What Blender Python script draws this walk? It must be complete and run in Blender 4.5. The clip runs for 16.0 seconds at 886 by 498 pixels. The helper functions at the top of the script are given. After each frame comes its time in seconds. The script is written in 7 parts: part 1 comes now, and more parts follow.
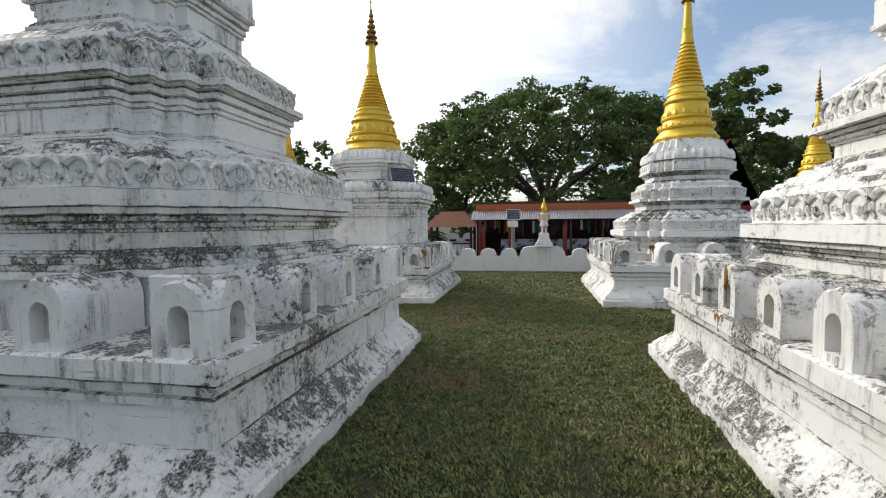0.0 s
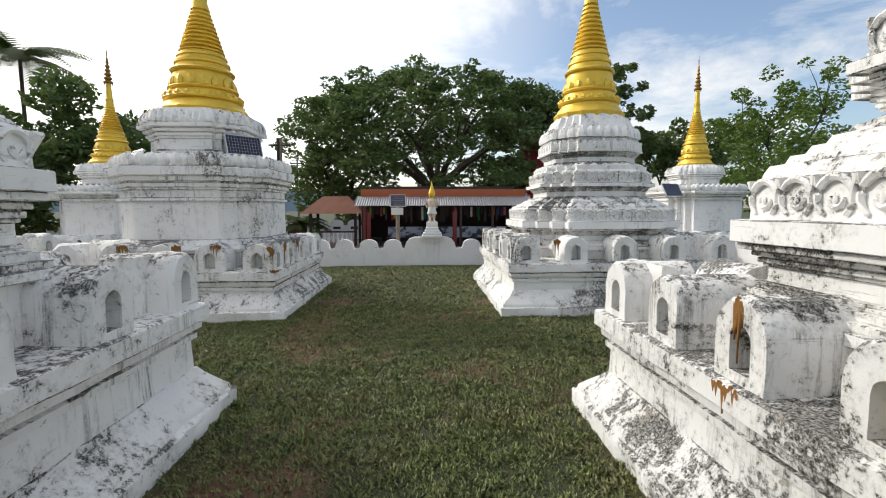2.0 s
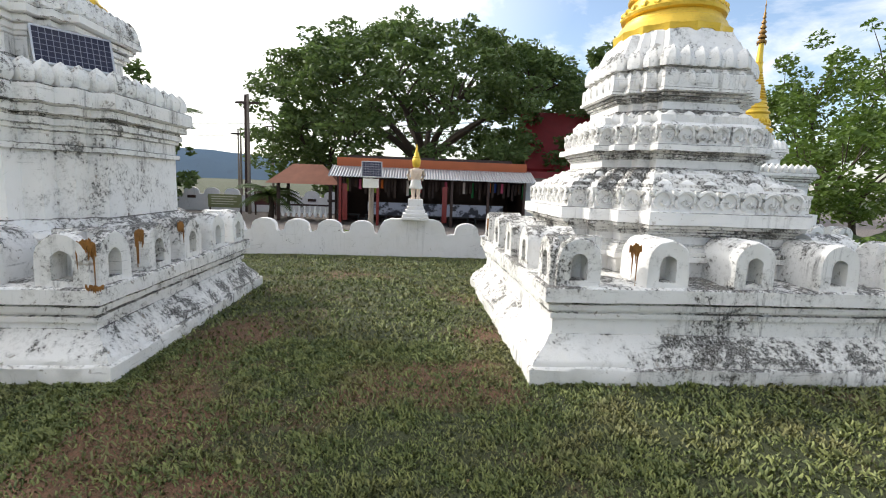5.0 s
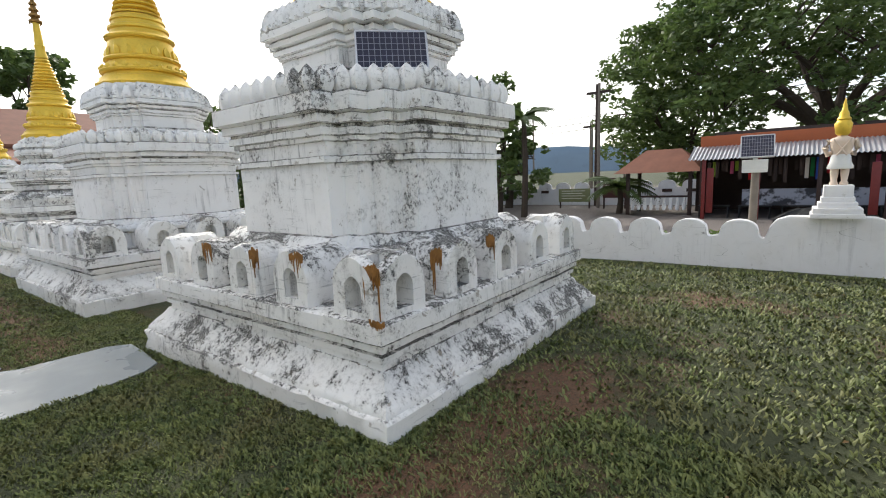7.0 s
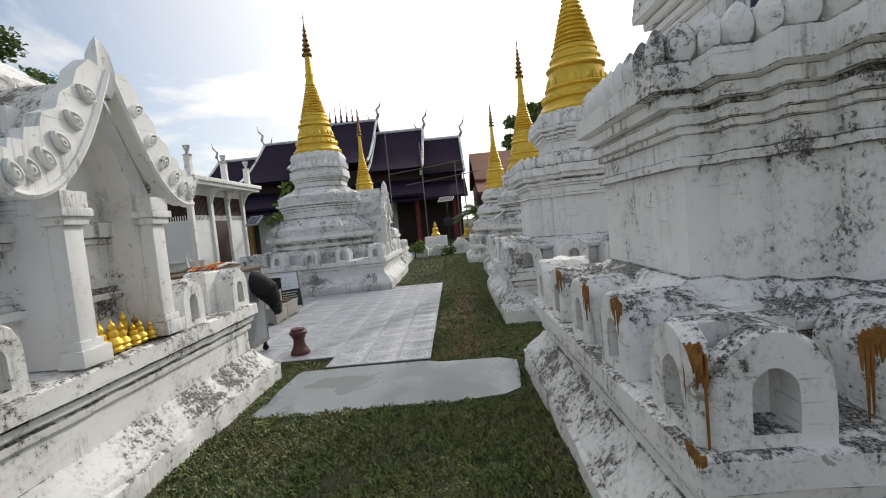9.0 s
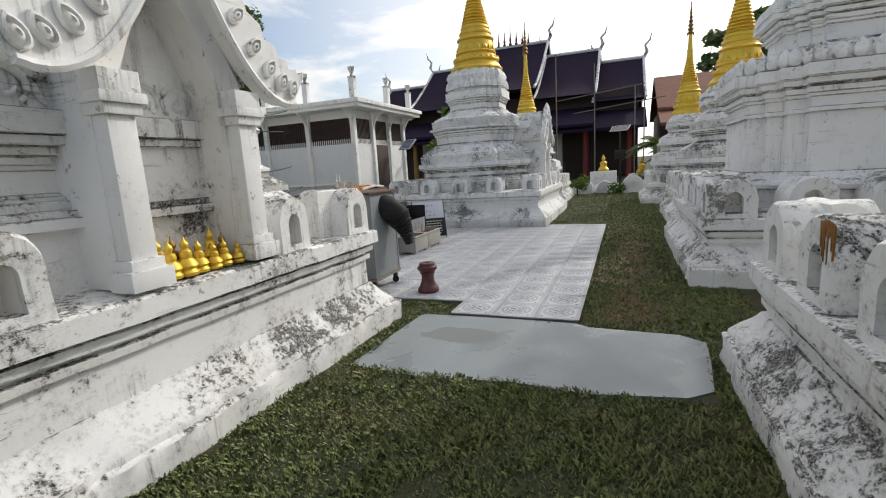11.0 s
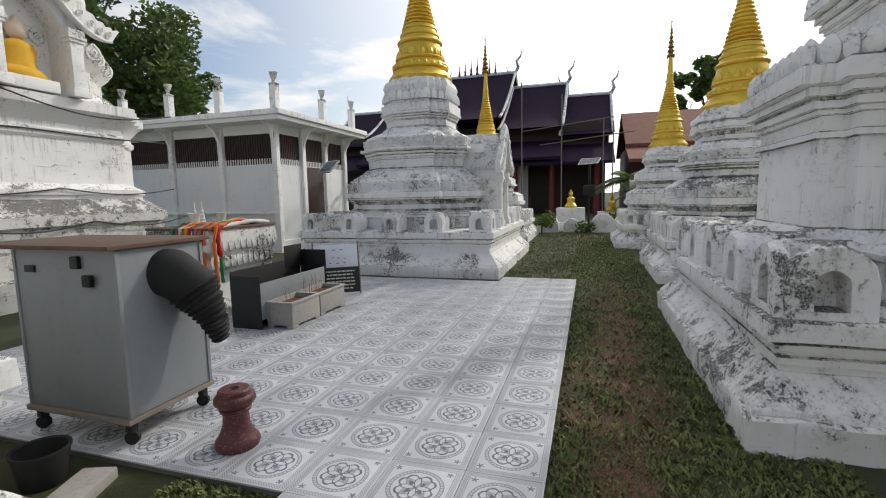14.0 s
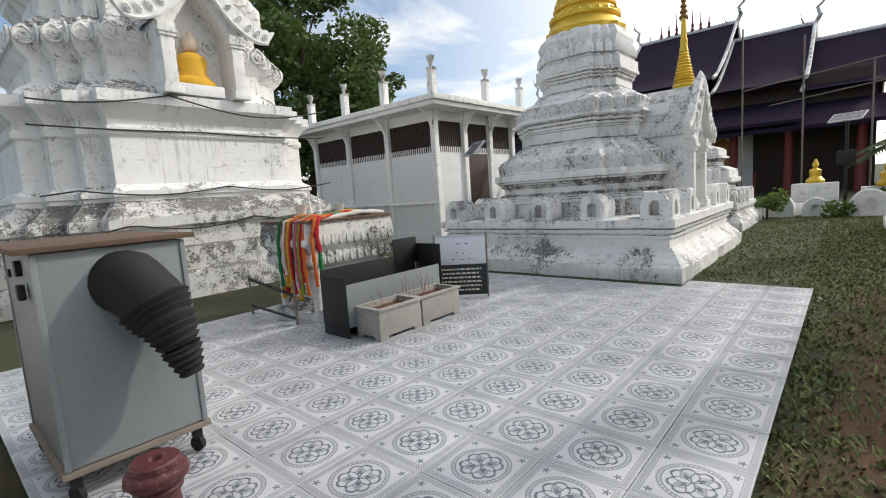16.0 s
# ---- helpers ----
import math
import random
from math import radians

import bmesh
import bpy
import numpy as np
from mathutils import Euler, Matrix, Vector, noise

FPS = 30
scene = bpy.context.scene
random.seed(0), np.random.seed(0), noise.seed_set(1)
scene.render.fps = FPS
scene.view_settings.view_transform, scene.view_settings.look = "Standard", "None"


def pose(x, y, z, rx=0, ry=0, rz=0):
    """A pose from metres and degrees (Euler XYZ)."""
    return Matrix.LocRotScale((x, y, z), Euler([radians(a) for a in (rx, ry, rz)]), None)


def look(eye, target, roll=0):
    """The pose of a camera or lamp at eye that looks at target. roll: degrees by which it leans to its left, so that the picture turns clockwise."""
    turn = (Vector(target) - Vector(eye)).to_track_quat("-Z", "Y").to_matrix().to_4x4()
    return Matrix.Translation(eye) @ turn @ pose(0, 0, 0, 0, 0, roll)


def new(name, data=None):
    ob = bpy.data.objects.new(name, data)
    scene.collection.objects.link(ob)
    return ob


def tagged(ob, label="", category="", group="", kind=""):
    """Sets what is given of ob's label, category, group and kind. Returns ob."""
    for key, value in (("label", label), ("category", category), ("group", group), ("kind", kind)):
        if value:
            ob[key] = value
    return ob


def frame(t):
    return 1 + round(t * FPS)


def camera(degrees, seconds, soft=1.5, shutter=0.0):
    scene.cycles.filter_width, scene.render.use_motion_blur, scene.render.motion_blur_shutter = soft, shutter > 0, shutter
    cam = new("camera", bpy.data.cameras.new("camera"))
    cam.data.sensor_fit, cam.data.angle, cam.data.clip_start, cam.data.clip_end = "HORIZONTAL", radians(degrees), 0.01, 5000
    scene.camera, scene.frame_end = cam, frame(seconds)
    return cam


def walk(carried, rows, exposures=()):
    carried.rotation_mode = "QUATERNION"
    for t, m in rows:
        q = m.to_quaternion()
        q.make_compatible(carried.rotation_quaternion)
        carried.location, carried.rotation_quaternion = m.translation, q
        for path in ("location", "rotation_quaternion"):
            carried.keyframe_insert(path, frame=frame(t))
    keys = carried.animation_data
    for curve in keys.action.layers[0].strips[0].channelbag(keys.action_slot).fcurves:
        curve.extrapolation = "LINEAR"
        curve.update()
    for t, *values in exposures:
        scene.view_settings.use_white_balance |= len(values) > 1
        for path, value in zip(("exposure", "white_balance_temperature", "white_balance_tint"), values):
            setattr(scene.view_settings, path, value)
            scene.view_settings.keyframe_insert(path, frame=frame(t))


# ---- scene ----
cam = camera(87.2, 16.0, soft=1.05)
METRES, EYE, TILT, LEAN, TURN = 13.4, 1.32, 0.0, 0.0, 9.5
PATH = [
    (0, (0.411, 0.193, 1.5), (0.039, 2.155, 1.392), -0.6),
    (0.5, (0.43, 0.71, 1.489), (0.376, 2.702, 1.323), -0.3),
    (1, (0.516, 1.181, 1.475), (0.595, 3.167, 1.245), -1.0),
    (1.5, (0.527, 1.679, 1.505), (0.592, 3.666, 1.285), -0.2),
    (2, (0.538, 2.175, 1.535), (0.626, 4.166, 1.363), -0.2),
    (2.5, (0.6, 2.71, 1.522), (0.646, 4.699, 1.326), 0.2),
    (3, (0.618, 3.232, 1.517), (0.709, 5.224, 1.357), 0.2),
    (5.5, (0.717, 5.689, 1.479), (0.857, 7.661, 1.178), 2.3),
    (6, (0.588, 6.063, 1.46), (0.032, 7.958, 1.142), 1.3),
    (6.5, (0.481, 6.41, 1.527), (-0.455, 8.148, 1.208), -0.8),
    (7, (0.41, 6.816, 1.521), (-0.797, 8.381, 1.213), -2.5),
    (7.5, (0.274, 7.17, 1.5), (-1.121, 8.578, 1.238), -1.4),
    (8, (0.209, 7.488, 1.514), (-1.551, 8.417, 1.319), -4.3),
    (8.1, (0.176, 7.558, 1.536), (-1.647, 8.357, 1.343), -4.7),
    (8.5, (0.121, 7.756, 1.521), (-1.838, 8.13, 1.371), -5.7),
    (9, (-0.037, 7.936, 1.51), (-2.033, 7.881, 1.391), -5.6),
    (9.5, (-0.127, 8.06, 1.429), (-2.057, 7.593, 1.187), -5.2),
    (9.7, (-0.189, 8.074, 1.41), (-2.076, 7.48, 1.118), -4.6),
    (11.8, (-1.978, 7.753, 1.364), (-3.799, 7.009, 1.001), -2.8),
    (12, (-2.162, 7.728, 1.378), (-3.979, 6.983, 0.999), -2.2),
    (12.5, (-2.603, 7.639, 1.381), (-4.428, 6.907, 1.018), -0.1),
    (13, (-3.023, 7.677, 1.387), (-4.889, 7.031, 1.072), -1.5),
    (13.5, (-3.454, 7.717, 1.373), (-5.329, 7.069, 1.118), -0.5),
    (14, (-3.879, 7.712, 1.379), (-5.774, 7.115, 1.152), -1.2),
    (14.5, (-4.25, 7.805, 1.355), (-6.142, 7.169, 1.224), -1.7),
    (15, (-4.66, 7.783, 1.307), (-6.448, 6.916, 1.076), -2.5),
    (15.5, (-5.057, 7.795, 1.286), (-6.789, 6.827, 1.032), -3.3),
    (16, (-5.438, 7.791, 1.256), (-6.929, 6.479, 1.018), -3.9),
]
EXPOSURES = [(0.0, -0.15), (1.0, 0.04), (2.0, -0.04), (3.0, 0.03), (5.5, 0.42), (7.0, 0.32), (8.0, -0.25), (8.5, -0.40), (9.5, -0.32), (12.5, -0.30), (14.0, -0.36), (14.5, -0.38), (16.0, -0.10)]
walk(cam, [(t, look(eye, target, roll)) for t, eye, target, roll in PATH], EXPOSURES)

# ---- world, sun, exposure ----
SUN_AZ = (-0.86, 0.50)          # horizontal way to the sun
SUN_EL = 33.0
world = bpy.data.worlds.new("sky_world")
scene.world = world
world.use_nodes = True
wt = world.node_tree
wt.nodes.clear()


class Net:
    """Short hand for shader nodes."""

    def __init__(self, tree):
        self.t = tree

    def n(self, kind, **props):
        node = self.t.nodes.new(kind)
        for key, value in props.items():
            if key == "data_type":
                node.data_type = value
            elif key == "blend_type":
                node.blend_type = value
            elif key == "operation":
                node.operation = value
            elif key == "noise_type":
                node.noise_type = value
            elif key == "feature":
                node.feature = value
            elif key == "sky_type":
                node.sky_type = value
            elif key == "wave_type":
                node.wave_type = value
            elif key == "bands_direction":
                node.bands_direction = value
            elif key == "attribute_name":
                node.attribute_name = value
        return node

    def put(self, socket, value):
        if value is None:
            return
        if isinstance(value, (int, float)):
            socket.default_value = value
        elif isinstance(value, tuple):
            socket.default_value = value if len(value) == len(socket.default_value) else (*value, 1.0)
        else:
            self.t.links.new(value, socket)

    def m(self, op, a, b=None, c=None, clamp=False):
        node = self.n("ShaderNodeMath", operation=op)
        node.use_clamp = clamp
        for socket, value in zip(node.inputs, (a, b, c)):
            self.put(socket, value)
        return node.outputs[0]

    def v(self, op, a, b=None):
        node = self.n("ShaderNodeVectorMath", operation=op)
        self.put(node.inputs[0], a)
        self.put(node.inputs[1], b)
        return node.outputs["Value"] if op in ("DOT_PRODUCT", "LENGTH", "DISTANCE") else node.outputs[0]

    def noise(self, vec, scale, detail=4.0, rough=0.55, distort=0.0):
        node = self.n("ShaderNodeTexNoise")
        self.put(node.inputs["Vector"], vec)
        for name, value in (("Scale", scale), ("Detail", detail), ("Roughness", rough), ("Distortion", distort)):
            node.inputs[name].default_value = value
        return node.outputs["Fac"]

    def voronoi(self, vec, scale, feature="F1"):
        node = self.n("ShaderNodeTexVoronoi", feature=feature)
        self.put(node.inputs["Vector"], vec)
        node.inputs["Scale"].default_value = scale
        return node.outputs["Distance"]

    def ramp(self, fac, stops):
        node = self.n("ShaderNodeValToRGB")
        self.put(node.inputs[0], fac)
        els = node.color_ramp.elements
        while len(els) < len(stops):
            els.new(0.5)
        for el, (at, col) in zip(els, stops):
            el.position = at
            el.color = (col, col, col, 1) if isinstance(col, (int, float)) else (*col, 1)
        return node.outputs[0]

    def step(self, fac, lo, hi):
        node = self.n("ShaderNodeMapRange")
        node.clamp = True
        self.put(node.inputs[0], fac)
        self.put(node.inputs[1], lo)
        self.put(node.inputs[2], hi)
        return node.outputs[0]

    def mix(self, fac, a, b, kind="MIX"):
        node = self.n("ShaderNodeMix", data_type="RGBA", blend_type=kind)
        self.put(node.inputs[0], fac)
        self.put(node.inputs[6], a)
        self.put(node.inputs[7], b)
        return node.outputs[2]

    def scaled(self, vec, x, y, z):
        node = self.n("ShaderNodeMapping")
        self.put(node.inputs[0], vec)
        node.inputs["Scale"].default_value = (x, y, z)
        return node.outputs[0]

    def xyz(self, vec):
        node = self.n("ShaderNodeSeparateXYZ")
        self.put(node.inputs[0], vec)
        return node.outputs


def sun_vector():
    a = Vector((*SUN_AZ, 0)).normalized() * math.cos(radians(SUN_EL))
    return Vector((a.x, a.y, math.sin(radians(SUN_EL))))


W = Net(wt)
w_dir = W.n("ShaderNodeTexCoord").outputs["Generated"]
sky = W.n("ShaderNodeTexSky", sky_type="NISHITA")
sky.sun_disc = False
sky.sun_elevation = radians(SUN_EL)
sky.sun_rotation = math.atan2(SUN_AZ[0], SUN_AZ[1])
sky.altitude, sky.air_density, sky.dust_density, sky.ozone_density = 250, 1.0, 2.5, 1.2
sv = sun_vector()
near_sun = W.v("DOT_PRODUCT", w_dir, tuple(sv))
wx, wy, wz = W.xyz(w_dir)
den = W.m("ADD", W.m("MAXIMUM", wz, 0.0), 0.16)
comb = W.n("ShaderNodeCombineXYZ")
W.put(comb.inputs[0], W.m("DIVIDE", wx, den))
W.put(comb.inputs[1], W.m("DIVIDE", wy, den))
cloud_n = W.noise(comb.outputs[0], 1.05, 8.0, 0.60, 0.45)
veil = W.step(near_sun, 0.34, 0.88)
cover = W.m("ADD", W.step(cloud_n, 0.45, 0.64), veil, clamp=True)
cloud_bright = W.m("ADD", W.m("MULTIPLY", W.m("POWER", W.step(near_sun, -0.2, 1.0), 3.0), 12.0), 10.5)
ccol = W.n("ShaderNodeCombineColor")
for k, f in enumerate((1.01, 0.995, 0.965)):
    W.put(ccol.inputs[k], W.m("MULTIPLY", cloud_bright, f))
sky_col = W.mix(W.m("MULTIPLY", cover, 0.9), W.mix(1.0, sky.outputs[0], (1.9, 1.88, 1.85), "MULTIPLY"), ccol.outputs[0])
bg = W.n("ShaderNodeBackground")
W.put(bg.inputs[0], sky_col)
bg.inputs[1].default_value = 0.104
W.t.links.new(bg.outputs[0], W.n("ShaderNodeOutputWorld").inputs[0])

sun = new("sun", bpy.data.lights.new("sun", "SUN"))
sun.data.energy, sun.data.angle, sun.data.color = 2.3, radians(2.0), (1.0, 0.955, 0.88)
sun.matrix_world = look(tuple(sv * 60), (0, 0, 0))

# ---- materials ----


def material(name, rough=0.7, metal=0.0):
    mat = bpy.data.materials.new(name)
    mat.use_nodes = True
    net = Net(mat.node_tree)
    bsdf = mat.node_tree.nodes["Principled BSDF"]
    bsdf.inputs["Roughness"].default_value = rough
    bsdf.inputs["Metallic"].default_value = metal
    return mat, net, bsdf


def bump(net, bsdf, height, strength=0.4, dist=0.01):
    node = net.n("ShaderNodeBump")
    node.inputs["Strength"].default_value = strength
    node.inputs["Distance"].default_value = dist
    net.put(node.inputs["Height"], height)
    net.t.links.new(node.outputs[0], bsdf.inputs["Normal"])


def where(net):
    """World place, so that neighbouring pieces never repeat."""
    return net.n("ShaderNodeNewGeometry").outputs["Position"]


def plaster(name, base=(0.80, 0.80, 0.78), mould=0.5, grey=0.5, warm=0.15, top=0.5, streak=0.4, thr=0.60):
    """Old whitewash: thin grey film, black mould on ledges and in patches, runs in clusters, lost flakes, hairline cracks."""
    mat, net, bsdf = material(name, 0.82)
    geo = net.n("ShaderNodeNewGeometry")
    p, nor = geo.outputs["Position"], geo.outputs["Normal"]
    nz = net.xyz(nor)[2]
    up = net.m("MAXIMUM", nz, 0.0)
    wall = net.step(net.m("ABSOLUTE", nz), 0.60, 0.25)
    broad = net.noise(p, 0.85, 3, 0.6)
    mid = net.noise(p, 4.6, 7, 0.68, 0.3)
    fine = net.noise(p, 27.0, 8, 0.76)
    grit = net.noise(p, 110.0, 4, 0.7)
    speck = net.step(net.noise(p, 68.0, 6, 0.8), 0.40, 0.56)
    col = net.mix(net.m("MULTIPLY", net.step(broad, 0.40, 0.66), 0.7 * grey), base, (0.66, 0.655, 0.63))
    col = net.mix(net.m("MULTIPLY", net.step(mid, 0.50, 0.68), 0.6 * grey), col, (0.50, 0.49, 0.46))
    col = net.mix(net.m("MULTIPLY", net.step(net.noise(p, 1.4, 4, 0.6), 0.52, 0.72), warm), col, (0.56, 0.47, 0.34))
    # runs of rain-borne dirt, in clusters on upright faces
    runs = net.noise(net.scaled(p, 13.0, 13.0, 0.75), 1.0, 7, 0.74)
    gate = net.step(net.noise(p, 1.25, 3), 0.50, 0.60)
    wet = net.m("MULTIPLY", net.m("MULTIPLY", net.step(runs, 0.52, 0.64), gate), wall)
    wet = net.m("MULTIPLY", wet, net.m("ADD", 0.45, net.m("MULTIPLY", speck, 0.55)))
    col = net.mix(net.m("MULTIPLY", wet, streak), col, (0.105, 0.100, 0.092))
    # black mould
    blot = net.m("ADD", net.m("MULTIPLY", mid, 0.48), net.m("MULTIPLY", fine, 0.52))
    thresh = net.m("SUBTRACT", net.m("SUBTRACT", thr, net.m("MULTIPLY", up, 0.105 * top)), net.m("MULTIPLY", net.m("SUBTRACT", broad, 0.5), 0.40))
    spot = net.m("SUBTRACT", blot, thresh)
    halo = net.m("MULTIPLY", net.step(spot, -0.075, 0.02), net.m("ADD", 0.20, net.m("MULTIPLY", speck, 0.30)))
    col = net.mix(net.m("MULTIPLY", halo, mould), col, (0.24, 0.225, 0.195))
    dark = net.m("MULTIPLY", net.m("MULTIPLY", net.step(spot, -0.004, 0.026), net.m("ADD", 0.35, net.m("MULTIPLY", speck, 0.65))), mould)
    col = net.mix(dark, col, (0.034, 0.031, 0.027))
    # dirt lines along the trowel strokes
    line = net.m("MULTIPLY", net.step(net.noise(net.scaled(p, 1.6, 1.6, 34.0), 1.0, 6, 0.7), 0.585, 0.64), net.step(net.noise(p, 1.9, 4), 0.52, 0.58))
    line = net.m("MULTIPLY", net.m("MULTIPLY", line, wall), net.m("ADD", 0.4, net.m("MULTIPLY", speck, 0.6)))
    col = net.mix(net.m("MULTIPLY", line, 0.5 * mould), col, (0.07, 0.065, 0.058))
    # flakes of lost whitewash
    flake = net.step(net.noise(p, 8.5, 7, 0.70, 0.4), 0.635, 0.650)
    col = net.mix(net.m("MULTIPLY", flake, 0.75 * mould), col, (0.33, 0.29, 0.24))
    wobble = net.v("ADD", p, net.n("ShaderNodeTexNoise").outputs["Color"])
    crack = net.m("MULTIPLY", net.step(net.voronoi(wobble, 1.7, "DISTANCE_TO_EDGE"), 0.006, 0.001), net.step(net.noise(p, 1.7, 3), 0.54, 0.62))
    col = net.mix(net.m("MULTIPLY", crack, 0.75), col, (0.10, 0.095, 0.085))
    net.put(bsdf.inputs["Base Color"], col)
    net.put(bsdf.inputs["Roughness"], net.m("ADD", 0.72, net.m("MULTIPLY", fine, 0.25)))
    bsdf.inputs["Specular IOR Level"].default_value = 0.25
    relief = net.m("ADD", net.m("MULTIPLY", fine, 0.30), net.m("ADD", net.m("MULTIPLY", mid, 0.45), net.m("MULTIPLY", grit, 0.08)))
    relief = net.m("SUBTRACT", net.m("SUBTRACT", relief, net.m("MULTIPLY", crack, 0.4)), net.m("MULTIPLY", flake, 0.25))
    bump(net, bsdf, relief, 0.45, 0.016)
    return mat


def paint(name, col, rough=0.5, metal=0.0, var=0.25, scale=9.0, grain=0.15, dirt=(0.1, 0.09, 0.08), dirty=0.2):
    mat, net, bsdf = material(name, rough, metal)
    p = where(net)
    a, b = net.noise(p, scale, 4), net.noise(p, scale * 6, 5, 0.65)
    dark = tuple(c * (1 - var) for c in col)
    c = net.mix(a, dark, tuple(min(1, k * (1 + var * 0.4)) for k in col))
    c = net.mix(net.m("MULTIPLY", net.step(b, 0.55, 0.8), dirty), c, dirt)
    net.put(bsdf.inputs["Base Color"], c)
    net.put(bsdf.inputs["Roughness"], net.m("ADD", rough - 0.08, net.m("MULTIPLY", b, 0.2)))
    if grain:
        bump(net, bsdf, b, grain, 0.01)
    return mat


M_OLD = plaster("old_whitewash", base=(0.86, 0.848, 0.825), mould=1.0, grey=0.42, top=0.9, streak=0.9, thr=0.584)
M_BODY = plaster("stained_whitewash", base=(0.87, 0.86, 0.838), mould=0.95, grey=0.26, warm=0.1, top=0.9, streak=0.9, thr=0.592)
M_CLEAN = plaster("fresh_whitewash", base=(0.87, 0.86, 0.84), mould=0.85, grey=0.2, warm=0.06, top=1.0, streak=0.6, thr=0.622)
M_GREY = plaster("grey_weathered_whitewash", base=(0.70, 0.69, 0.66), mould=0.95, grey=0.8, warm=0.2, top=1.0, streak=0.8, thr=0.555)
M_MOULDY = plaster("mould_blackened_fillet", base=(0.78, 0.765, 0.73), mould=1.0, grey=0.6, warm=0.2, top=0.6, streak=0.9, thr=0.515)
M_WALL = plaster("painted_wall", base=(0.80, 0.79, 0.79), mould=0.4, grey=0.25, warm=0.1, top=0.5, streak=0.25, thr=0.665)
M_PLAIN = plaster("plain_white_wall", base=(0.78, 0.785, 0.78), mould=0.15, grey=0.15, warm=0.06, top=0.2, streak=0.15, thr=0.70)
M_RUST = paint("rust_orange_stain", (0.33, 0.145, 0.028), 0.85, 0, 0.85, 14, 0.4, (0.06, 0.03, 0.012), 0.85)


def gold_paint():
    mat, net, bsdf = material("gold_paint", 0.38, 0.45)
    p = where(net)
    a, b = net.noise(p, 3.0, 4), net.noise(p, 30.0, 5, 0.7)
    c = net.mix(a, (0.70, 0.44, 0.040), (0.87, 0.61, 0.085))
    c = net.mix(net.m("MULTIPLY", net.step(b, 0.52, 0.8), 0.5), c, (0.34, 0.19, 0.012))
    net.put(bsdf.inputs["Base Color"], c)
    bump(net, bsdf, b, 0.25, 0.012)
    return mat


M_GOLD = gold_paint()
M_BRONZE = paint("old_gilt_metal", (0.34, 0.19, 0.05), 0.45, 0.5, 0.5, 12, 0.2)
M_CREAM = paint("cream_statue_paint", (0.72, 0.58, 0.46), 0.6, 0, 0.15, 8)
M_RED = paint("dull_red_paint", (0.19, 0.018, 0.014), 0.45, 0, 0.35)
M_MAROON = paint("maroon_glaze", (0.115, 0.026, 0.028), 0.38, 0, 0.45, 10, 0.35, (0.36, 0.24, 0.22), 0.75)
# brown wood; also the painted shade in chapel vents and far wall slots
M_DARK = paint("dark_wood_and_shade", (0.045, 0.022, 0.016), 0.6, 0, 0.4)
M_BLACK = paint("black_iron", (0.018, 0.018, 0.018), 0.5, 0.3, 0.4, 10, 0.2, (0.12, 0.07, 0.04), 0.25)
M_LEAFDRY = paint("dry_leaf", (0.20, 0.12, 0.05), 0.9, 0, 0.5, 30)
M_PLASTIC = paint("black_rubber", (0.012, 0.012, 0.012), 0.8, 0, 0.3, 6, 0.1, (0.05, 0.05, 0.05), 0.2)
M_STEEL = paint("grey_sheet_steel", (0.25, 0.27, 0.28), 0.5, 0.12, 0.2, 3.0, 0.05, (0.16, 0.13, 0.10), 0.3)
M_WOOD = paint("weathered_board", (0.13, 0.078, 0.05), 0.75, 0, 0.4, 7, 0.3)
M_POST = paint("grey_timber", (0.25, 0.21, 0.17), 0.8, 0, 0.35, 9, 0.3)
M_CONCRETE = paint("raw_concrete", (0.36, 0.34, 0.31), 0.85, 0, 0.3, 5, 0.4, (0.08, 0.075, 0.06), 0.55)
M_ORANGE = paint("orange_fascia_paint", (0.40, 0.10, 0.03), 0.55, 0, 0.15, 2)
M_ROOFRED = paint("red_roof_tile", (0.26, 0.018, 0.022), 0.45, 0, 0.3, 3)
M_ROOFBRN = paint("purple_brown_roof_tile", (0.030, 0.018, 0.038), 0.9, 0, 0.35, 2)
M_ROOFBRN.node_tree.nodes["Principled BSDF"].inputs["Specular IOR Level"].default_value = 0.12
M_ROOFOLD = paint("old_terracotta_roof", (0.25, 0.098, 0.058), 0.8, 0, 0.4, 2)
M_GALV = paint("galvanised_sheet", (0.50, 0.52, 0.55), 0.38, 0.6, 0.2, 2)
M_SIGN = paint("green_sign_paint", (0.20, 0.21, 0.09), 0.6)
M_BROWNSIGN = paint("brown_sign_paint", (0.075, 0.018, 0.016), 0.55)
M_LETTER = paint("pale_lettering", (0.65, 0.62, 0.5), 0.6, 0, 0.1)
M_BOARD = paint("white_board", (0.72, 0.74, 0.78), 0.3, 0, 0.05)
M_BLUEINK = paint("blue_ink", (0.10, 0.13, 0.35), 0.5, 0, 0.1)
M_NOTICE = paint("black_notice", (0.012, 0.014, 0.013), 0.35, 0, 0.2)
M_SOIL = paint("ash_and_soil", (0.13, 0.055, 0.03), 0.95, 0, 0.5, 30, 0.8)
M_STICK = paint("incense_stick", (0.30, 0.10, 0.06), 0.8)
M_CABLE = paint("black_cable", (0.03, 0.03, 0.028), 0.6)
M_BARK = paint("bark", (0.07, 0.05, 0.035), 0.9, 0, 0.5, 6, 0.8)
M_ROAD = paint("road_gravel", (0.17, 0.14, 0.12), 0.9, 0, 0.3, 3, 0.3)
# wooded hills with distance haze painted into the base colour
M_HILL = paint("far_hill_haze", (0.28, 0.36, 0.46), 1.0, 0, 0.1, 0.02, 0)
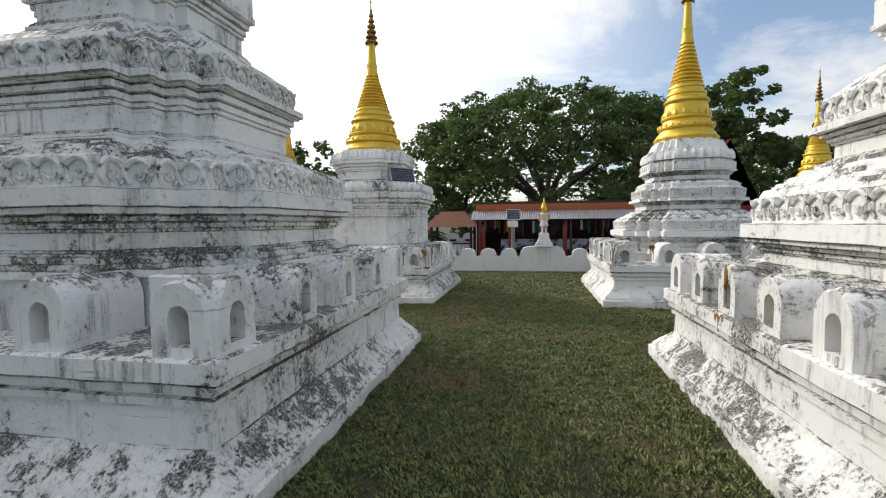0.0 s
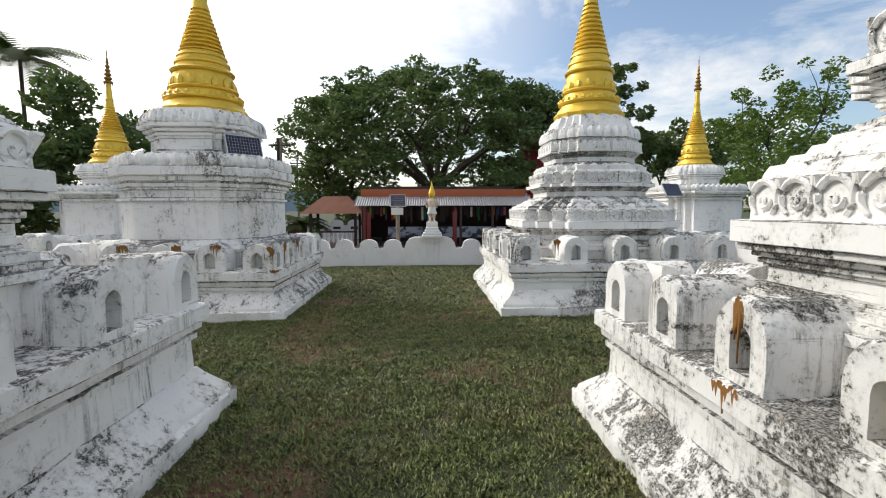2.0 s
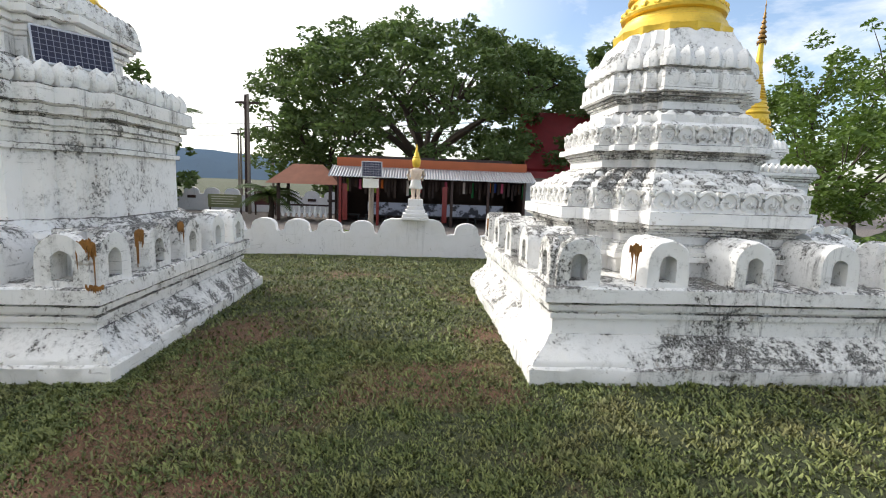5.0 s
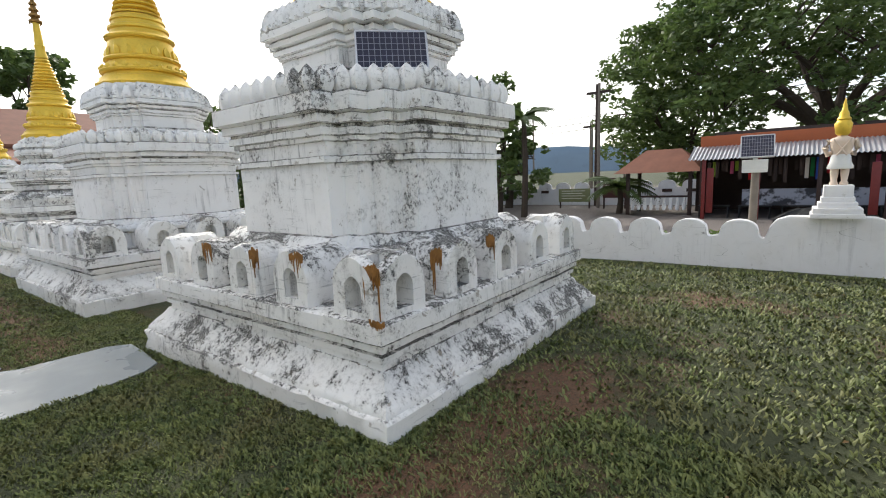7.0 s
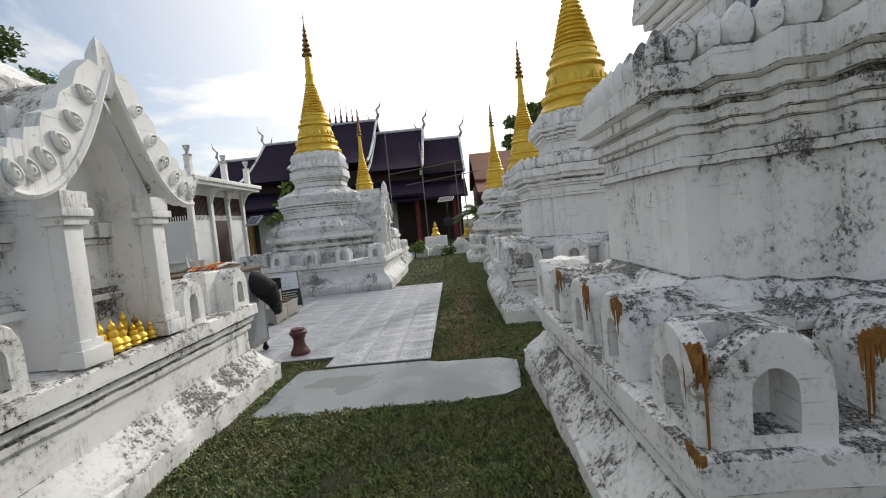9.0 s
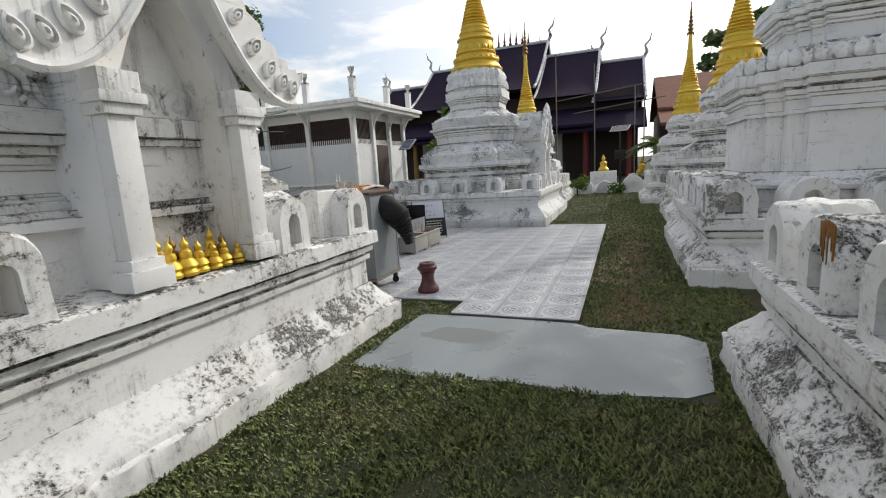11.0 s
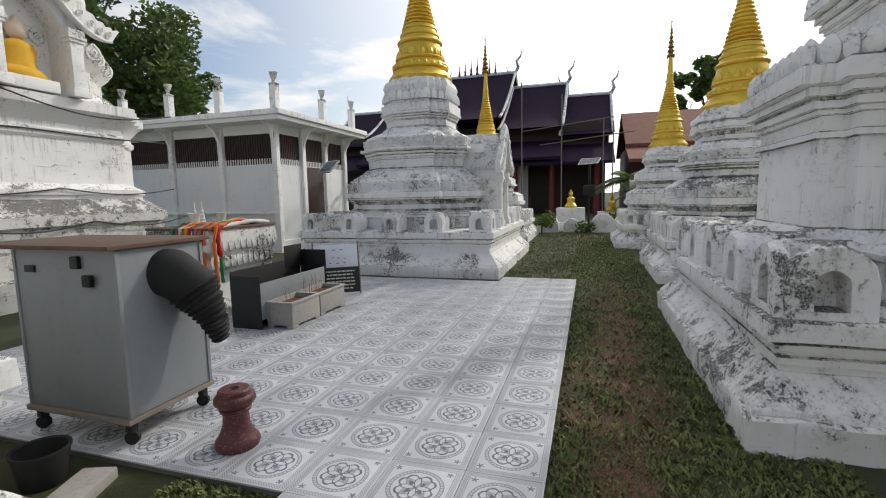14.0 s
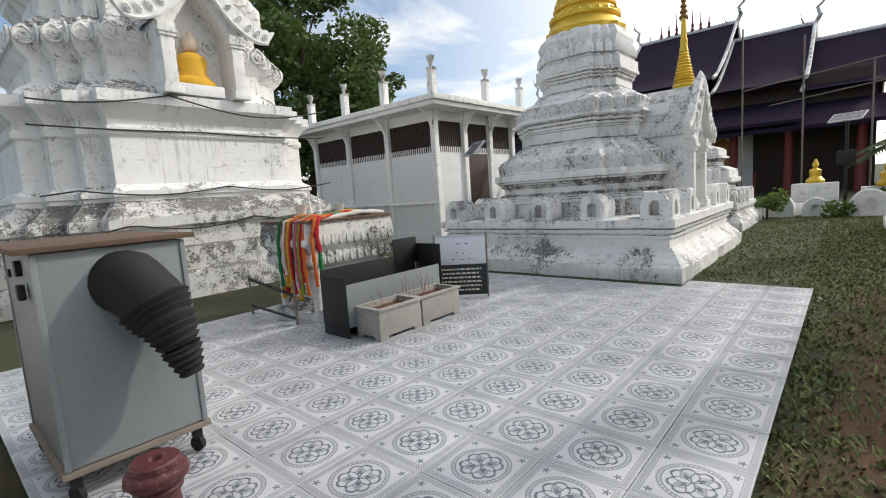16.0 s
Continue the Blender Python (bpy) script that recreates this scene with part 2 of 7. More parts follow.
M_YELLOW = paint("yellow_cloth", (0.75, 0.42, 0.03), 0.8)
M_WHITEGLAZE = paint("white_glaze", (0.75, 0.74, 0.70), 0.25, 0, 0.1)
M_FLOWER = paint("pink_petals", (0.62, 0.12, 0.22), 0.7, 0, 0.3, 25)


def leafmat(name, lo, hi):
    mat, net, bsdf = material(name, 0.55)
    geo = net.n("ShaderNodeNewGeometry")
    r = geo.outputs["Random Per Island"]
    big = net.noise(geo.outputs["Position"], 0.35, 3)
    c = net.mix(net.m("ADD", net.m("MULTIPLY", r, 0.6), net.m("MULTIPLY", big, 0.4)), lo, hi)
    net.put(bsdf.inputs["Base Color"], c)
    tr = net.n("ShaderNodeBsdfTranslucent")
    net.put(tr.inputs[0], c)
    ms = net.n("ShaderNodeMixShader")
    ms.inputs[0].default_value = 0.4
    net.t.links.new(bsdf.outputs[0], ms.inputs[1])
    net.t.links.new(tr.outputs[0], ms.inputs[2])
    net.t.links.new(ms.outputs[0], mat.node_tree.nodes["Material Output"].inputs[0])
    return mat


M_LEAF = leafmat("rain_tree_leaf", (0.040, 0.076, 0.020), (0.155, 0.220, 0.060))
M_LEAF2 = leafmat("bright_leaf", (0.05, 0.10, 0.014), (0.16, 0.24, 0.035))
M_PALM = leafmat("palm_leaf", (0.04, 0.07, 0.015), (0.10, 0.15, 0.04))


def grassmat():
    mat, net, bsdf = material("grass_blade", 0.6)
    geo = net.n("ShaderNodeNewGeometry")
    p = geo.outputs["Position"]
    tuft, patch = net.noise(p, 11.0, 4, 0.7), net.noise(p, 1.6, 4, 0.6)
    k = net.m("ADD", net.m("MULTIPLY", geo.outputs["Random Per Island"], 0.45), net.m("MULTIPLY", net.step(tuft, 0.36, 0.66), 0.55))
    c = net.mix(k, (0.030, 0.058, 0.014), (0.270, 0.295, 0.088))
    c = net.mix(net.m("MULTIPLY", net.step(patch, 0.48, 0.66), 0.45), c, (0.20, 0.155, 0.065))
    net.put(bsdf.inputs["Base Color"], c)
    return mat


M_GRASS = grassmat()


def solar_mat():
    mat, net, bsdf = material("solar_cells", 0.15)
    uv = net.n("ShaderNodeTexCoord").outputs["UV"]
    x, y, _ = net.xyz(uv)
    fx = net.m("ABSOLUTE", net.m("SUBTRACT", net.m("FRACT", net.m("MULTIPLY", x, 12.0)), 0.5))
    fy = net.m("ABSOLUTE", net.m("SUBTRACT", net.m("FRACT", net.m("MULTIPLY", y, 6.0)), 0.5))
    line = net.m("MAXIMUM", net.step(fx, 0.43, 0.46), net.step(fy, 0.44, 0.47))
    net.put(bsdf.inputs["Base Color"], net.mix(net.m("MULTIPLY", line, 0.55), (0.012, 0.013, 0.035), (0.42, 0.42, 0.48)))
    return mat


M_SOLAR = solar_mat()
M_ALU = paint("aluminium_frame", (0.62, 0.62, 0.62), 0.35, 0.8, 0.1)


def tile_mat():
    """Printed patio tile: eight-petalled flower in a double ring, stars in the corners, a border."""
    mat, net, bsdf = material("printed_patio_tile", 0.22)
    tc = net.n("ShaderNodeTexCoord").outputs["Object"]
    x, y, _ = net.xyz(tc)
    x, y = net.m("DIVIDE", x, 0.2), net.m("DIVIDE", y, 0.2)
    r = net.m("SQRT", net.m("ADD", net.m("MULTIPLY", x, x), net.m("MULTIPLY", y, y)))
    th = net.m("ARCTAN2", y, x)

    def band(f, at, w):
        return net.step(net.m("ABSOLUTE", net.m("SUBTRACT", f, at)), w, w * 0.45)

    # four heart-shaped petals on the diagonals, narrow leaves on the axes, a worn double ring of dashes
    c4 = net.m("COSINE", net.m("MULTIPLY", th, 4.0))
    heart = net.m("SUBTRACT", 0.50, net.m("MULTIPLY", net.m("POWER", net.m("MULTIPLY", net.m("ADD", c4, 1.0), 0.5), 6.0), 0.13))
    notch = net.m("MULTIPLY", net.m("POWER", net.m("MULTIPLY", net.m("SUBTRACT", 1.0, c4), 0.5), 14.0), 0.05)
    ink = band(r, net.m("SUBTRACT", heart, notch), 0.042)
    ax, ay = net.m("ABSOLUTE", x), net.m("ABSOLUTE", y)
    lo, hi = net.m("MINIMUM", ax, ay), net.m("MAXIMUM", ax, ay)
    lens_w = net.m("MULTIPLY", net.m("SINE", net.m("MULTIPLY", net.m("MINIMUM", hi, 0.42), math.pi / 0.42)), 0.085)
    ink = net.m("MAXIMUM", ink, net.m("MULTIPLY", band(lo, lens_w, 0.022), net.step(hi, 0.44, 0.41)))
    vein = net.m("MULTIPLY", band(net.m("SUBTRACT", hi, lo), 0.0, 0.12), net.m("MULTIPLY", net.step(r, 0.12, 0.16), net.step(r, 0.46, 0.24)))
    ink = net.m("MAXIMUM", ink, net.m("MULTIPLY", vein, 1.0))
    barb = net.m("MULTIPLY", band(net.m("SUBTRACT", hi, lo), net.m("SUBTRACT", 0.44, r), 0.05), net.m("MULTIPLY", net.step(r, 0.24, 0.26), net.step(r, 0.44, 0.42)))
    ink = net.m("MAXIMUM", ink, net.m("MULTIPLY", barb, 0.65))
    dots = net.step(net.m("SINE", net.m("MULTIPLY", th, 40.0)), -0.3, 0.3)
    ink = net.m("MAXIMUM", ink, net.m("MULTIPLY", band(r, 0.655, 0.045), net.m("ADD", net.m("MULTIPLY", dots, 0.42), 0.16)))
    ink = net.m("MAXIMUM", ink, net.m("MULTIPLY", band(r, 0.61, 0.022), 0.75))
    ink = net.m("MAXIMUM", ink, net.m("MULTIPLY", band(r, 0.70, 0.022), 0.70))
    ink = net.m("MAXIMUM", ink, net.step(r, 0.05, 0.03))
    sx, sy = net.m("SUBTRACT", ax, 0.69), net.m("SUBTRACT", ay, 0.69)
    sr = net.m("SQRT", net.m("ADD", net.m("MULTIPLY", sx, sx), net.m("MULTIPLY", sy, sy)))
    star = net.m("ADD", 0.074, net.m("MULTIPLY", net.m("COSINE", net.m("MULTIPLY", net.m("ARCTAN2", sy, sx), 5.0)), 0.034))
    ink = net.m("MAXIMUM", ink, net.m("MULTIPLY", net.step(net.m("SUBTRACT", star, sr), 0.0, 0.01), 0.9))
    edge = hi
    weave = net.step(net.m("SINE", net.m("MULTIPLY", net.m("ADD", x, y), 80.0)), -0.1, 0.3)
    border = net.m("MULTIPLY", band(edge, 0.905, 0.085), net.m("ADD", net.m("MULTIPLY", weave, 0.30), 0.26))
    ink = net.m("MAXIMUM", ink, border)
    ink = net.m("MAXIMUM", ink, net.m("MULTIPLY", band(edge, 0.825, 0.016), 0.6))
    rnd = net.n("ShaderNodeObjectInfo").outputs["Random"]
    p = where(net)
    dirt = net.noise(p, 2.2, 5, 0.6)
    fine = net.noise(p, 22.0, 4, 0.6)
    base = net.mix(net.step(dirt, 0.3, 0.7), (0.44, 0.445, 0.465), (0.60, 0.605, 0.63))
    base = net.mix(net.m("MULTIPLY", rnd, 0.10), base, (0.50, 0.50, 0.53))
    wear = net.m("ADD", 0.80, net.m("MULTIPLY", net.step(fine, 0.35, 0.65), 0.2))
    col = net.mix(net.m("MULTIPLY", ink, wear), base, (0.055, 0.075, 0.10))
    col = net.mix(net.m("MULTIPLY", net.step(net.noise(p, 7.0, 5, 0.7), 0.62, 0.78), 0.35), col, (0.30, 0.26, 0.22))
    net.put(bsdf.inputs["Base Color"], col)
    net.put(bsdf.inputs["Roughness"], net.m("ADD", 0.22, net.m("MULTIPLY", dirt, 0.25)))
    return mat


M_TILE = tile_mat()


def slab_mat():
    mat, net, bsdf = material("wet_cement_slab", 0.3)
    p = where(net)
    a, b, c = net.noise(p, 1.6, 4), net.noise(p, 18.0, 6, 0.7), net.noise(p, 5.0, 4)
    col = net.mix(a, (0.19, 0.21, 0.22), (0.30, 0.325, 0.335))
    col = net.mix(net.m("MULTIPLY", net.step(b, 0.6, 0.8), 0.3), col, (0.12, 0.12, 0.11))
    x, y, _ = net.xyz(p)
    dx = net.m("DIVIDE", net.m("SUBTRACT", x, -4.72), 0.17)
    dy = net.m("DIVIDE", net.m("SUBTRACT", y, 6.62), 0.36)
    d = net.m("ADD", net.m("ADD", net.m("MULTIPLY", dx, dx), net.m("MULTIPLY", dy, dy)), net.m("MULTIPLY", net.m("SUBTRACT", c, 0.5), 1.6))
    damp = net.step(d, 1.02, 0.96)
    col = net.mix(net.m("MULTIPLY", damp, 0.6), col, (0.16, 0.165, 0.15))
    net.put(bsdf.inputs["Base Color"], col)
    rough = net.m("ADD", net.m("MULTIPLY", net.step(a, 0.40, 0.60), 0.35), 0.20)
    net.put(bsdf.inputs["Roughness"], net.m("MAXIMUM", rough, net.m("MULTIPLY", damp, 0.75)))
    bsdf.inputs["Specular IOR Level"].default_value = 0.35
    bump(net, bsdf, b, 0.08, 0.005)
    return mat


M_SLAB = slab_mat()


def ground_mat():
    mat, net, bsdf = material("grass_and_soil", 0.95)
    p = where(net)
    dirt = net.n("ShaderNodeAttribute", attribute_name="bare").outputs["Fac"]
    road = net.n("ShaderNodeAttribute", attribute_name="road").outputs["Fac"]
    a, b, c = net.noise(p, 2.5, 5, 0.6), net.noise(p, 24.0, 6, 0.75), net.noise(p, 90.0, 4, 0.7)
    g = net.mix(a, (0.026, 0.036, 0.012), (0.070, 0.075, 0.028))
    g = net.mix(net.m("MULTIPLY", net.step(b, 0.45, 0.65), 0.6), g, (0.030, 0.038, 0.015))
    g = net.mix(net.m("MULTIPLY", net.step(c, 0.56, 0.72), 0.5), g, (0.12, 0.14, 0.05))
    s = net.mix(b, (0.080, 0.042, 0.026), (0.27, 0.125, 0.070))
    s = net.mix(net.m("MULTIPLY", net.step(net.noise(p, 48.0, 5, 0.8), 0.47, 0.60), 0.75), s, (0.045, 0.032, 0.018))
    s = net.mix(net.m("MULTIPLY", net.step(c, 0.50, 0.62), 0.6), s, (0.06, 0.075, 0.025))
    mask = net.step(net.m("ADD", dirt, net.m("MULTIPLY", net.m("SUBTRACT", b, 0.5), 1.5)), 0.46, 0.86)
    col = net.mix(mask, g, s)
    r = net.mix(b, (0.11, 0.09, 0.08), (0.22, 0.19, 0.17))
    col = net.mix(road, col, r)
    net.put(bsdf.inputs["Base Color"], col)
    bump(net, bsdf, net.m("ADD", net.m("MULTIPLY", b, 0.6), net.m("MULTIPLY", c, 0.4)), 0.9, 0.035)
    return mat


M_GROUND = ground_mat()

# ---- mesh helpers ----


def finish(bm, name, mat, angle=38):
    bmesh.ops.recalc_face_normals(bm, faces=bm.faces)
    me = bpy.data.meshes.new(name)
    bm.to_mesh(me)
    bm.free()
    for f in me.polygons:
        f.use_smooth = True
    me.set_sharp_from_angle(angle=radians(angle))
    for m in mat if isinstance(mat, (list, tuple)) else (mat,):
        me.materials.append(m)
    return me


def part(name, bm, mat, parent, label="", at=None, angle=38):
    me = finish(bm, name, mat, angle) if isinstance(bm, bmesh.types.BMesh) else bm
    ob = new(name, me)
    ob.parent = parent
    if at is not None:
        ob.matrix_basis = at
    if label:
        ob["label"] = label
    return ob


def thing(name, at, label, category, group="", kind=""):
    ob = new(name)
    ob.empty_display_size = 0.1
    ob.matrix_basis = at
    return tagged(ob, label, category, group, kind)


def solo(name, bm, mat, at, label, category, group="", kind="", angle=38):
    ob = new(name, finish(bm, name, mat, angle) if isinstance(bm, bmesh.types.BMesh) else bm)
    ob.matrix_basis = at
    return tagged(ob, label, category, group, kind)


def box(bm, x0, x1, y0, y1, z0, z1, bev=0.0, m=None):
    mid = ((x0 + x1) / 2, (y0 + y1) / 2, (z0 + z1) / 2)
    made = bmesh.ops.create_cube(bm, size=1.0)["verts"]
    bmesh.ops.scale(bm, vec=(x1 - x0, y1 - y0, z1 - z0), verts=made)
    bmesh.ops.translate(bm, vec=mid, verts=made)
    if m is not None:
        bmesh.ops.transform(bm, matrix=m, verts=made)
    if bev:
        edges = list({e for v in made for e in v.link_edges})
        bmesh.ops.bevel(bm, geom=edges, offset=bev, segments=2, affect="EDGES", profile=0.6)
    return bm


def boxed(x0, x1, y0, y1, z0, z1, bev=0.008):
    return box(bmesh.new(), x0, x1, y0, y1, z0, z1, bev)


def lathe(bm, prof, seg=24, wob=None, cap=True):
    """Turns (radius, z) pairs round z; wob(angle, k) scales the radius and shifts z."""
    rings = []
    for k, (r, z) in enumerate(prof):
        row = []
        for i in range(seg):
            a = 2 * math.pi * i / seg
            s, dz = wob(a, k) if wob else (1, 0)
            row.append(bm.verts.new((r * s * math.cos(a), r * s * math.sin(a), z + dz)))
        rings.append(row)
    for lo, hi in zip(rings, rings[1:]):
        for i in range(seg):
            bm.faces.new((lo[i], lo[(i + 1) % seg], hi[(i + 1) % seg], hi[i]))
    if cap:
        bm.faces.new(rings[0][::-1])
        bm.faces.new(rings[-1])
    return bm


def tube(bm, pts, radii, seg=8, cap=True):
    """A tapered tube along points."""
    pts = [Vector(p) for p in pts]
    if isinstance(radii, (int, float)):
        radii = [radii] * len(pts)
    rings = []
    for i, (p, r) in enumerate(zip(pts, radii)):
        d = (pts[min(i + 1, len(pts) - 1)] - pts[max(i - 1, 0)]).normalized()
        side = d.orthogonal().normalized() if abs(d.z) > 0.95 else d.cross(Vector((0, 0, 1))).normalized()
        other = d.cross(side)
        rings.append([bm.verts.new(p + r * (math.cos(2 * math.pi * k / seg) * side + math.sin(2 * math.pi * k / seg) * other)) for k in range(seg)])
    for lo, hi in zip(rings, rings[1:]):
        for k in range(seg):
            bm.faces.new((lo[k], lo[(k + 1) % seg], hi[(k + 1) % seg], hi[k]))
    if cap:
        bm.faces.new(rings[0][::-1])
        bm.faces.new(rings[-1])
    return bm


def slab_of(bm, pts, depth, axis="y"):
    """A flat outline (u, v) pushed back by depth; axis y: u is x, v is z."""
    def at(u, v, d):
        return (u, d, v) if axis == "y" else (u, v, d)
    a = [bm.verts.new(at(u, v, 0)) for u, v in pts]
    b = [bm.verts.new(at(u, v, depth)) for u, v in pts]
    bm.faces.new(a)
    bm.faces.new(b[::-1])
    n = len(pts)
    for i in range(n):
        bm.faces.new((a[i], b[i], b[(i + 1) % n], a[(i + 1) % n]))
    return bm


# ---- chedi kit ----
SQUARE = [(1, -1), (1, 1), (-1, 1), (-1, -1)]


def redent(c=0.56, s=0.17):
    """A square whose corners step in twice."""
    q = [(1, c), (1 - s * 0.9, c), (1 - s * 0.9, c + s * 0.85), (c + s * 0.85, c + s * 0.85), (c + s * 0.85, 1 - s * 0.9), (c, 1 - s * 0.9), (c, 1)]
    out = []
    for k in range(4):
        ca, sa = (1, 0, -1, 0)[k], (0, 1, 0, -1)[k]
        out += [(x * ca - y * sa, x * sa + y * ca) for x, y in q]
    return out


REDENT = redent()


def stretched(plan, a, ax):
    return [(x * a * ax, y * a) for x, y in plan]


def loft(bm, plan, levels, step=0.16, rough=0.006, ax=1.0, seed=0.0, cap_top=True, chip=0.0):
    """Stacks outlines of half-width a at height z, subdivided, with the uneven surface of hand-laid plaster."""
    rows, zmax = [], max(a for a, _ in levels)
    cuts = []
    n = len(plan)
    for i in range(n):
        (x0, y0), (x1, y1) = plan[i], plan[(i + 1) % n]
        cuts.append(max(1, round(math.hypot((x1 - x0) * ax, y1 - y0) * zmax / step)))
    full = [levels[0]]
    for (a0, z0), (a1, z1) in zip(levels, levels[1:]):
        k = max(1, round(math.hypot(z1 - z0, a1 - a0) / (step * 1.3)))
        full += [(a0 + (a1 - a0) * j / k, z0 + (z1 - z0) * j / k) for j in range(1, k + 1)]
    for a, z in full:
        row = []
        pts = stretched(plan, a, ax)
        for i in range(n):
            (x0, y0), (x1, y1) = pts[i], pts[(i + 1) % n]
            for j in range(cuts[i]):
                f = j / cuts[i]
                p = Vector((x0 + (x1 - x0) * f, y0 + (y1 - y0) * f, z))
                d = noise.noise_vector((p + Vector((seed, seed * 1.7, 0))) * 4.0) + 0.5 * noise.noise_vector((p + Vector((seed, 3, 0))) * 11.0)
                if chip:
                    worn = noise.noise((p + Vector((seed * 2, 7, seed))) * 2.6) + 0.7 * noise.noise((p + Vector((5, seed, 1))) * 9.0)
                    p -= Vector((p.x, p.y, 0)).normalized() * chip * min(1.6, max(0.0, (worn - 0.12) * 4.0))
                row.append(bm.verts.new(p + rough * d))
        rows.append(row)
    m = len(rows[0])
    for lo, hi in zip(rows, rows[1:]):
        for i in range(m):
            bm.faces.new((lo[i], lo[(i + 1) % m], hi[(i + 1) % m], hi[i]))
    if cap_top:
        bm.faces.new(rows[-1])
    return bm


def niche_mesh(w=0.34, h=0.42, d=0.42, iw=0.135, ih=0.23, foot=0.055, seed=0, corner=0):
    """A little barrel-vaulted shrine with an arched recess; its front is at y = 0, facing -y. corner: the side (-1, 1) set back for a neighbour round the corner."""
    bm = bmesh.new()
    n = 16

    def arch(w_, h_, z0):
        pts = [(-w_ / 2, z0), (-w_ / 2, z0 + (h_ - w_ / 2) * 0.5)]
        for k in range(n - 3):
            a = math.pi * (1 - k / (n - 4))
            pts.append((w_ / 2 * math.cos(a), z0 + h_ - w_ / 2 + w_ / 2 * math.sin(a)))
        pts += [(w_ / 2, z0 + (h_ - w_ / 2) * 0.5), (w_ / 2, z0)]
        return pts

    outer, inner = arch(w, h, 0), arch(iw, ih, foot)
    lip = [(x * 0.93, z * 0.96 if z > 0.01 else z) for x, z in outer]
    rnd = random.Random(seed)
    jit = [(rnd.uniform(-1, 1) * 0.006, rnd.uniform(-1, 1) * 0.006) for _ in outer]

    def ring(pts, y, j=1.0):
        return [bm.verts.new((x + j * jx, y, z + j * jz)) for (x, z), (jx, jz) in zip(pts, jit)]

    rows = [ring(inner, 0.16, 0), ring(inner, 0.0, 0.5), ring(lip, -0.004), ring(outer, 0.018)]
    if corner:
        rows.append(ring(outer, 0.075))
    back = [(min(x * corner, w / 2 - 0.15) * corner if corner else x, z) for x, z in outer]
    rows += [ring(back, 0.08), ring(back, d * 0.5), ring(back, d)]
    bm.faces.new(rows[0])
    for lo, hi in zip(rows, rows[1:]):
        for i in range(len(lo) - 1):
            bm.faces.new((lo[i], lo[i + 1], hi[i + 1], hi[i]))
        if lo is not rows[0]:
            bm.faces.new((lo[-1], lo[0], hi[0], hi[-1]))
    bm.faces.new((rows[0][-1], rows[0][0], rows[1][0], rows[1][-1]))
    bm.faces.new(rows[-1][::-1])
    return bm


def medallion_mesh(w=0.20, h=0.22):
    """A carved teardrop curl: outer bead, groove, inner bead and boss; faces -y."""
    bm = bmesh.new()
    n = 12
    rings = []
    for s, out in ((1.0, 0.0), (0.95, 0.026), (0.76, 0.030), (0.66, 0.004), (0.46, 0.006), (0.40, 0.030), (0.20, 0.034), (0.14, 0.012)):
        row = []
        for i in range(n):
            a = 2 * math.pi * i / n
            x, z = math.sin(a), -math.cos(a)
            point = 1 + (0.28 * max(0, z) ** 6)
            row.append(bm.verts.new((x * s * w / 2, -out, z * point * s * h / 2)))
        rings.append(row)
    for lo, hi in zip(rings, rings[1:]):
        for i in range(n):
            bm.faces.new((lo[i], lo[(i + 1) % n], hi[(i + 1) % n], hi[i]))
    bm.faces.new(rings[-1])
    return bm


def scroll_mesh(w=0.20, h=0.20):
    """A low-relief lotus scroll: a looped stem round a small bud, a leaf beside it; stands on z = 0, faces -y."""
    bm = bmesh.new()
    stem, t = min(w, h) * 0.082, 0.010
    loop = []
    for k in range(15):
        a = -2.5 + 5.0 * k / 14
        loop.append((w * 0.44 * math.sin(a), -t, h * (0.50 + 0.44 * math.cos(a))))
    tube(bm, loop, [stem * (0.75 + 0.5 * math.sin(math.pi * k / 14)) for k in range(15)], 6)
    curl = [(w * 0.25 * f * math.cos(5.2 * f + 1.2), -t, h * 0.46 + h * 0.25 * f * math.sin(5.2 * f + 1.2)) for f in (0.25, 0.4, 0.55, 0.7, 0.85, 1.0)]
    tube(bm, curl, [stem * 0.9] * 5 + [stem * 0.4], 5)
    lathe(bm, [(w * 0.02, 0), (w * 0.075, h * 0.08), (w * 0.06, h * 0.16), (w * 0.01, h * 0.25)], 6)
    for v in list(bm.verts)[-24:]:
        v.co = Vector((v.co.x, v.co.y * 0.5 - t, v.co.z + h * 0.34))
    for s in (-1, 1):
        tube(bm, [(s * w * 0.49, -t, h * 0.96), (s * w * 0.47, -t, h * 0.78), (s * w * 0.42, -t, h * 0.70)], [stem * 1.3, stem * 0.9, stem * 0.3], 5)
    return bm


def bud_mesh(w=0.15, h=0.20, d=0.09):
    """A standing lotus bud with a ridge and side petals."""
    bm = bmesh.new()
    n = 10
    prof = ((0.55, 0.0), (0.92, 0.18), (1.0, 0.42), (0.78, 0.70), (0.36, 0.90), (0.06, 1.0))
    rows = []
    for r, z in prof:
        rows.append([bm.verts.new((r * w / 2 * math.cos(2 * math.pi * i / n) * (1 + 0.10 * (-1) ** i), r * d * math.sin(2 * math.pi * i / n) * (1 + 0.22 * (-1) ** i), z * h)) for i in range(n)])
    for lo, hi in zip(rows, rows[1:]):
        for i in range(n):
            bm.faces.new((lo[i], lo[(i + 1) % n], hi[(i + 1) % n], hi[i]))
    bm.faces.new(rows[-1])
    return bm


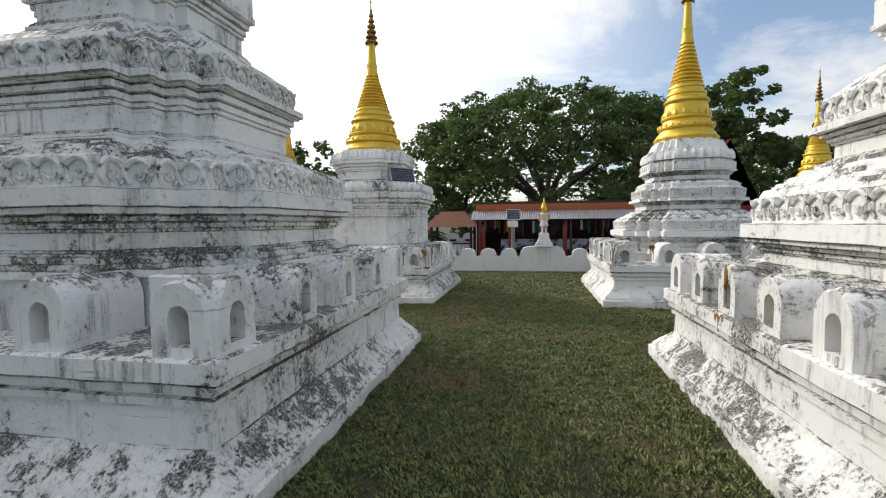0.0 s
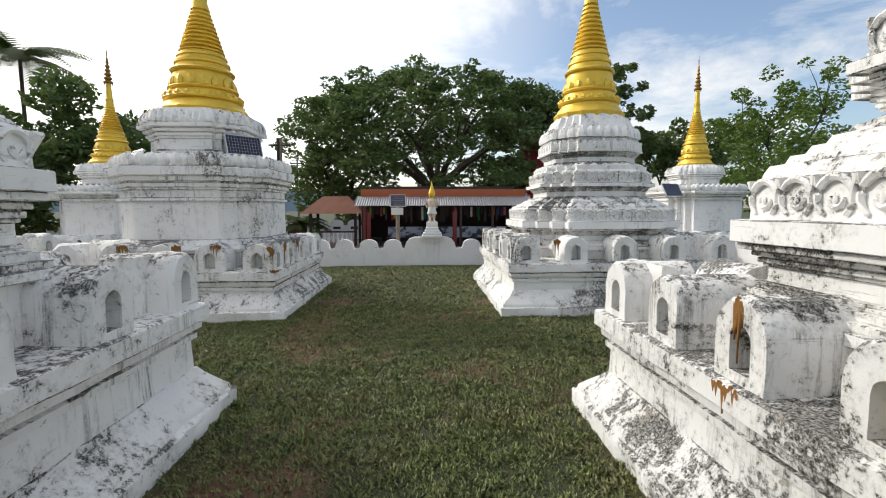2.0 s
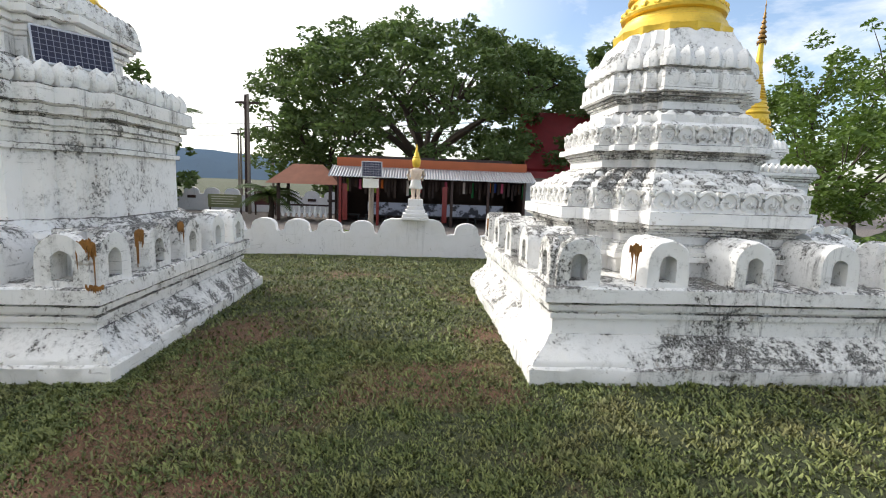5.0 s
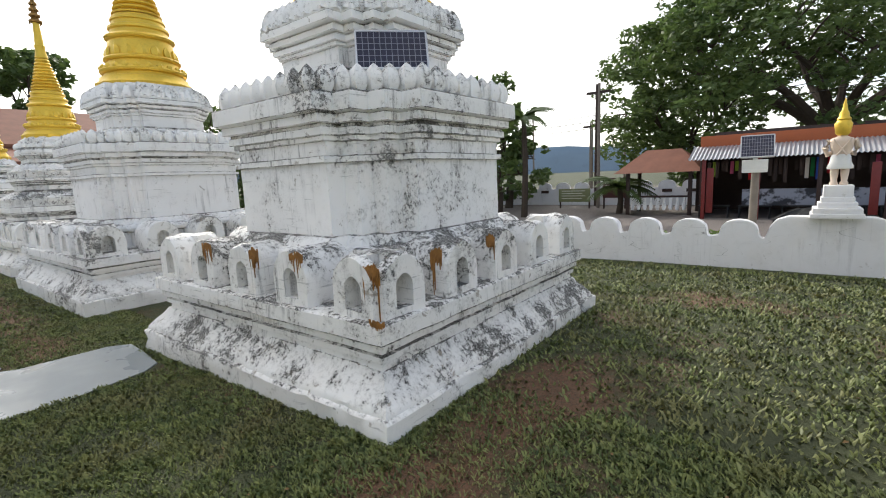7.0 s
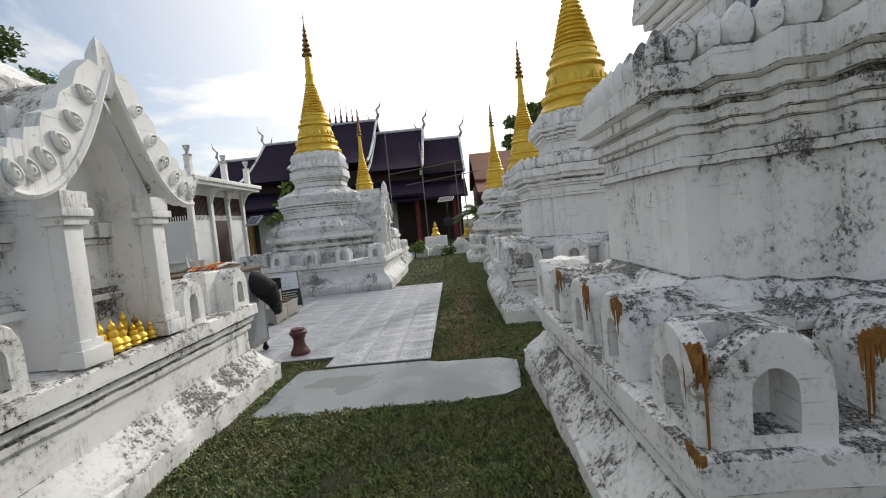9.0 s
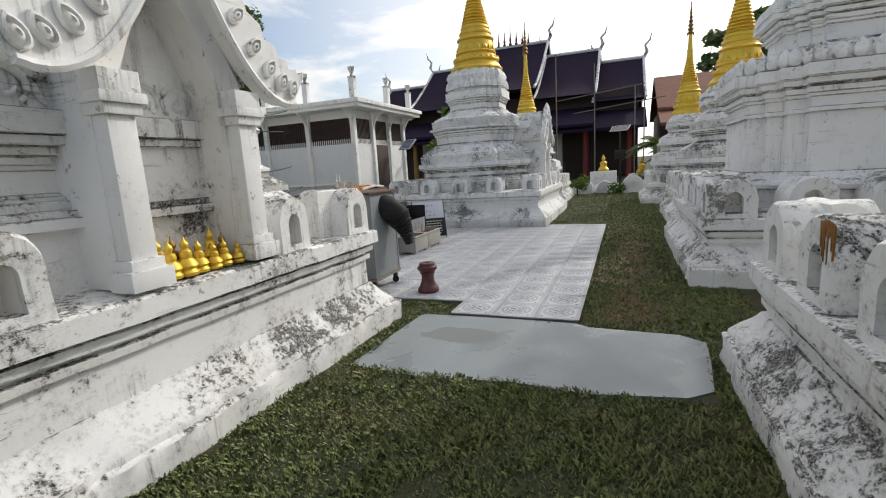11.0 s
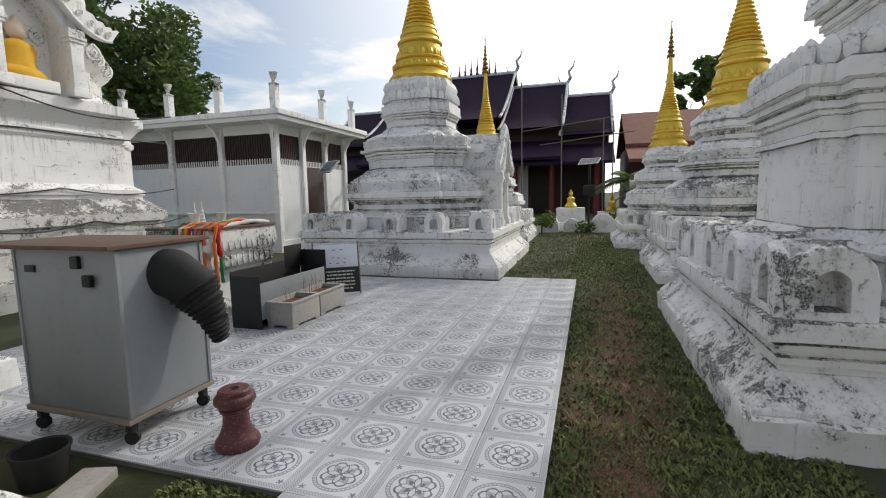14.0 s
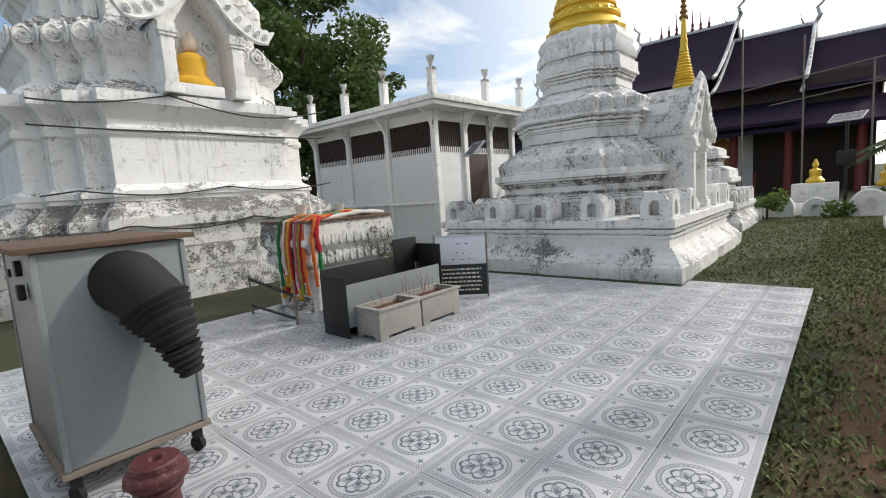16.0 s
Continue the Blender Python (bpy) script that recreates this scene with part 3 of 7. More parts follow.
def petal_mesh(w=0.16, h=0.18):
    """A drooping petal with a midrib, laid against a slope; faces -y."""
    bm = bmesh.new()
    rows = []
    for z, k, out in ((0.0, 0.75, 0.02), (0.35, 1.0, 0.038), (0.7, 0.86, 0.032), (0.9, 0.45, 0.018), (1.0, 0.06, 0.008)):
        rows.append([bm.verts.new((u * k * w / 2, -out * (1 - u * u) - 0.002 - 0.010 * (abs(u) < 0.1), z * h)) for u in (-1, -0.55, 0, 0.55, 1)])
    for lo, hi in zip(rows, rows[1:]):
        for i in range(4):
            bm.faces.new((lo[i], lo[i + 1], hi[i + 1], hi[i]))
    return bm


def round_row(plan, a, ax, spacing, shortest=0.08):
    """Places along an outline: x, y and the turn that makes -y point outward."""
    pts, out = stretched(plan, a, ax), []
    n = len(pts)
    for i in range(n):
        (x0, y0), (x1, y1) = pts[i], pts[(i + 1) % n]
        length = math.hypot(x1 - x0, y1 - y0)
        if length < shortest:
            continue
        k = max(1, round(length / spacing))
        turn = math.degrees(math.atan2(y1 - y0, x1 - x0))
        for j in range(k):
            f = (j + 0.5) / k
            out.append((x0 + (x1 - x0) * f, y0 + (y1 - y0) * f, turn, length / k / spacing))
    return out


def ornaments(parent, name, mesh, plan, a, z, spacing, ax=1.0, tip=0.0, mat=None):
    """One carved piece after another round a tier; the pieces share a mesh."""
    me = finish(mesh, name, mat or M_BODY, 50)
    for x, y, turn, s in round_row(plan, a, ax, spacing):
        part(name, me, None, parent, at=pose(x, y, z, tip, 0, turn) @ Matrix.Diagonal((min(1.15, s), 1, 1, 1)))


def gold_top(parent, z, r, tall, beads=True, crown=True):
    """Gilded bell, ringed spire and tiered metal umbrella from height z; r is the rim's radius."""
    k = r / 0.66
    rim = lathe(bmesh.new(), [(r * 0.86, z - 0.06), (r * 1.0, z - 0.05), (r * 1.02, z + 0.0), (r * 0.95, z + 0.05), (r * 0.93, z + 0.10 * k)], 60,
                lambda a, i: (1 + 0.03 * math.cos(15 * a) * (i < 3), -0.05 * k * max(0, math.cos(15 * a)) * (i < 2)))
    part("rim", rim, M_GOLD, parent, "scalloped gold rim")
    h = tall
    prof = [(0.92, 0.02), (0.91, 0.026), (0.86, 0.03), (0.84, 0.042), (0.90, 0.046), (0.915, 0.054), (0.89, 0.062), (0.80, 0.066), (0.765, 0.08), (0.75, 0.09), (0.80, 0.095), (0.81, 0.102), (0.78, 0.108), (0.72, 0.112),
            (0.705, 0.135), (0.685, 0.165), (0.66, 0.175), (0.72, 0.180), (0.735, 0.187), (0.70, 0.195), (0.62, 0.20), (0.60, 0.215), (0.635, 0.220), (0.63, 0.230), (0.56, 0.236), (0.545, 0.250), (0.575, 0.254), (0.56, 0.264), (0.50, 0.27), (0.50, 0.275)]
    part("bell", lathe(bmesh.new(), [(r * a, z + h * b) for a, b in prof], 40), M_GOLD, parent, "gilded plaster bell")
    if beads:
        me = finish(bud_mesh(0.15 * k, 0.17 * k, 0.03), "bell_leaf", M_GOLD)
        for i in range(16):
            a = 2 * math.pi * i / 16
            part("bell_leaf", me, None, parent, at=pose(r * 0.735 * math.cos(a), r * 0.735 * math.sin(a), z + h * 0.105, -6, 0, math.degrees(a) + 90))
        me = finish(bud_mesh(0.10 * k, 0.08 * k, 0.03), "rim_leaf", M_GOLD)
        for i in range(24):
            a = 2 * math.pi * i / 24
            part("rim_leaf", me, None, parent, at=pose(r * 0.875 * math.cos(a), r * 0.875 * math.sin(a), z + h * 0.055, -4, 0, math.degrees(a) + 90))
    rings = []
    for i in range(11):
        f = i / 10
        rr, zz = r * (0.50 - 0.30 * f), z + h * (0.275 + 0.20 * f)
        rings += [(rr * 0.90, zz), (rr * 1.04, zz + h * 0.004), (rr * 1.05, zz + h * 0.009), (rr * 0.98, zz + h * 0.013), (rr * 0.88, zz + h * 0.016)]
    part("ringed_spire", lathe(bmesh.new(), rings, 28), M_GOLD, parent)
    bud = [(0.19, 0.475), (0.22, 0.48), (0.20, 0.495), (0.165, 0.52), (0.175, 0.545), (0.185, 0.555), (0.15, 0.56), (0.135, 0.60), (0.12, 0.65), (0.105, 0.69)]
    part("spire", lathe(bmesh.new(), [(r * a, z + h * b) for a, b in bud], 20), M_GOLD, parent)
    if crown:
        tiers = []
        for i in range(6):
            f = i / 5
            rr, zz = r * (0.215 - 0.14 * f), z + h * (0.69 + 0.17 * f)
            tiers += [(rr * 0.6, zz), (rr, zz + h * 0.003), (rr * 1.02, zz + h * 0.012), (rr * 0.62, zz + h * 0.024)]
        part("umbrella", lathe(bmesh.new(), tiers, 16), M_BRONZE, parent, "tiered gilt metal umbrella")
        fin = lathe(bmesh.new(), [(0.022, z + h * 0.86), (0.030, z + h * 0.90), (0.014, z + h * 0.91), (0.012, z + h * 0.95), (0.020, z + h * 0.955), (0.008, z + h * 0.965), (0.004, z + h)], 8)
        part("finial", fin, M_BRONZE, parent)
        me = finish(boxed(-0.012, 0.012, -0.002, 0.002, -0.06, 0, 0), "bell_tassel", M_BRONZE)
        for i in range(6):
            a = 2 * math.pi * i / 6
            part("bell_tassel", me, None, parent, at=pose(r * 0.19 * math.cos(a), r * 0.19 * math.sin(a), z + h * 0.695, 0, 0, 60 * i))


def terrace(parent, a, ledge, mat, ax=1.0, seed=0.0, foot=0.14):
    """Sloping plinth, low wall and moulded ledge on which the little shrines stand."""
    low = [(a, -0.12), (a, foot - 0.012), (a - 0.012, foot), (a - 0.03, foot + 0.006), (a - 0.036, foot + 0.035), (a - 0.05, foot + 0.05), (a - 0.10, foot + 0.105), (a - 0.155, foot + 0.16), (a - 0.178, foot + 0.195), (a - 0.19, foot + 0.215)]
    part("plinth", loft(bmesh.new(), SQUARE, low, 0.075, 0.011, ax, seed, chip=0.020), mat, parent, "sloping mould-stained plinth", angle=42)
    z = foot + 0.19
    mid = [(a - 0.205, z), (a - 0.215, ledge - 0.26)]
    part("base_wall", loft(bmesh.new(), SQUARE, mid, 0.2, 0.006, ax, seed), M_BODY if mat is not M_CLEAN else M_CLEAN, parent)
    top = [(a - 0.215, ledge - 0.27), (a - 0.185, ledge - 0.262), (a - 0.182, ledge - 0.222), (a - 0.212, ledge - 0.214), (a - 0.212, ledge - 0.194), (a - 0.160, ledge - 0.186),
           (a - 0.157, ledge - 0.142), (a - 0.205, ledge - 0.134), (a - 0.205, ledge - 0.122), (a - 0.118, ledge - 0.116), (a - 0.122, ledge - 0.012), (a - 0.14, ledge), (a - 0.5, ledge + 0.015), (a - 0.62, ledge + 0.02)]
    part("ledge", loft(bmesh.new(), SQUARE, top, 0.12, 0.006, ax, seed), (mat, M_MOULDY), parent, "moulded ledge with black mould", angle=30)
    grimy(parent.children[-1].data, 0.034)


def shrines(parent, a, ledge, count, size, mat, ax=1.0, skip=(), back=0.17, group_seed=0):
    """The row of small arched shrines on each side; skip: (side, index) pairs left out."""
    w, h, d = size
    shapes = [finish(niche_mesh(w, h, d, w * 0.38, h * 0.54, h * 0.13, group_seed + k), "arched_shrine", mat, 45) for k in range(2)]
    ends = {s: finish(niche_mesh(w, h, d, w * 0.38, h * 0.54, h * 0.13, group_seed + 5, s), "arched_shrine", mat, 45) for s in (-1, 1)}
    for side in range(4):
        half = (a if side % 2 == 0 else a * ax) - back
        out = (a if side % 2 == 0 else a * ax)
        along = (a * ax if side % 2 == 0 else a) - back - w / 2 - 0.03
        dist = (a if side % 2 == 0 else a * ax) - back
        for k in range(count):
            if (side, k) in skip:
                continue
            f = -1 + 2 * k / (count - 1)
            rnd = random.Random(side * 31 + k + group_seed)
            m = pose(0, 0, 0, 0, 0, 90 * side) @ pose(along * f, -dist, ledge - 0.004, 0, rnd.uniform(-1.2, 1.2), rnd.uniform(-1.5, 1.5))
            part("arched_shrine", ends[-1] if k == 0 else ends[1] if k == count - 1 else shapes[(k + side) % 2], None, parent, at=m)


def grimy(me, thin):
    """Mould settles along the thin fillets: gives them the second material."""
    for f in me.polygons:
        zs = [me.vertices[i].co.z for i in f.vertices]
        if max(zs) - min(zs) < thin and abs(f.normal.z) < 0.95:
            f.material_index = 1


def tier(parent, name, levels, mat, plan=REDENT, ax=1.0, seed=0.0, rough=0.004, label="", angle=32):
    ob = part(name, loft(bmesh.new(), plan, levels, 0.17, rough, ax, seed), (mat, M_MOULDY), parent, label, angle=angle)
    grimy(ob.data, 0.036 if mat is M_OLD else 0.020)
    return ob


def stepped(spec, lip=0.005):
    """(half-width, z0, z1) fillets, bottom to top, as outlines with slightly worn edges."""
    out = []
    for a, z0, z1 in spec:
        out += [(a - lip, z0), (a, z0 + lip), (a, z1 - lip), (a - lip, z1)]
    return out


def moulded(a, z0, z1, flare=0.05, waist=0.10):
    """Foot fillets, waist and a cornice of square fillets between two heights."""
    h = z1 - z0
    rows = ((0.0, 0.0, 0.10), (-0.35, 0.10, 0.16), (-0.70, 0.16, 0.21), (-1.0, 0.21, 0.54), (-0.72, 0.54, 0.61), (-0.45, 0.61, 0.71), (-0.62, 0.71, 0.74), (-0.15, 0.74, 0.84))
    spec = [(a + waist * w, z0 + h * f, z0 + h * g) for w, f, g in rows]
    return stepped(spec + [(a - waist * 0.3, z0 + h * 0.84, z0 + h * 0.865), (a + flare, z0 + h * 0.865, z1)])


def tiered_chedi(at, label, a, ledge, z, hw, r, tall, mats, count, size, ax=1.0, skip=(), seed=0.0, spacing=0.22, group="white chedis", detail=True, tx=1.0, slope=0.30, lobes=False):
    """A chedi with three carved tiers. z: heights of body foot, first band, second band, neck band, rim; hw: half-widths of the bands."""
    low, body = mats
    c = thing("chedi", at, label, "chedi", group)
    terrace(c, a, ledge, low, ax, seed)
    shrines(c, a, ledge, count, size, low, ax, skip, group_seed=int(seed))
    z0, z1, z2, z3, z4 = z
    h1, h2, h3 = hw
    tier(c, "body_base", stepped([(h1 * 0.99, ledge, z0 - 0.12), (h1 * 1.035, z0 - 0.12, z0 - 0.065), (h1 * 1.015, z0 - 0.065, z0 - 0.03), (h1 * 0.985, z0 - 0.03, z0)]), low, seed=seed, ax=tx)
    tier(c, "body_moulding", moulded(h1 * 0.985, z0 - 0.02, z1 - 0.10, h1 * 0.03, h1 * 0.055), low, seed=seed, ax=tx, label="stepped mouldings with dark streaks")
    band = 0.215 * (h1 / 1.4) ** 0.5
    tier(c, "lotus_band_base", [(h1 * 1.030, z1 - 0.10), (h1 * 1.036, z1 - 0.095), (h1 * 1.036, z1 + 0.01), (h1 * 1.028, z1 + 0.015), (h1 * 0.985, z1 + 0.018), (h1 * 0.98, z1 + band * 0.94), (h1 * 0.965, z1 + band)], body, seed=seed, ax=tx)
    if detail:
        ornaments(c, "lotus_scroll", scroll_mesh(spacing * 0.98, band * 0.92), REDENT, h1 * 0.982, z1 + 0.016, spacing, mat=low, ax=tx)
    top = z1 + band
    g = (z2 - top)
    steps = [(h1 + (h2 * 1.0 - h1) * f, top + g * slope * (f - 0.06), top + g * slope * f + 0.012) for f in (0.22, 0.42, 0.60, 0.78, 0.98)]
    tier(c, "roof_slope", [(h1 * 0.965, top - 0.02)] + [q for w, lo, hi in steps for q in ((w + 0.02, lo - 0.01), (w, hi))], low, seed=seed, ax=tx, rough=0.010)
    if lobes:
        for f, size in ((0.30, 1.0), (0.74, 0.92)):
            ornaments(c, "lotus_lobe", bud_mesh(spacing * 0.92 * size, g * slope * 0.52, 0.05), REDENT, h1 * 0.96 + (h2 - h1) * f, top + g * slope * (f - 0.28), spacing * 1.0, mat=body, ax=tx)
    tier(c, "second_tier", moulded(h2 * 0.99, top + g * slope - 0.02, z2, h2 * 0.03, h2 * 0.075), body, seed=seed, ax=tx)
    b2 = band * 0.95
    tier(c, "second_band_base", [(h2 * 1.045, z2 - 0.05), (h2 * 1.05, z2 - 0.045), (h2 * 1.05, z2 + 0.006), (h2 * 1.04, z2 + 0.012), (h2 * 0.985, z2 + 0.016), (h2 * 0.98, z2 + b2 * 0.94), (h2 * 0.96, z2 + b2)], body, seed=seed, ax=tx)
    if detail:
        ornaments(c, "lotus_scroll", scroll_mesh(spacing * 0.9, b2 * 0.92), REDENT, h2 * 0.983, z2 + 0.014, spacing * 0.92, mat=low, ax=tx)
    top2 = z2 + b2
    g2 = z3 - top2
    tier(c, "second_slope", [(h2 * 0.96, top2 - 0.01), (h2 * 0.93, top2 + g2 * 0.08), (h2 * 0.91, top2 + g2 * 0.09), (h3 * 1.10, top2 + g2 * 0.26), (h3 * 1.06, top2 + g2 * 0.27), (h3 * 0.96, top2 + g2 * 0.36)], body, seed=seed, ax=tx, rough=0.008)
    tier(c, "neck", moulded(h3 * 0.97, top2 + g2 * 0.33, z3, h3 * 0.05, h3 * 0.09), body, seed=seed, ax=tx)
    rise = z4 - z3
    if lobes:
        ornaments(c, "lotus_lobe", bud_mesh(spacing * 0.85, g2 * 0.34, 0.05), REDENT, h3 * 1.04, top2 + g2 * 0.06, spacing * 0.95, mat=body, ax=tx)
        ornaments(c, "lotus_lobe", bud_mesh(spacing * 0.80, rise * 0.26, 0.045), REDENT, h3 * 0.96, z3 + rise * 0.02, spacing * 0.9, mat=body, ax=tx)
    crown = stepped([(h3 * 1.0, z3, z3 + rise * 0.22), (h3 * 0.93, z3 + rise * 0.22, z3 + rise * 0.30), (h3 * 0.97, z3 + rise * 0.30, z3 + rise * 0.42)])
    tier(c, "neck_crown", crown + [(h3 * 0.88, z3 + rise * 0.50), (r * 1.08, z3 + rise * 0.72), (r * 1.0, z4 - 0.08)], body, seed=seed, ax=tx)
    if detail:
        ornaments(c, "lotus_petal", petal_mesh(spacing * 0.72, rise * 0.30), REDENT, h3 * 0.975, z3 + rise * 0.30, spacing * 0.66, tip=-14, mat=body, ax=tx)
    part("dome", lathe(bmesh.new(), [(r * 1.06, z3 + rise * 0.55), (r * 1.05, z4 - 0.10), (r * 0.98, z4 - 0.05), (r * 0.90, z4 + 0.0)], 32), body, c)
    gold_top(c, z4, r, tall)
    return c


def box_chedi(at, label, a, ledge, z, hw, r, tall, mats, count, size, seed=0.0, spacing=0.14, group="white chedis", skip=(), detail=True):
    """A chedi with one tall plain body, a bud-crowned cornice and a two-part neck. z: body foot, wall top, cornice top, neck foot, neck cornice, rim."""
    low, body = mats
    c = thing("chedi", at, label, "chedi", group)
    terrace(c, a, ledge, low, 1.0, seed)
    shrines(c, a, ledge, count, size, low, 1.0, skip, group_seed=int(seed))
    z0, z1, z2, z3, z4, z5 = z
    h, n = hw
    tier(c, "body_base", [(h * 1.08, ledge), (h * 1.08, z0 - 0.16), (h * 1.05, z0 - 0.14)], low, seed=seed)
    torus = [(h * 1.10, z0 - 0.15), (h * 1.17, z0 - 0.13), (h * 1.19, z0 - 0.09), (h * 1.17, z0 - 0.05), (h * 1.09, z0 - 0.03), (h * 1.07, z0), (h * 1.02, z0 + 0.04), (h, z0 + 0.05)]
    tier(c, "body_torus", torus, body, seed=seed)
    tier(c, "body_wall", [(h, z0 + 0.04), (h, z1)], body, seed=seed, label="tall whitewashed body with black runs")
    d = z2 - z1
    corn = stepped([(h * 1.035, z1, z1 + d * 0.10), (h * 1.0, z1 + d * 0.10, z1 + d * 0.32), (h * 1.03, z1 + d * 0.32, z1 + d * 0.40), (h * 1.06, z1 + d * 0.40, z1 + d * 0.52), (h * 1.045, z1 + d * 0.52, z1 + d * 0.57),
                    (h * 1.10, z1 + d * 0.57, z1 + d * 0.70), (h * 1.15, z1 + d * 0.72, z2 - 0.01)]) + [(h * 1.13, z2), (h * 0.8, z2 + 0.02)]
    tier(c, "cornice", corn, body, seed=seed, label="flared cornice")
    if detail:
        ornaments(c, "lotus_bud", bud_mesh(spacing * 1.12, 0.20, 0.06), REDENT, h * 1.075, z2 - 0.005, spacing * 1.15, mat=body)
    tier(c, "cornice_step", [(h * 0.98, z2), (h * 0.95, z2 + 0.09), (n * 1.05, z3 + 0.02)], body, seed=seed)
    tier(c, "neck", moulded(n * 0.97, z3 - 0.02, z4, n * 0.06, n * 0.13), body, seed=seed)
    tier(c, "neck_crown", stepped([(n * 1.02, z4, z4 + 0.05), (n * 0.97, z4 + 0.05, z4 + 0.09)]) + [(n * 0.90, z4 + 0.14), (r * 1.06, z5 - 0.05)], body, seed=seed)
    if detail:
        ornaments(c, "lotus_petal", petal_mesh(spacing * 0.85, (z5 - z4) * 0.75), REDENT, n * 1.01, z4 + 0.01, spacing * 0.75, tip=-24, mat=body)
    part("dome", lathe(bmesh.new(), [(r * 1.0, z5 - 0.16), (r * 0.97, z5 - 0.05), (r * 0.9, z5)], 32), body, c)
    gold_top(c, z5, r, tall)
    return c

# ---- ground ----


def height(x, y):
    """The lie of the land: a touch lower to the west, lower again past the wall."""
    w = min(1.0, max(0.0, (-1.0 - x) / 4.5))
    z = 0.012 - 0.075 * (w * w * (3 - 2 * w))
    n = min(1.0, max(0.0, (y - 14.9) / 4.0))
    return z - 0.42 * n * n * (3 - 2 * n)


BARE = [(-0.35, 4.6, 0.55, 0.42), (-0.40, 4.45, 0.36, 0.3), (0.25, 5.35, 0.7, 0.28), (-1.0, 9.2, 0.35, 1.6), (-2.6, 8.35, 1.8, 0.2), (1.5, 9.6, 0.3, 1.2), (1.0, 11.6, 1.2, 0.5), (-0.2, 12.6, 0.9, 0.4), (0.9, 3.6, 0.5, 0.7), (0.3, 6.9, 0.9, 0.5), (-0.5, 7.3, 0.6, 0.4), (1.0, 6.1, 0.7, 0.5), (-0.6, 9.6, 0.4, 0.9), (0.9, 8.6, 0.6, 0.4),
        (-7.8, 7.95, 1.9, 0.42), (-5.9, 7.9, 0.9, 0.4), (-10.0, 8.0, 1.6, 0.32), (-1.6, 7.1, 0.9, 0.35), (-5.5, 5.95, 0.35, 0.3), (-0.9, 8.0, 0.4, 0.3), (1.4, 2.6, 0.3, 0.8)]


def bare(x, y):
    v = 0.25 + 0.55 * noise.noise((x * 0.8, y * 0.8, 1.0)) + 0.35 * noise.noise((x * 2.3, y * 2.3, 5.0))
    for cx, cy, rx, ry in BARE:
        d = ((x - cx) / rx) ** 2 + ((y - cy) / ry) ** 2
        if d < 2.2:
            v += 0.47 * (1 - d / 2.2)
    return v


def axis_cuts(lo, hi, step, far):
    mid = list(np.arange(lo, hi + 1e-6, step))
    out, d, a, b = [], step, lo, hi
    left, right = [], []
    while b < far:
        d *= 1.35
        a, b = a - d, b + d
        left.append(a)
        right.append(b)
    return left[::-1] + mid + right


gx, gy = axis_cuts(-20, 10, 0.14, 3000), axis_cuts(-6, 19, 0.14, 3000)
g_verts = [(x, y, height(x, y)) for y in gy for x in gx]
nx = len(gx)
g_faces = [(j * nx + i, j * nx + i + 1, (j + 1) * nx + i + 1, (j + 1) * nx + i) for j in range(len(gy) - 1) for i in range(nx - 1)]
g_mesh = bpy.data.meshes.new("ground")
g_mesh.from_pydata(g_verts, [], g_faces)
g_mesh.materials.append(M_GROUND)
at_bare = g_mesh.attributes.new("bare", "FLOAT", "POINT")
at_bare.data.foreach_set("value", [bare(x, y) if -22 < x < 14 and -8 < y < 21 else 0.3 for x, y, _ in g_verts])
at_road = g_mesh.attributes.new("road", "FLOAT", "POINT")
at_road.data.foreach_set("value", [1.0 if 15.6 < y < 60 and x > -40 else 0.0 for x, y, _ in g_verts])
for f in g_mesh.polygons:
    f.use_smooth = True
tagged(new("ground", g_mesh), "short patchy green grass with bare red soil", "ground", kind="structure")

# ---- chedis ----
A_LOW = (M_OLD, M_BODY)
chedi_a = tiered_chedi(pose(-3.03, 3.95, 0), "large white plaster chedi with carved bands and arched porch", 1.91, 0.84, (1.30, 1.73, 2.60, 3.48, 4.5), (1.40, 1.03, 0.73), 0.66, 4.6,
                       A_LOW, 5, (0.33, 0.40, 0.52), ax=1.085, skip={(2, 2)}, seed=3.0, spacing=0.21, tx=1.12, slope=0.24)
chedi_b = box_chedi(pose(-3.04, 10.2, 0), "white chedi with tall plain body below a solar panel", 1.68, 0.67, (1.05, 1.66, 2.17, 2.36, 2.84, 3.12), (1.08, 0.82), 0.66, 3.4,
                    A_LOW, 5, (0.40, 0.40, 0.42), seed=11.0)
chedi_c = tiered_chedi(pose(3.65, 3.72, 0), "grey-stained white chedi with carved lotus scroll bands", 1.95, 0.79, (1.12, 1.46, 2.20, 2.90, 3.7), (1.44, 1.06, 0.80), 0.66, 4.2,
                       (M_OLD, M_BODY), 6, (0.34, 0.38, 0.48), seed=23.0, spacing=0.19, slope=0.46)
chedi_d = tiered_chedi(pose(3.46, 10.38, 0), "white chedi with three carved tiers under a gold bell", 1.82, 0.75, (1.02, 1.32, 1.93, 2.48, 3.14), (1.26, 0.92, 0.77), 0.57, 3.9,
                       (M_OLD, M_CLEAN), 5, (0.36, 0.39, 0.45), seed=37.0, spacing=0.20, slope=0.42, lobes=True)
chedi_e = box_chedi(pose(-8.45, 10.33, 0), "white chedi with plain body and bud-crowned cornice", 1.78, 0.66, (1.05, 1.72, 2.22, 2.40, 2.90, 3.20), (1.08, 0.82), 0.69, 4.0,
                    (M_BODY, M_CLEAN), 5, (0.44, 0.42, 0.42), seed=41.0)
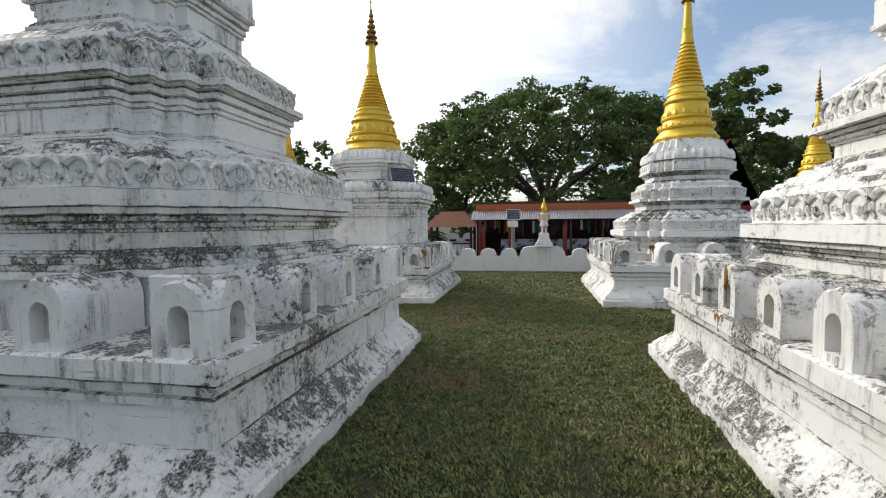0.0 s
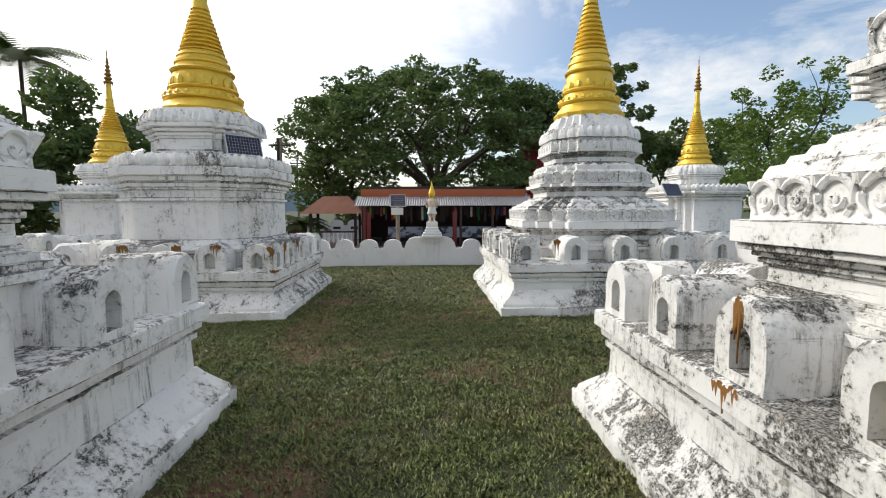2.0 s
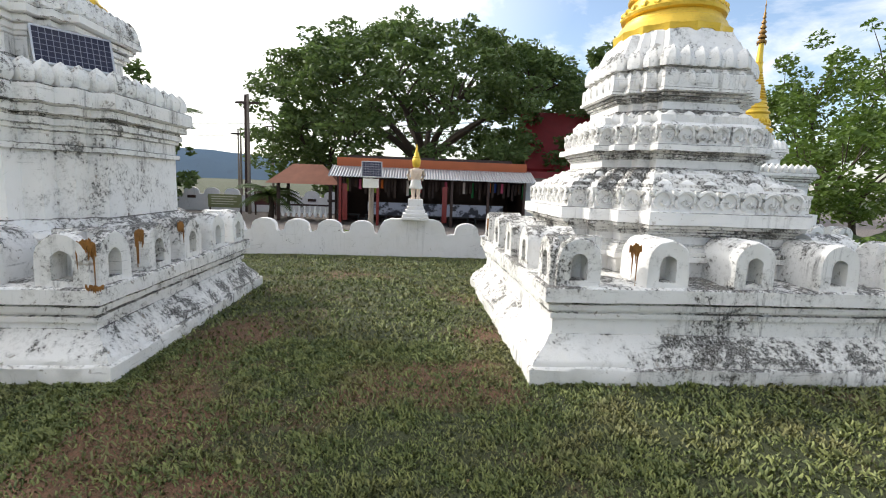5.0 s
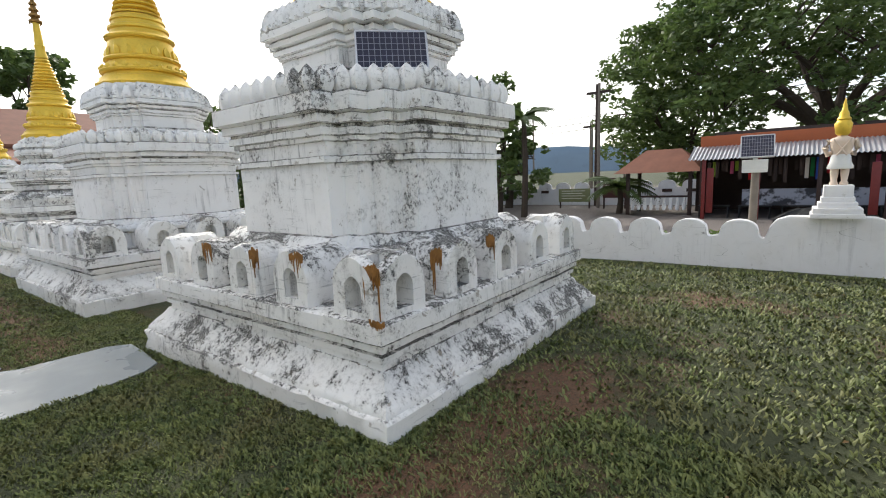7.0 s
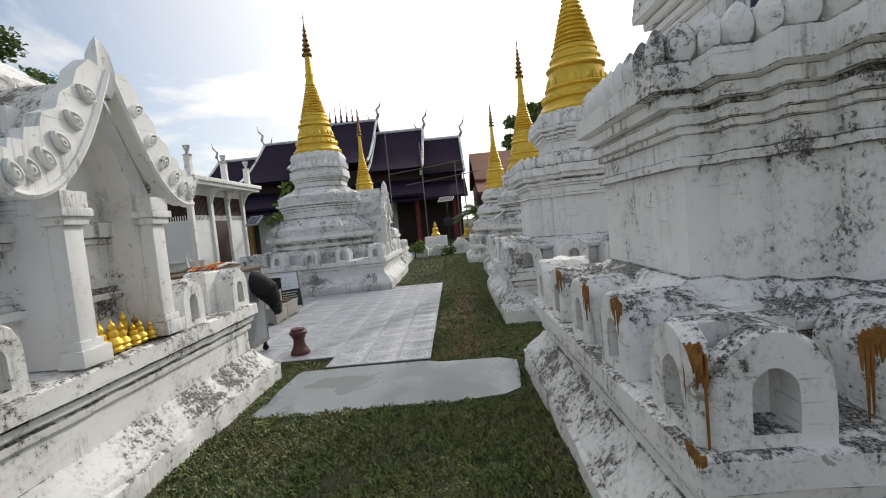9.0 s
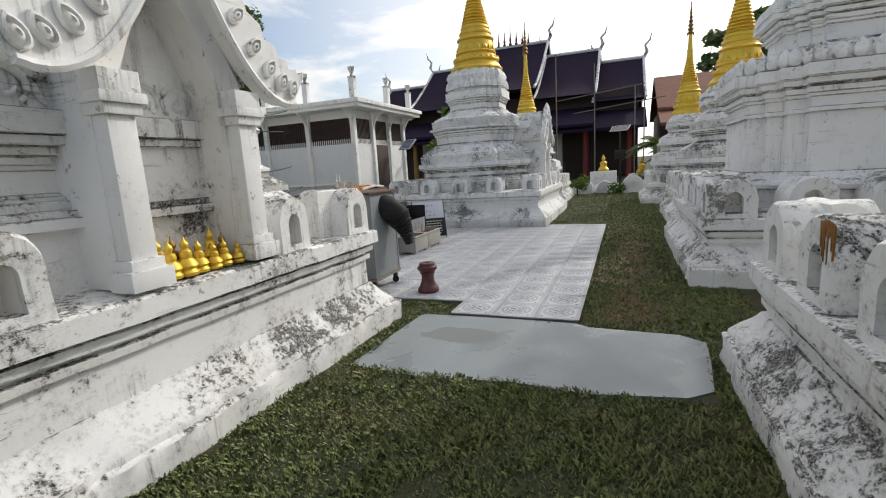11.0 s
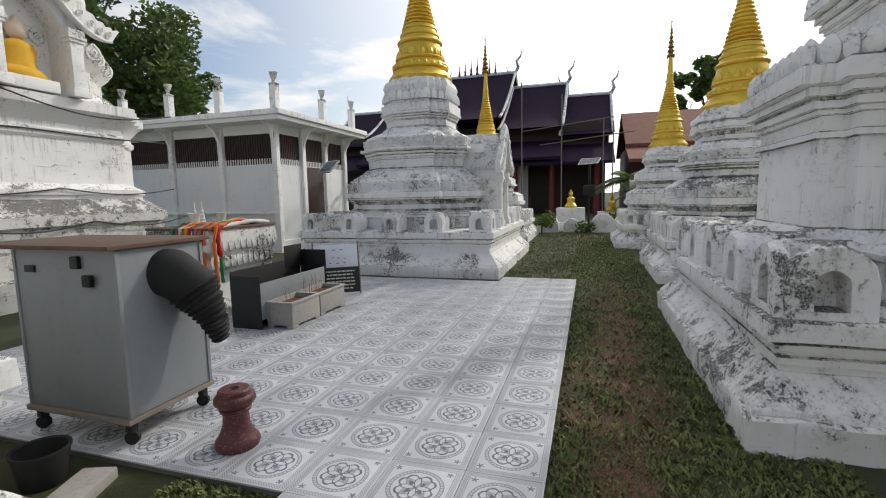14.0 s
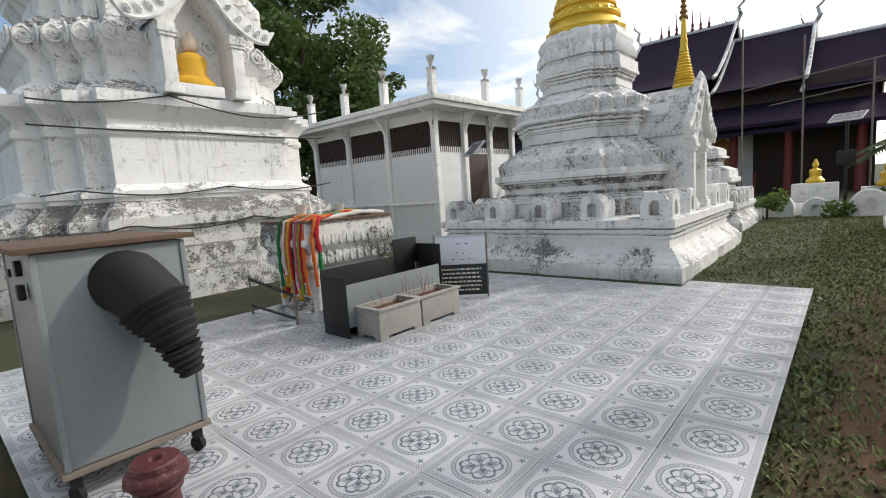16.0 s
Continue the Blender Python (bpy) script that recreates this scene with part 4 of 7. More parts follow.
chedi_f = tiered_chedi(pose(-13.1, 10.12, 0), "smaller white chedi with stepped tiers and slim gold spire", 1.38, 0.6, (0.95, 1.25, 1.85, 2.38, 2.80), (1.05, 0.84, 0.68), 0.55, 3.5,
                       (M_BODY, M_CLEAN), 5, (0.36, 0.38, 0.42), seed=53.0, spacing=0.24, lobes=True)
chedi_g = tiered_chedi(pose(-13.68, 4.20, 0), "white chedi with arched porch and ornate gold bell", 2.07, 0.74, (1.10, 1.46, 2.36, 3.12, 3.86), (1.44, 1.12, 0.76), 0.66, 4.0,
                       (M_BODY, M_CLEAN), 5, (0.36, 0.36, 0.42), seed=61.0, skip={(2, 2)}, spacing=0.22)
chedi_h = tiered_chedi(pose(-19.2, 4.45, 0), "small white chedi behind a larger one with slim gold spire", 1.55, 0.55, (0.9, 1.15, 1.7, 2.2, 2.6), (1.15, 0.9, 0.65), 0.5, 3.9,
                       (M_BODY, M_CLEAN), 5, (0.32, 0.34, 0.4), seed=67.0, detail=False)
chedi_i = tiered_chedi(pose(-17.8, 9.7, 0), "distant white chedi with slim gold spire", 1.35, 0.55, (0.9, 1.15, 1.7, 2.2, 2.6), (1.0, 0.8, 0.6), 0.46, 3.3,
                       (M_BODY, M_CLEAN), 5, (0.34, 0.36, 0.4), seed=71.0, detail=False)
chedi_j = box_chedi(pose(9.1, 16.6, 0), "white chedi beyond the wall with copper-tipped spire", 1.75, 0.5, (0.8, 1.75, 2.05, 2.2, 2.6, 2.9), (1.15, 0.72), 0.5, 3.3,
                    (M_BODY, M_CLEAN), 5, (0.36, 0.38, 0.42), seed=83.0)
chedi_k = box_chedi(pose(-8.5, 16.4, 0), "white chedi beyond the wall with gold spire", 1.75, 0.5, (0.8, 1.75, 2.05, 2.2, 2.6, 2.9), (1.15, 0.80), 0.58, 3.3,
                    (M_BODY, M_CLEAN), 5, (0.36, 0.38, 0.42), seed=89.0)


def big_chedi():
    """The great chedi with a niche for a seated figure on its north side."""
    c = thing("chedi", pose(-8.88, -2.55, 0), "great white chedi with a figure niche and strung cables", "chedi", "white chedis")
    wide = redent(0.60, 0.15)
    part("plinth", loft(bmesh.new(), wide, [(2.92, -0.15), (2.92, 0.32), (2.88, 0.34), (2.80, 0.36), (2.80, 0.70), (2.78, 0.72), (2.70, 0.73), (2.70, 1.02), (2.76, 1.05), (2.76, 1.20), (2.70, 1.24), (2.45, 1.42), (2.40, 1.45)], 0.16, 0.016, 1.0, 7.0),
         M_GREY, c, "mould-blackened stepped plinth", angle=45)
    part("body_wall", loft(bmesh.new(), wide, [(2.40, 1.42), (2.40, 1.50), (2.44, 1.52), (2.44, 1.60), (2.33, 1.66), (2.28, 1.70), (2.28, 2.40), (2.33, 2.44), (2.33, 2.52), (2.29, 2.56), (2.29, 2.64), (2.42, 2.80), (2.50, 2.86), (2.50, 3.02), (2.3, 3.04)], 0.2, 0.006, 1.0, 9.0), M_CLEAN, c, angle=32)
    part("second_tier", loft(bmesh.new(), wide, [(2.2, 3.02), (2.24, 3.06), (2.16, 3.16), (1.95, 3.30), (1.95, 3.62), (2.05, 3.72), (2.12, 3.84), (2.12, 4.02), (2.02, 4.05), (1.9, 4.2), (1.72, 4.32), (1.70, 4.7), (1.85, 4.9), (1.85, 5.1), (1.5, 5.4), (1.3, 5.9), (1.45, 6.1), (1.1, 6.6)], 0.2, 0.008, 1.0, 13.0), M_BODY, c, angle=32)
    ornaments(c, "lotus_scroll", medallion_mesh(0.28, 0.26), wide, 2.13, 3.93, 0.30, mat=M_BODY)
    ornaments(c, "lotus_petal", petal_mesh(0.24, 0.24), wide, 1.86, 5.02, 0.26, mat=M_BODY)
    gold_top(c, 6.7, 1.05, 6.0)
    return c


chedi_big = big_chedi()


def porch(parent, x, y, z0, w, h, d, tip, mat):
    """A gabled niche with pillars, carved wings and a leaf finial; opens to +y of the chedi."""
    base = pose(x, y, 0, 0, 0, 180)
    iw, pw = w * 0.57, w * 0.135
    body = bmesh.new()
    # side walls, back and the pointed vault
    n = 9
    out, inn = [], []
    for k in range(n):
        f = -1 + 2 * k / (n - 1)
        rise = (1 - abs(f) ** 1.35)
        out.append((f * (iw / 2 + pw), h * 0.66 + (h * 0.40) * rise))
        inn.append((f * iw / 2, h * 0.60 + (h * 0.36) * rise))
    pts = [(-iw / 2 - pw, 0)] + out + [(iw / 2 + pw, 0), (iw / 2, 0)] + inn[::-1] + [(-iw / 2, 0)]
    slab_of(body, [(u, z0 + v) for u, v in pts], d)
    box(body, -iw / 2 - 0.02, iw / 2 + 0.02, d * 0.41, d, z0, z0 + h * 0.95)
    part("porch_body", body, mat, parent, "arched porch chamber", at=base)
    for s in (-1, 1):
        pil = bmesh.new()
        cx = s * (iw / 2 + pw * 0.52)
        for a, b, g in ((0, 0.06, 0.045), (0.06, 0.09, 0.02), (0.09, 0.50, 0.0), (0.50, 0.53, 0.025), (0.53, 0.56, 0.045), (0.56, 0.62, 0.03)):
            box(pil, cx - pw * 0.46 - g, cx + pw * 0.46 + g, -0.10 - g, 0.02, z0 + h * a, z0 + h * b, 0.006)
        part("pillar", pil, mat, parent, at=base)
        # carved wing: swept band from the capital up to the finial
        wing = bmesh.new()
        lo, hi = [], []
        for k in range(15):
            f = k / 14
            u = s * (iw * 0.98 * (1 - f) ** 0.9 * (1.0 + 0.28 * math.cos(f * math.pi * 0.5)) + 0.01)
            v = z0 + h * (0.60 + 0.50 * f ** 1.7 - 0.06 * math.sin(f * math.pi))
            wdt = h * (0.15 + 0.05 * math.sin(f * math.pi) - 0.06 * f)
            ang = math.radians(35 + 40 * f)
            lo.append((u, v))
            hi.append((u + s * wdt * math.sin(ang) * (1 + 0.16 * (k % 2)), v + wdt * math.cos(ang) * (1 + 0.16 * (k % 2))))
        slab_of(wing, lo + hi[::-1], 0.10)
        bmesh.ops.translate(wing, vec=(0, -0.15, 0), verts=wing.verts)
        tube(wing, [(u, -0.15, v) for u, v in lo], 0.026, 6)
        part("gable_wing", wing, mat, parent, "carved gable wing", at=base)
        curl = finish(medallion_mesh(0.085, 0.13), "carved_leaf", mat)
        for k in range(2, 13, 2):
            (u0, v0), (u1, v1) = lo[k], hi[k]
            part("carved_leaf", curl, None, parent, at=base @ pose((u0 + u1) / 2, -0.152, (v0 + v1) / 2, 0, s * (20 + 3 * k), 0))
    fin = bud_mesh(0.17, tip - (z0 + h * 1.0), 0.07)
    part("leaf_finial", fin, mat, parent, at=base @ pose(0, -0.10, z0 + h * 1.0))
    roof = bmesh.new()
    ridge = [(f * (iw / 2 + pw + 0.05), z0 + h * (0.68 + 0.40 * (1 - abs(f) ** 1.35))) for f in np.linspace(-1, 1, 9)]
    slab_of(roof, ridge + [(u, v - 0.05) for u, v in ridge[::-1]], d + 0.35)
    part("porch_roof", roof, M_GREY, parent, "mould-dark vaulted roof", at=base)


porch(chedi_a, -0.12, 1.64, 0.86, 1.12, 1.68, 0.62, 2.95, M_CLEAN)
porch(chedi_g, 0.0, 1.72, 0.76, 1.0, 1.75, 0.7, 2.85, M_CLEAN)
porch(chedi_big, 0.0, 2.50, 3.04, 1.50, 1.65, 0.9, 5.0, M_CLEAN)


def rust(parent, x, y, z, side, w, h, seed):
    """A run of orange lichen and rust down a shrine: one stain with uneven drips."""
    rnd = random.Random(seed)
    n = 16
    w, h = w * 1.25, h * 1.35
    top = [(-w / 2 + w * k / n, rnd.uniform(-0.015, 0.015) - 0.05 * h * abs(2 * k / n - 1)) for k in range(n + 1)]
    low = []
    for k in range(n + 1):
        deep = h * (0.22 + 0.78 * rnd.random() ** 2.2) * (1 - 0.5 * abs(2 * k / n - 1))
        low.append((-w / 2 + w * k / n, top[k][1] - (deep if k % 2 else 0.28 * deep) - 0.01))
    bm = slab_of(bmesh.new(), top + low[::-1], 0.008)
    part("rust_run", bm, M_RUST, parent, "orange rust-coloured run", at=pose(0, 0, 0, 0, 0, 90 * side) @ pose(x, y, z))


rust(chedi_b, 1.45, -1.515, 1.02, 0, 0.10, 0.34, 1)
rust(chedi_b, 1.47, -1.50, 1.02, 0, 0.07, 0.40, 5)
rust(chedi_b, 1.53, -1.562, 0.70, 0, 0.10, 0.10, 2)
rust(chedi_b, 0.73, -1.515, 1.05, 0, 0.12, 0.16, 3)
rust(chedi_b, 0.20, -1.515, 1.05, 0, 0.10, 0.22, 4)
rust(chedi_b, -0.52, -1.515, 1.05, 0, 0.12, 0.2, 6)
rust(chedi_b, -0.95, -1.515, 1.05, 1, 0.10, 0.32, 7)
rust(chedi_b, -0.25, -1.515, 1.05, 1, 0.10, 0.28, 8)
rust(chedi_c, -0.33, -1.785, 1.16, 3, 0.05, 0.40, 9)
rust(chedi_c, -0.33, -1.83, 0.78, 3, 0.14, 0.09, 10)
rust(chedi_d, -1.40, -1.66, 1.05, 3, 0.08, 0.34, 11)
rust(chedi_d, -1.0, -1.655, 1.10, 0, 0.08, 0.30, 12)


def solar_panel(at, w, h, label):
    p = thing("solar_module", at, label, "solar panel")
    bm = bmesh.new()
    vs = [bm.verts.new(v) for v in ((-w / 2, -0.012, -h / 2), (w / 2, -0.012, -h / 2), (w / 2, -0.012, h / 2), (-w / 2, -0.012, h / 2))]
    f = bm.faces.new(vs)
    uv = bm.loops.layers.uv.new("UVMap")
    for loop, c in zip(f.loops, ((0, 0), (1, 0), (1, 1), (0, 1))):
        loop[uv].uv = c
    made = bmesh.ops.extrude_face_region(bm, geom=[f])["geom"]
    bmesh.ops.translate(bm, vec=(0, -0.004, 0), verts=[g for g in made if isinstance(g, bmesh.types.BMVert)])
    part("cell_sheet", bm, M_SOLAR, p)
    for x0, x1, z0, z1 in ((-w / 2 - 0.012, w / 2 + 0.012, h / 2, h / 2 + 0.014), (-w / 2 - 0.012, w / 2 + 0.012, -h / 2 - 0.014, -h / 2), (-w / 2 - 0.014, -w / 2, -h / 2, h / 2), (w / 2, w / 2 + 0.014, -h / 2, h / 2)):
        part("frame_bar", boxed(x0, x1, -0.022, 0.014, z0, z1, 0.002), M_ALU, p)
    part("back", boxed(-w / 2, w / 2, -0.010, 0.012, -h / 2, h / 2, 0.002), M_ALU, p)
    return p


solar_panel(pose(-2.25, 9.71, 2.53, -16, 0, 47), 0.55, 0.30, "dark blue solar panel leaning on the chedi neck")
solar_panel(pose(-3.86, 9.62, 2.36, -40, 0, -40), 0.34, 0.20, "small dark solar panel on the chedi cornice")
solar_panel(pose(7.75, 15.4, 2.05, -30, 0, 20), 0.62, 0.40, "solar panel propped on the far chedi")
solar_panel(pose(-12.25, 2.7, 2.0, -45, 0, 60), 0.46, 0.30, "small tilted solar panel on the chedi tier")

# ---- boundary wall with rounded battlements, and its guardian ----


def battlement(length, hump=None, arch=0.645, top=0.72, dip=0.45, thick=0.2, start=0.0):
    pts = [(0, -0.6), (0, dip)]
    x = start
    while x < length - 0.05:
        if hump and abs(x - hump[0]) < 0.02:
            a, b = hump
            pts += [(a + 0.0, dip), (a + 0.04, 0.62), (a + 0.12, 0.73), (a + 0.26, 0.78), (b - 0.26, 0.78), (b - 0.12, 0.73), (b - 0.04, 0.62), (b, dip)]
            x = b + 0.10
            continue
        r = arch * 0.36
        for k in range(9):
            t = math.pi * (1 - k / 8)
            pts.append((x + arch / 2 + r * math.cos(t), top - r * 0.62 + r * 0.62 * math.sin(t)))
        pts += [(x + arch / 2 + r + 0.01, dip + 0.03), (x + arch - 0.05, dip)]
        pts.insert(-9 - 2, (x + arch / 2 - r - 0.01, dip + 0.03))
        x += arch
    pts += [(length, dip), (length, -0.6)]
    return slab_of(bmesh.new(), pts, thick)


wall_n = battlement(18.0, hump=(9.105, 10.50), start=0.075)
bmesh.ops.bevel(wall_n, geom=[e for e in wall_n.edges if abs(e.verts[0].co.y - e.verts[1].co.y) < 1e-4], offset=0.012, segments=2, affect="EDGES")
solo("wall_north", wall_n, M_WALL, pose(-9.05, 14.70, 0), "low white wall with rounded battlements", "wall", kind="structure", angle=30)
wall_e = battlement(11.0, start=0.2)
solo("wall_east", wall_e, M_WALL, pose(9.15, 14.9, 0, 0, 0, -90), "low white wall with rounded battlements", "wall", kind="structure", angle=30)


def guardian():
    """Standing crowned guardian on its stepped pedestal, seen from behind."""
    ped = thing("pedestal", pose(0.80, 14.80, 0.77), "white stepped plaster pedestal on the wall", "pedestal")
    for k, (a, z0, z1) in enumerate(((0.27, 0, 0.06), (0.25, 0.06, 0.13), (0.20, 0.13, 0.20), (0.17, 0.20, 0.27), (0.15, 0.27, 0.42))):
        part("step", boxed(-a, a, -a, a, z0, z1, 0.01), M_WALL, ped)
    bm = bmesh.new()
    mats = []

    def add(prof, m, seg=14, flat=0.75, at=(0, 0)):
        first = len(bm.faces)
        old = set(bm.faces)
        before = set(bm.verts)
        lathe(bm, prof, seg)
        for v in set(bm.verts) - before:
            v.co.y *= flat
            v.co.x += at[0]
            v.co.y += at[1]
        for f in set(bm.faces) - old:
            f.material_index = m

    for s in (-1, 1):
        add([(0.05, 0.0), (0.055, 0.03), (0.035, 0.06), (0.05, 0.16), (0.055, 0.26)], 0, 10, 1.0, (s * 0.06, 0))
    add([(0.15, 0.24), (0.16, 0.27), (0.13, 0.34), (0.12, 0.42), (0.10, 0.46)], 2)
    add([(0.10, 0.45), (0.13, 0.55), (0.15, 0.64), (0.13, 0.69), (0.06, 0.72), (0.045, 0.75)], 0)
    for s in (-1, 1):
        old = set(bm.faces)
        tube(bm, [(s * 0.14, 0, 0.66), (s * 0.19, 0.02, 0.56), (s * 0.16, 0.06, 0.46), (s * 0.05, 0.13, 0.50)], [0.05, 0.045, 0.04, 0.035], 8)
        tube(bm, [(s * 0.10, -0.10, 0.68), (-s * 0.06, -0.125, 0.44)], 0.012, 6)
        for f in set(bm.faces) - old:
            f.material_index = 0
    add([(0.055, 0.73), (0.09, 0.76), (0.10, 0.84), (0.11, 0.90), (0.08, 0.95), (0.09, 0.97), (0.06, 1.01), (0.06, 1.05), (0.035, 1.10), (0.025, 1.17), (0.006, 1.27)], 1, 14, 1.0)
    me = finish(bm, "guardian_statue", (M_CREAM, M_GOLD, M_WHITEGLAZE), 50)
    ob = new("guardian_statue", me)
    ob.matrix_basis = pose(0.80, 14.80, 1.19) @ Matrix.Diagonal((0.86, 0.86, 0.86, 1))
    tagged(ob, "cream and gold guardian figure with tall crown", "statue")


guardian()

lamp = thing("solar_lamp_post", pose(-0.18, 15.75, -0.25), "grey post carrying a solar panel and lamp", "lamp")
part("post", tube(bmesh.new(), [(0, 0, 0), (0.01, 0, 1.75)], [0.065, 0.055], 10), M_POST, lamp)
part("lamp_head", boxed(-0.17, 0.17, -0.13, -0.05, 1.62, 1.82, 0.012), M_WHITEGLAZE, lamp, "white plastic lamp head")
part("bracket", boxed(-0.03, 0.03, -0.06, 0.02, 1.72, 2.0, 0.004), M_ALU, lamp)
cells = solar_panel(pose(-0.16, 15.66, 1.77, -28, 0, 6), 0.42, 0.36, "tilted solar panel on the lamp post")

# ---- paved pad and slab ----
TILE = 0.4015
PAD_X, PAD_Y, PAD_Z = -5.235, 7.53, -0.018
tile_me = finish(boxed(-0.1985, 0.1985, -0.1985, 0.1985, -0.012, 0.0, 0.002), "tile", M_TILE)


def pad_has(i, j):
    """i counts westward, j southward from the north-east corner."""
    if j < 3:
        return i < 16
    if i < 1:
        return False
    return i < 15 and j < 13


pad = thing("paved_floor", pose(0, 0, 0), "white printed patio tiles on a thin raised slab", "floor", kind="structure")
core = bmesh.new()
box(core, PAD_X - 16 * TILE + 0.012, PAD_X - 0.012, PAD_Y - 3 * TILE + 0.012, PAD_Y - 0.012, -0.16, PAD_Z - 0.010)
box(core, PAD_X - 15 * TILE + 0.012, PAD_X - TILE - 0.012, PAD_Y - 13 * TILE + 0.012, PAD_Y - 3 * TILE + 0.012, -0.16, PAD_Z - 0.010)
M_GROUT = paint("dark_grout", (0.17, 0.165, 0.155), 0.9, 0, 0.3, 8, 0.3)
part("bed", core, M_GROUT, pad, "dark mortar bed under the tiles")
for i in range(16):
    for j in range(13):
        if pad_has(i, j):
            rnd = random.Random(i * 17 + j)
            part("tile", tile_me, None, pad, at=pose(PAD_X - (i + 0.5) * TILE, PAD_Y - (j + 0.5) * TILE, PAD_Z + rnd.uniform(-0.0012, 0.0012), rnd.uniform(-0.12, 0.12), rnd.uniform(-0.12, 0.12), 90 * rnd.randrange(4)))

sl = bmesh.new()
edge = [(-3.96, 5.99), (-3.90, 6.6), (-3.97, 7.2), (-3.93, 7.7), (-4.02, 8.25), (-4.14, 8.40), (-4.6, 8.45), (-4.95, 8.47), (-5.08, 8.30), (-5.12, 7.62), (-5.20, 7.5), (-5.21, 6.6), (-5.19, 6.05), (-4.6, 6.02)]
slab_of(sl, edge, -0.06, axis="z")
solo("cement_slab", sl, M_SLAB, pose(0, 0, -0.036), "smooth grey cement slab lying damp in the grass", "slab", kind="structure", angle=30)

# ---- on the pad: furnace box, bollard, altar, planters, board ----


def furnace():
    c = thing("furnace_cabinet", pose(-6.05, 4.82, -0.018), "grey sheet-steel cabinet on castors with a board on top", "cabinet")
    body = bmesh.new()
    box(body, -0.29, 0.30, -0.40, 0.42, 0.17, 1.135, 0.006)
    part("body", body, M_STEEL, c)
    part("lower_tray", boxed(-0.31, 0.32, -0.42, 0.43, 0.135, 0.165, 0.003), M_POST, c, "rusty base frame")
    part("top_board", boxed(-0.34, 0.36, -0.70, 0.45, 1.14, 1.165, 0.004), M_WOOD, c, "weathered brown board")
    for x in (-0.25, 0.27):
        for y in (-0.36, 0.38):
            cas = part("castor", boxed(x - 0.022, x + 0.022, y - 0.022, y + 0.022, 0.075, 0.136, 0.003), M_BLACK, c)
            wheel = lathe(bmesh.new(), [(0.02, -0.013), (0.04, -0.013), (0.04, 0.013), (0.02, 0.013)], 16)
            part("wheel", wheel, M_PLASTIC, cas, at=pose(x, y, 0.040, 0, 90, 25))
    part("latch", boxed(0.30, 0.325, 0.10, 0.16, 1.03, 1.10, 0.004), M_BLACK, c, "small dark latch")
    part("hinge", boxed(0.302, 0.312, -0.30, -0.22, 1.00, 1.04, 0.002), M_BLACK, c)
    chute = bmesh.new()
    path = [Vector((0.00, 0.34, 0.97)), Vector((-0.04, 0.44, 0.955)), Vector((-0.085, 0.53, 0.88)), Vector((-0.12, 0.585, 0.77)), Vector((-0.155, 0.62, 0.64)), Vector((-0.185, 0.64, 0.51))]
    pts, rad = [], []
    for k in range(61):
        f = k / 60
        u = f * (len(path) - 1)
        i = min(int(u), len(path) - 2)
        pts.append(path[i].lerp(path[i + 1], u - i))
        fold = 0.0 if f < 0.45 else 0.022 * (1 - ((k * 0.34) % 1.0))
        rad.append((0.150 - 0.018 * f if f < 0.45 else 0.142 - 0.19 * (f - 0.45)) + fold)
    tube(chute, pts, rad, 22)
    for v in chute.verts:
        v.co += 0.012 * noise.noise_vector(v.co * 7.0)
    part("chute", chute, M_PLASTIC, c, "sagging black rubber chute with ringed folds", angle=28)
    part("padlock", boxed(0.31, 0.34, 0.20, 0.26, 0.93, 1.0, 0.008), M_BLACK, c, "black padlock")
    for x, y in ((-0.285, 0.415), (0.295, 0.415), (0.295, -0.395)):
        part("corner_seam", boxed(x - 0.012, x + 0.012, y - 0.012, y + 0.012, 0.17, 1.13, 0.003), M_STEEL, c)
    return c


furnace()

bol = lathe(bmesh.new(), [(0.118, 0.0), (0.124, 0.02), (0.118, 0.045), (0.104, 0.06), (0.086, 0.095), (0.074, 0.13), (0.070, 0.19), (0.074, 0.205), (0.086, 0.212), (0.088, 0.226), (0.080, 0.234), (0.098, 0.246), (0.110, 0.262), (0.113, 0.282), (0.104, 0.300), (0.090, 0.306), (0.088, 0.330), (0.080, 0.337), (0.026, 0.337), (0.020, 0.318)], 32,
            lambda a, i: (1 + (0.03 * math.cos(12 * a) if i in (12, 13) else 0.008 * math.sin(3 * a + i)), 0))
solo("bollard", bol, M_MAROON, pose(-5.94, 5.80, -0.018), "chipped dark red turned bollard standing on the tiles", "bollard")


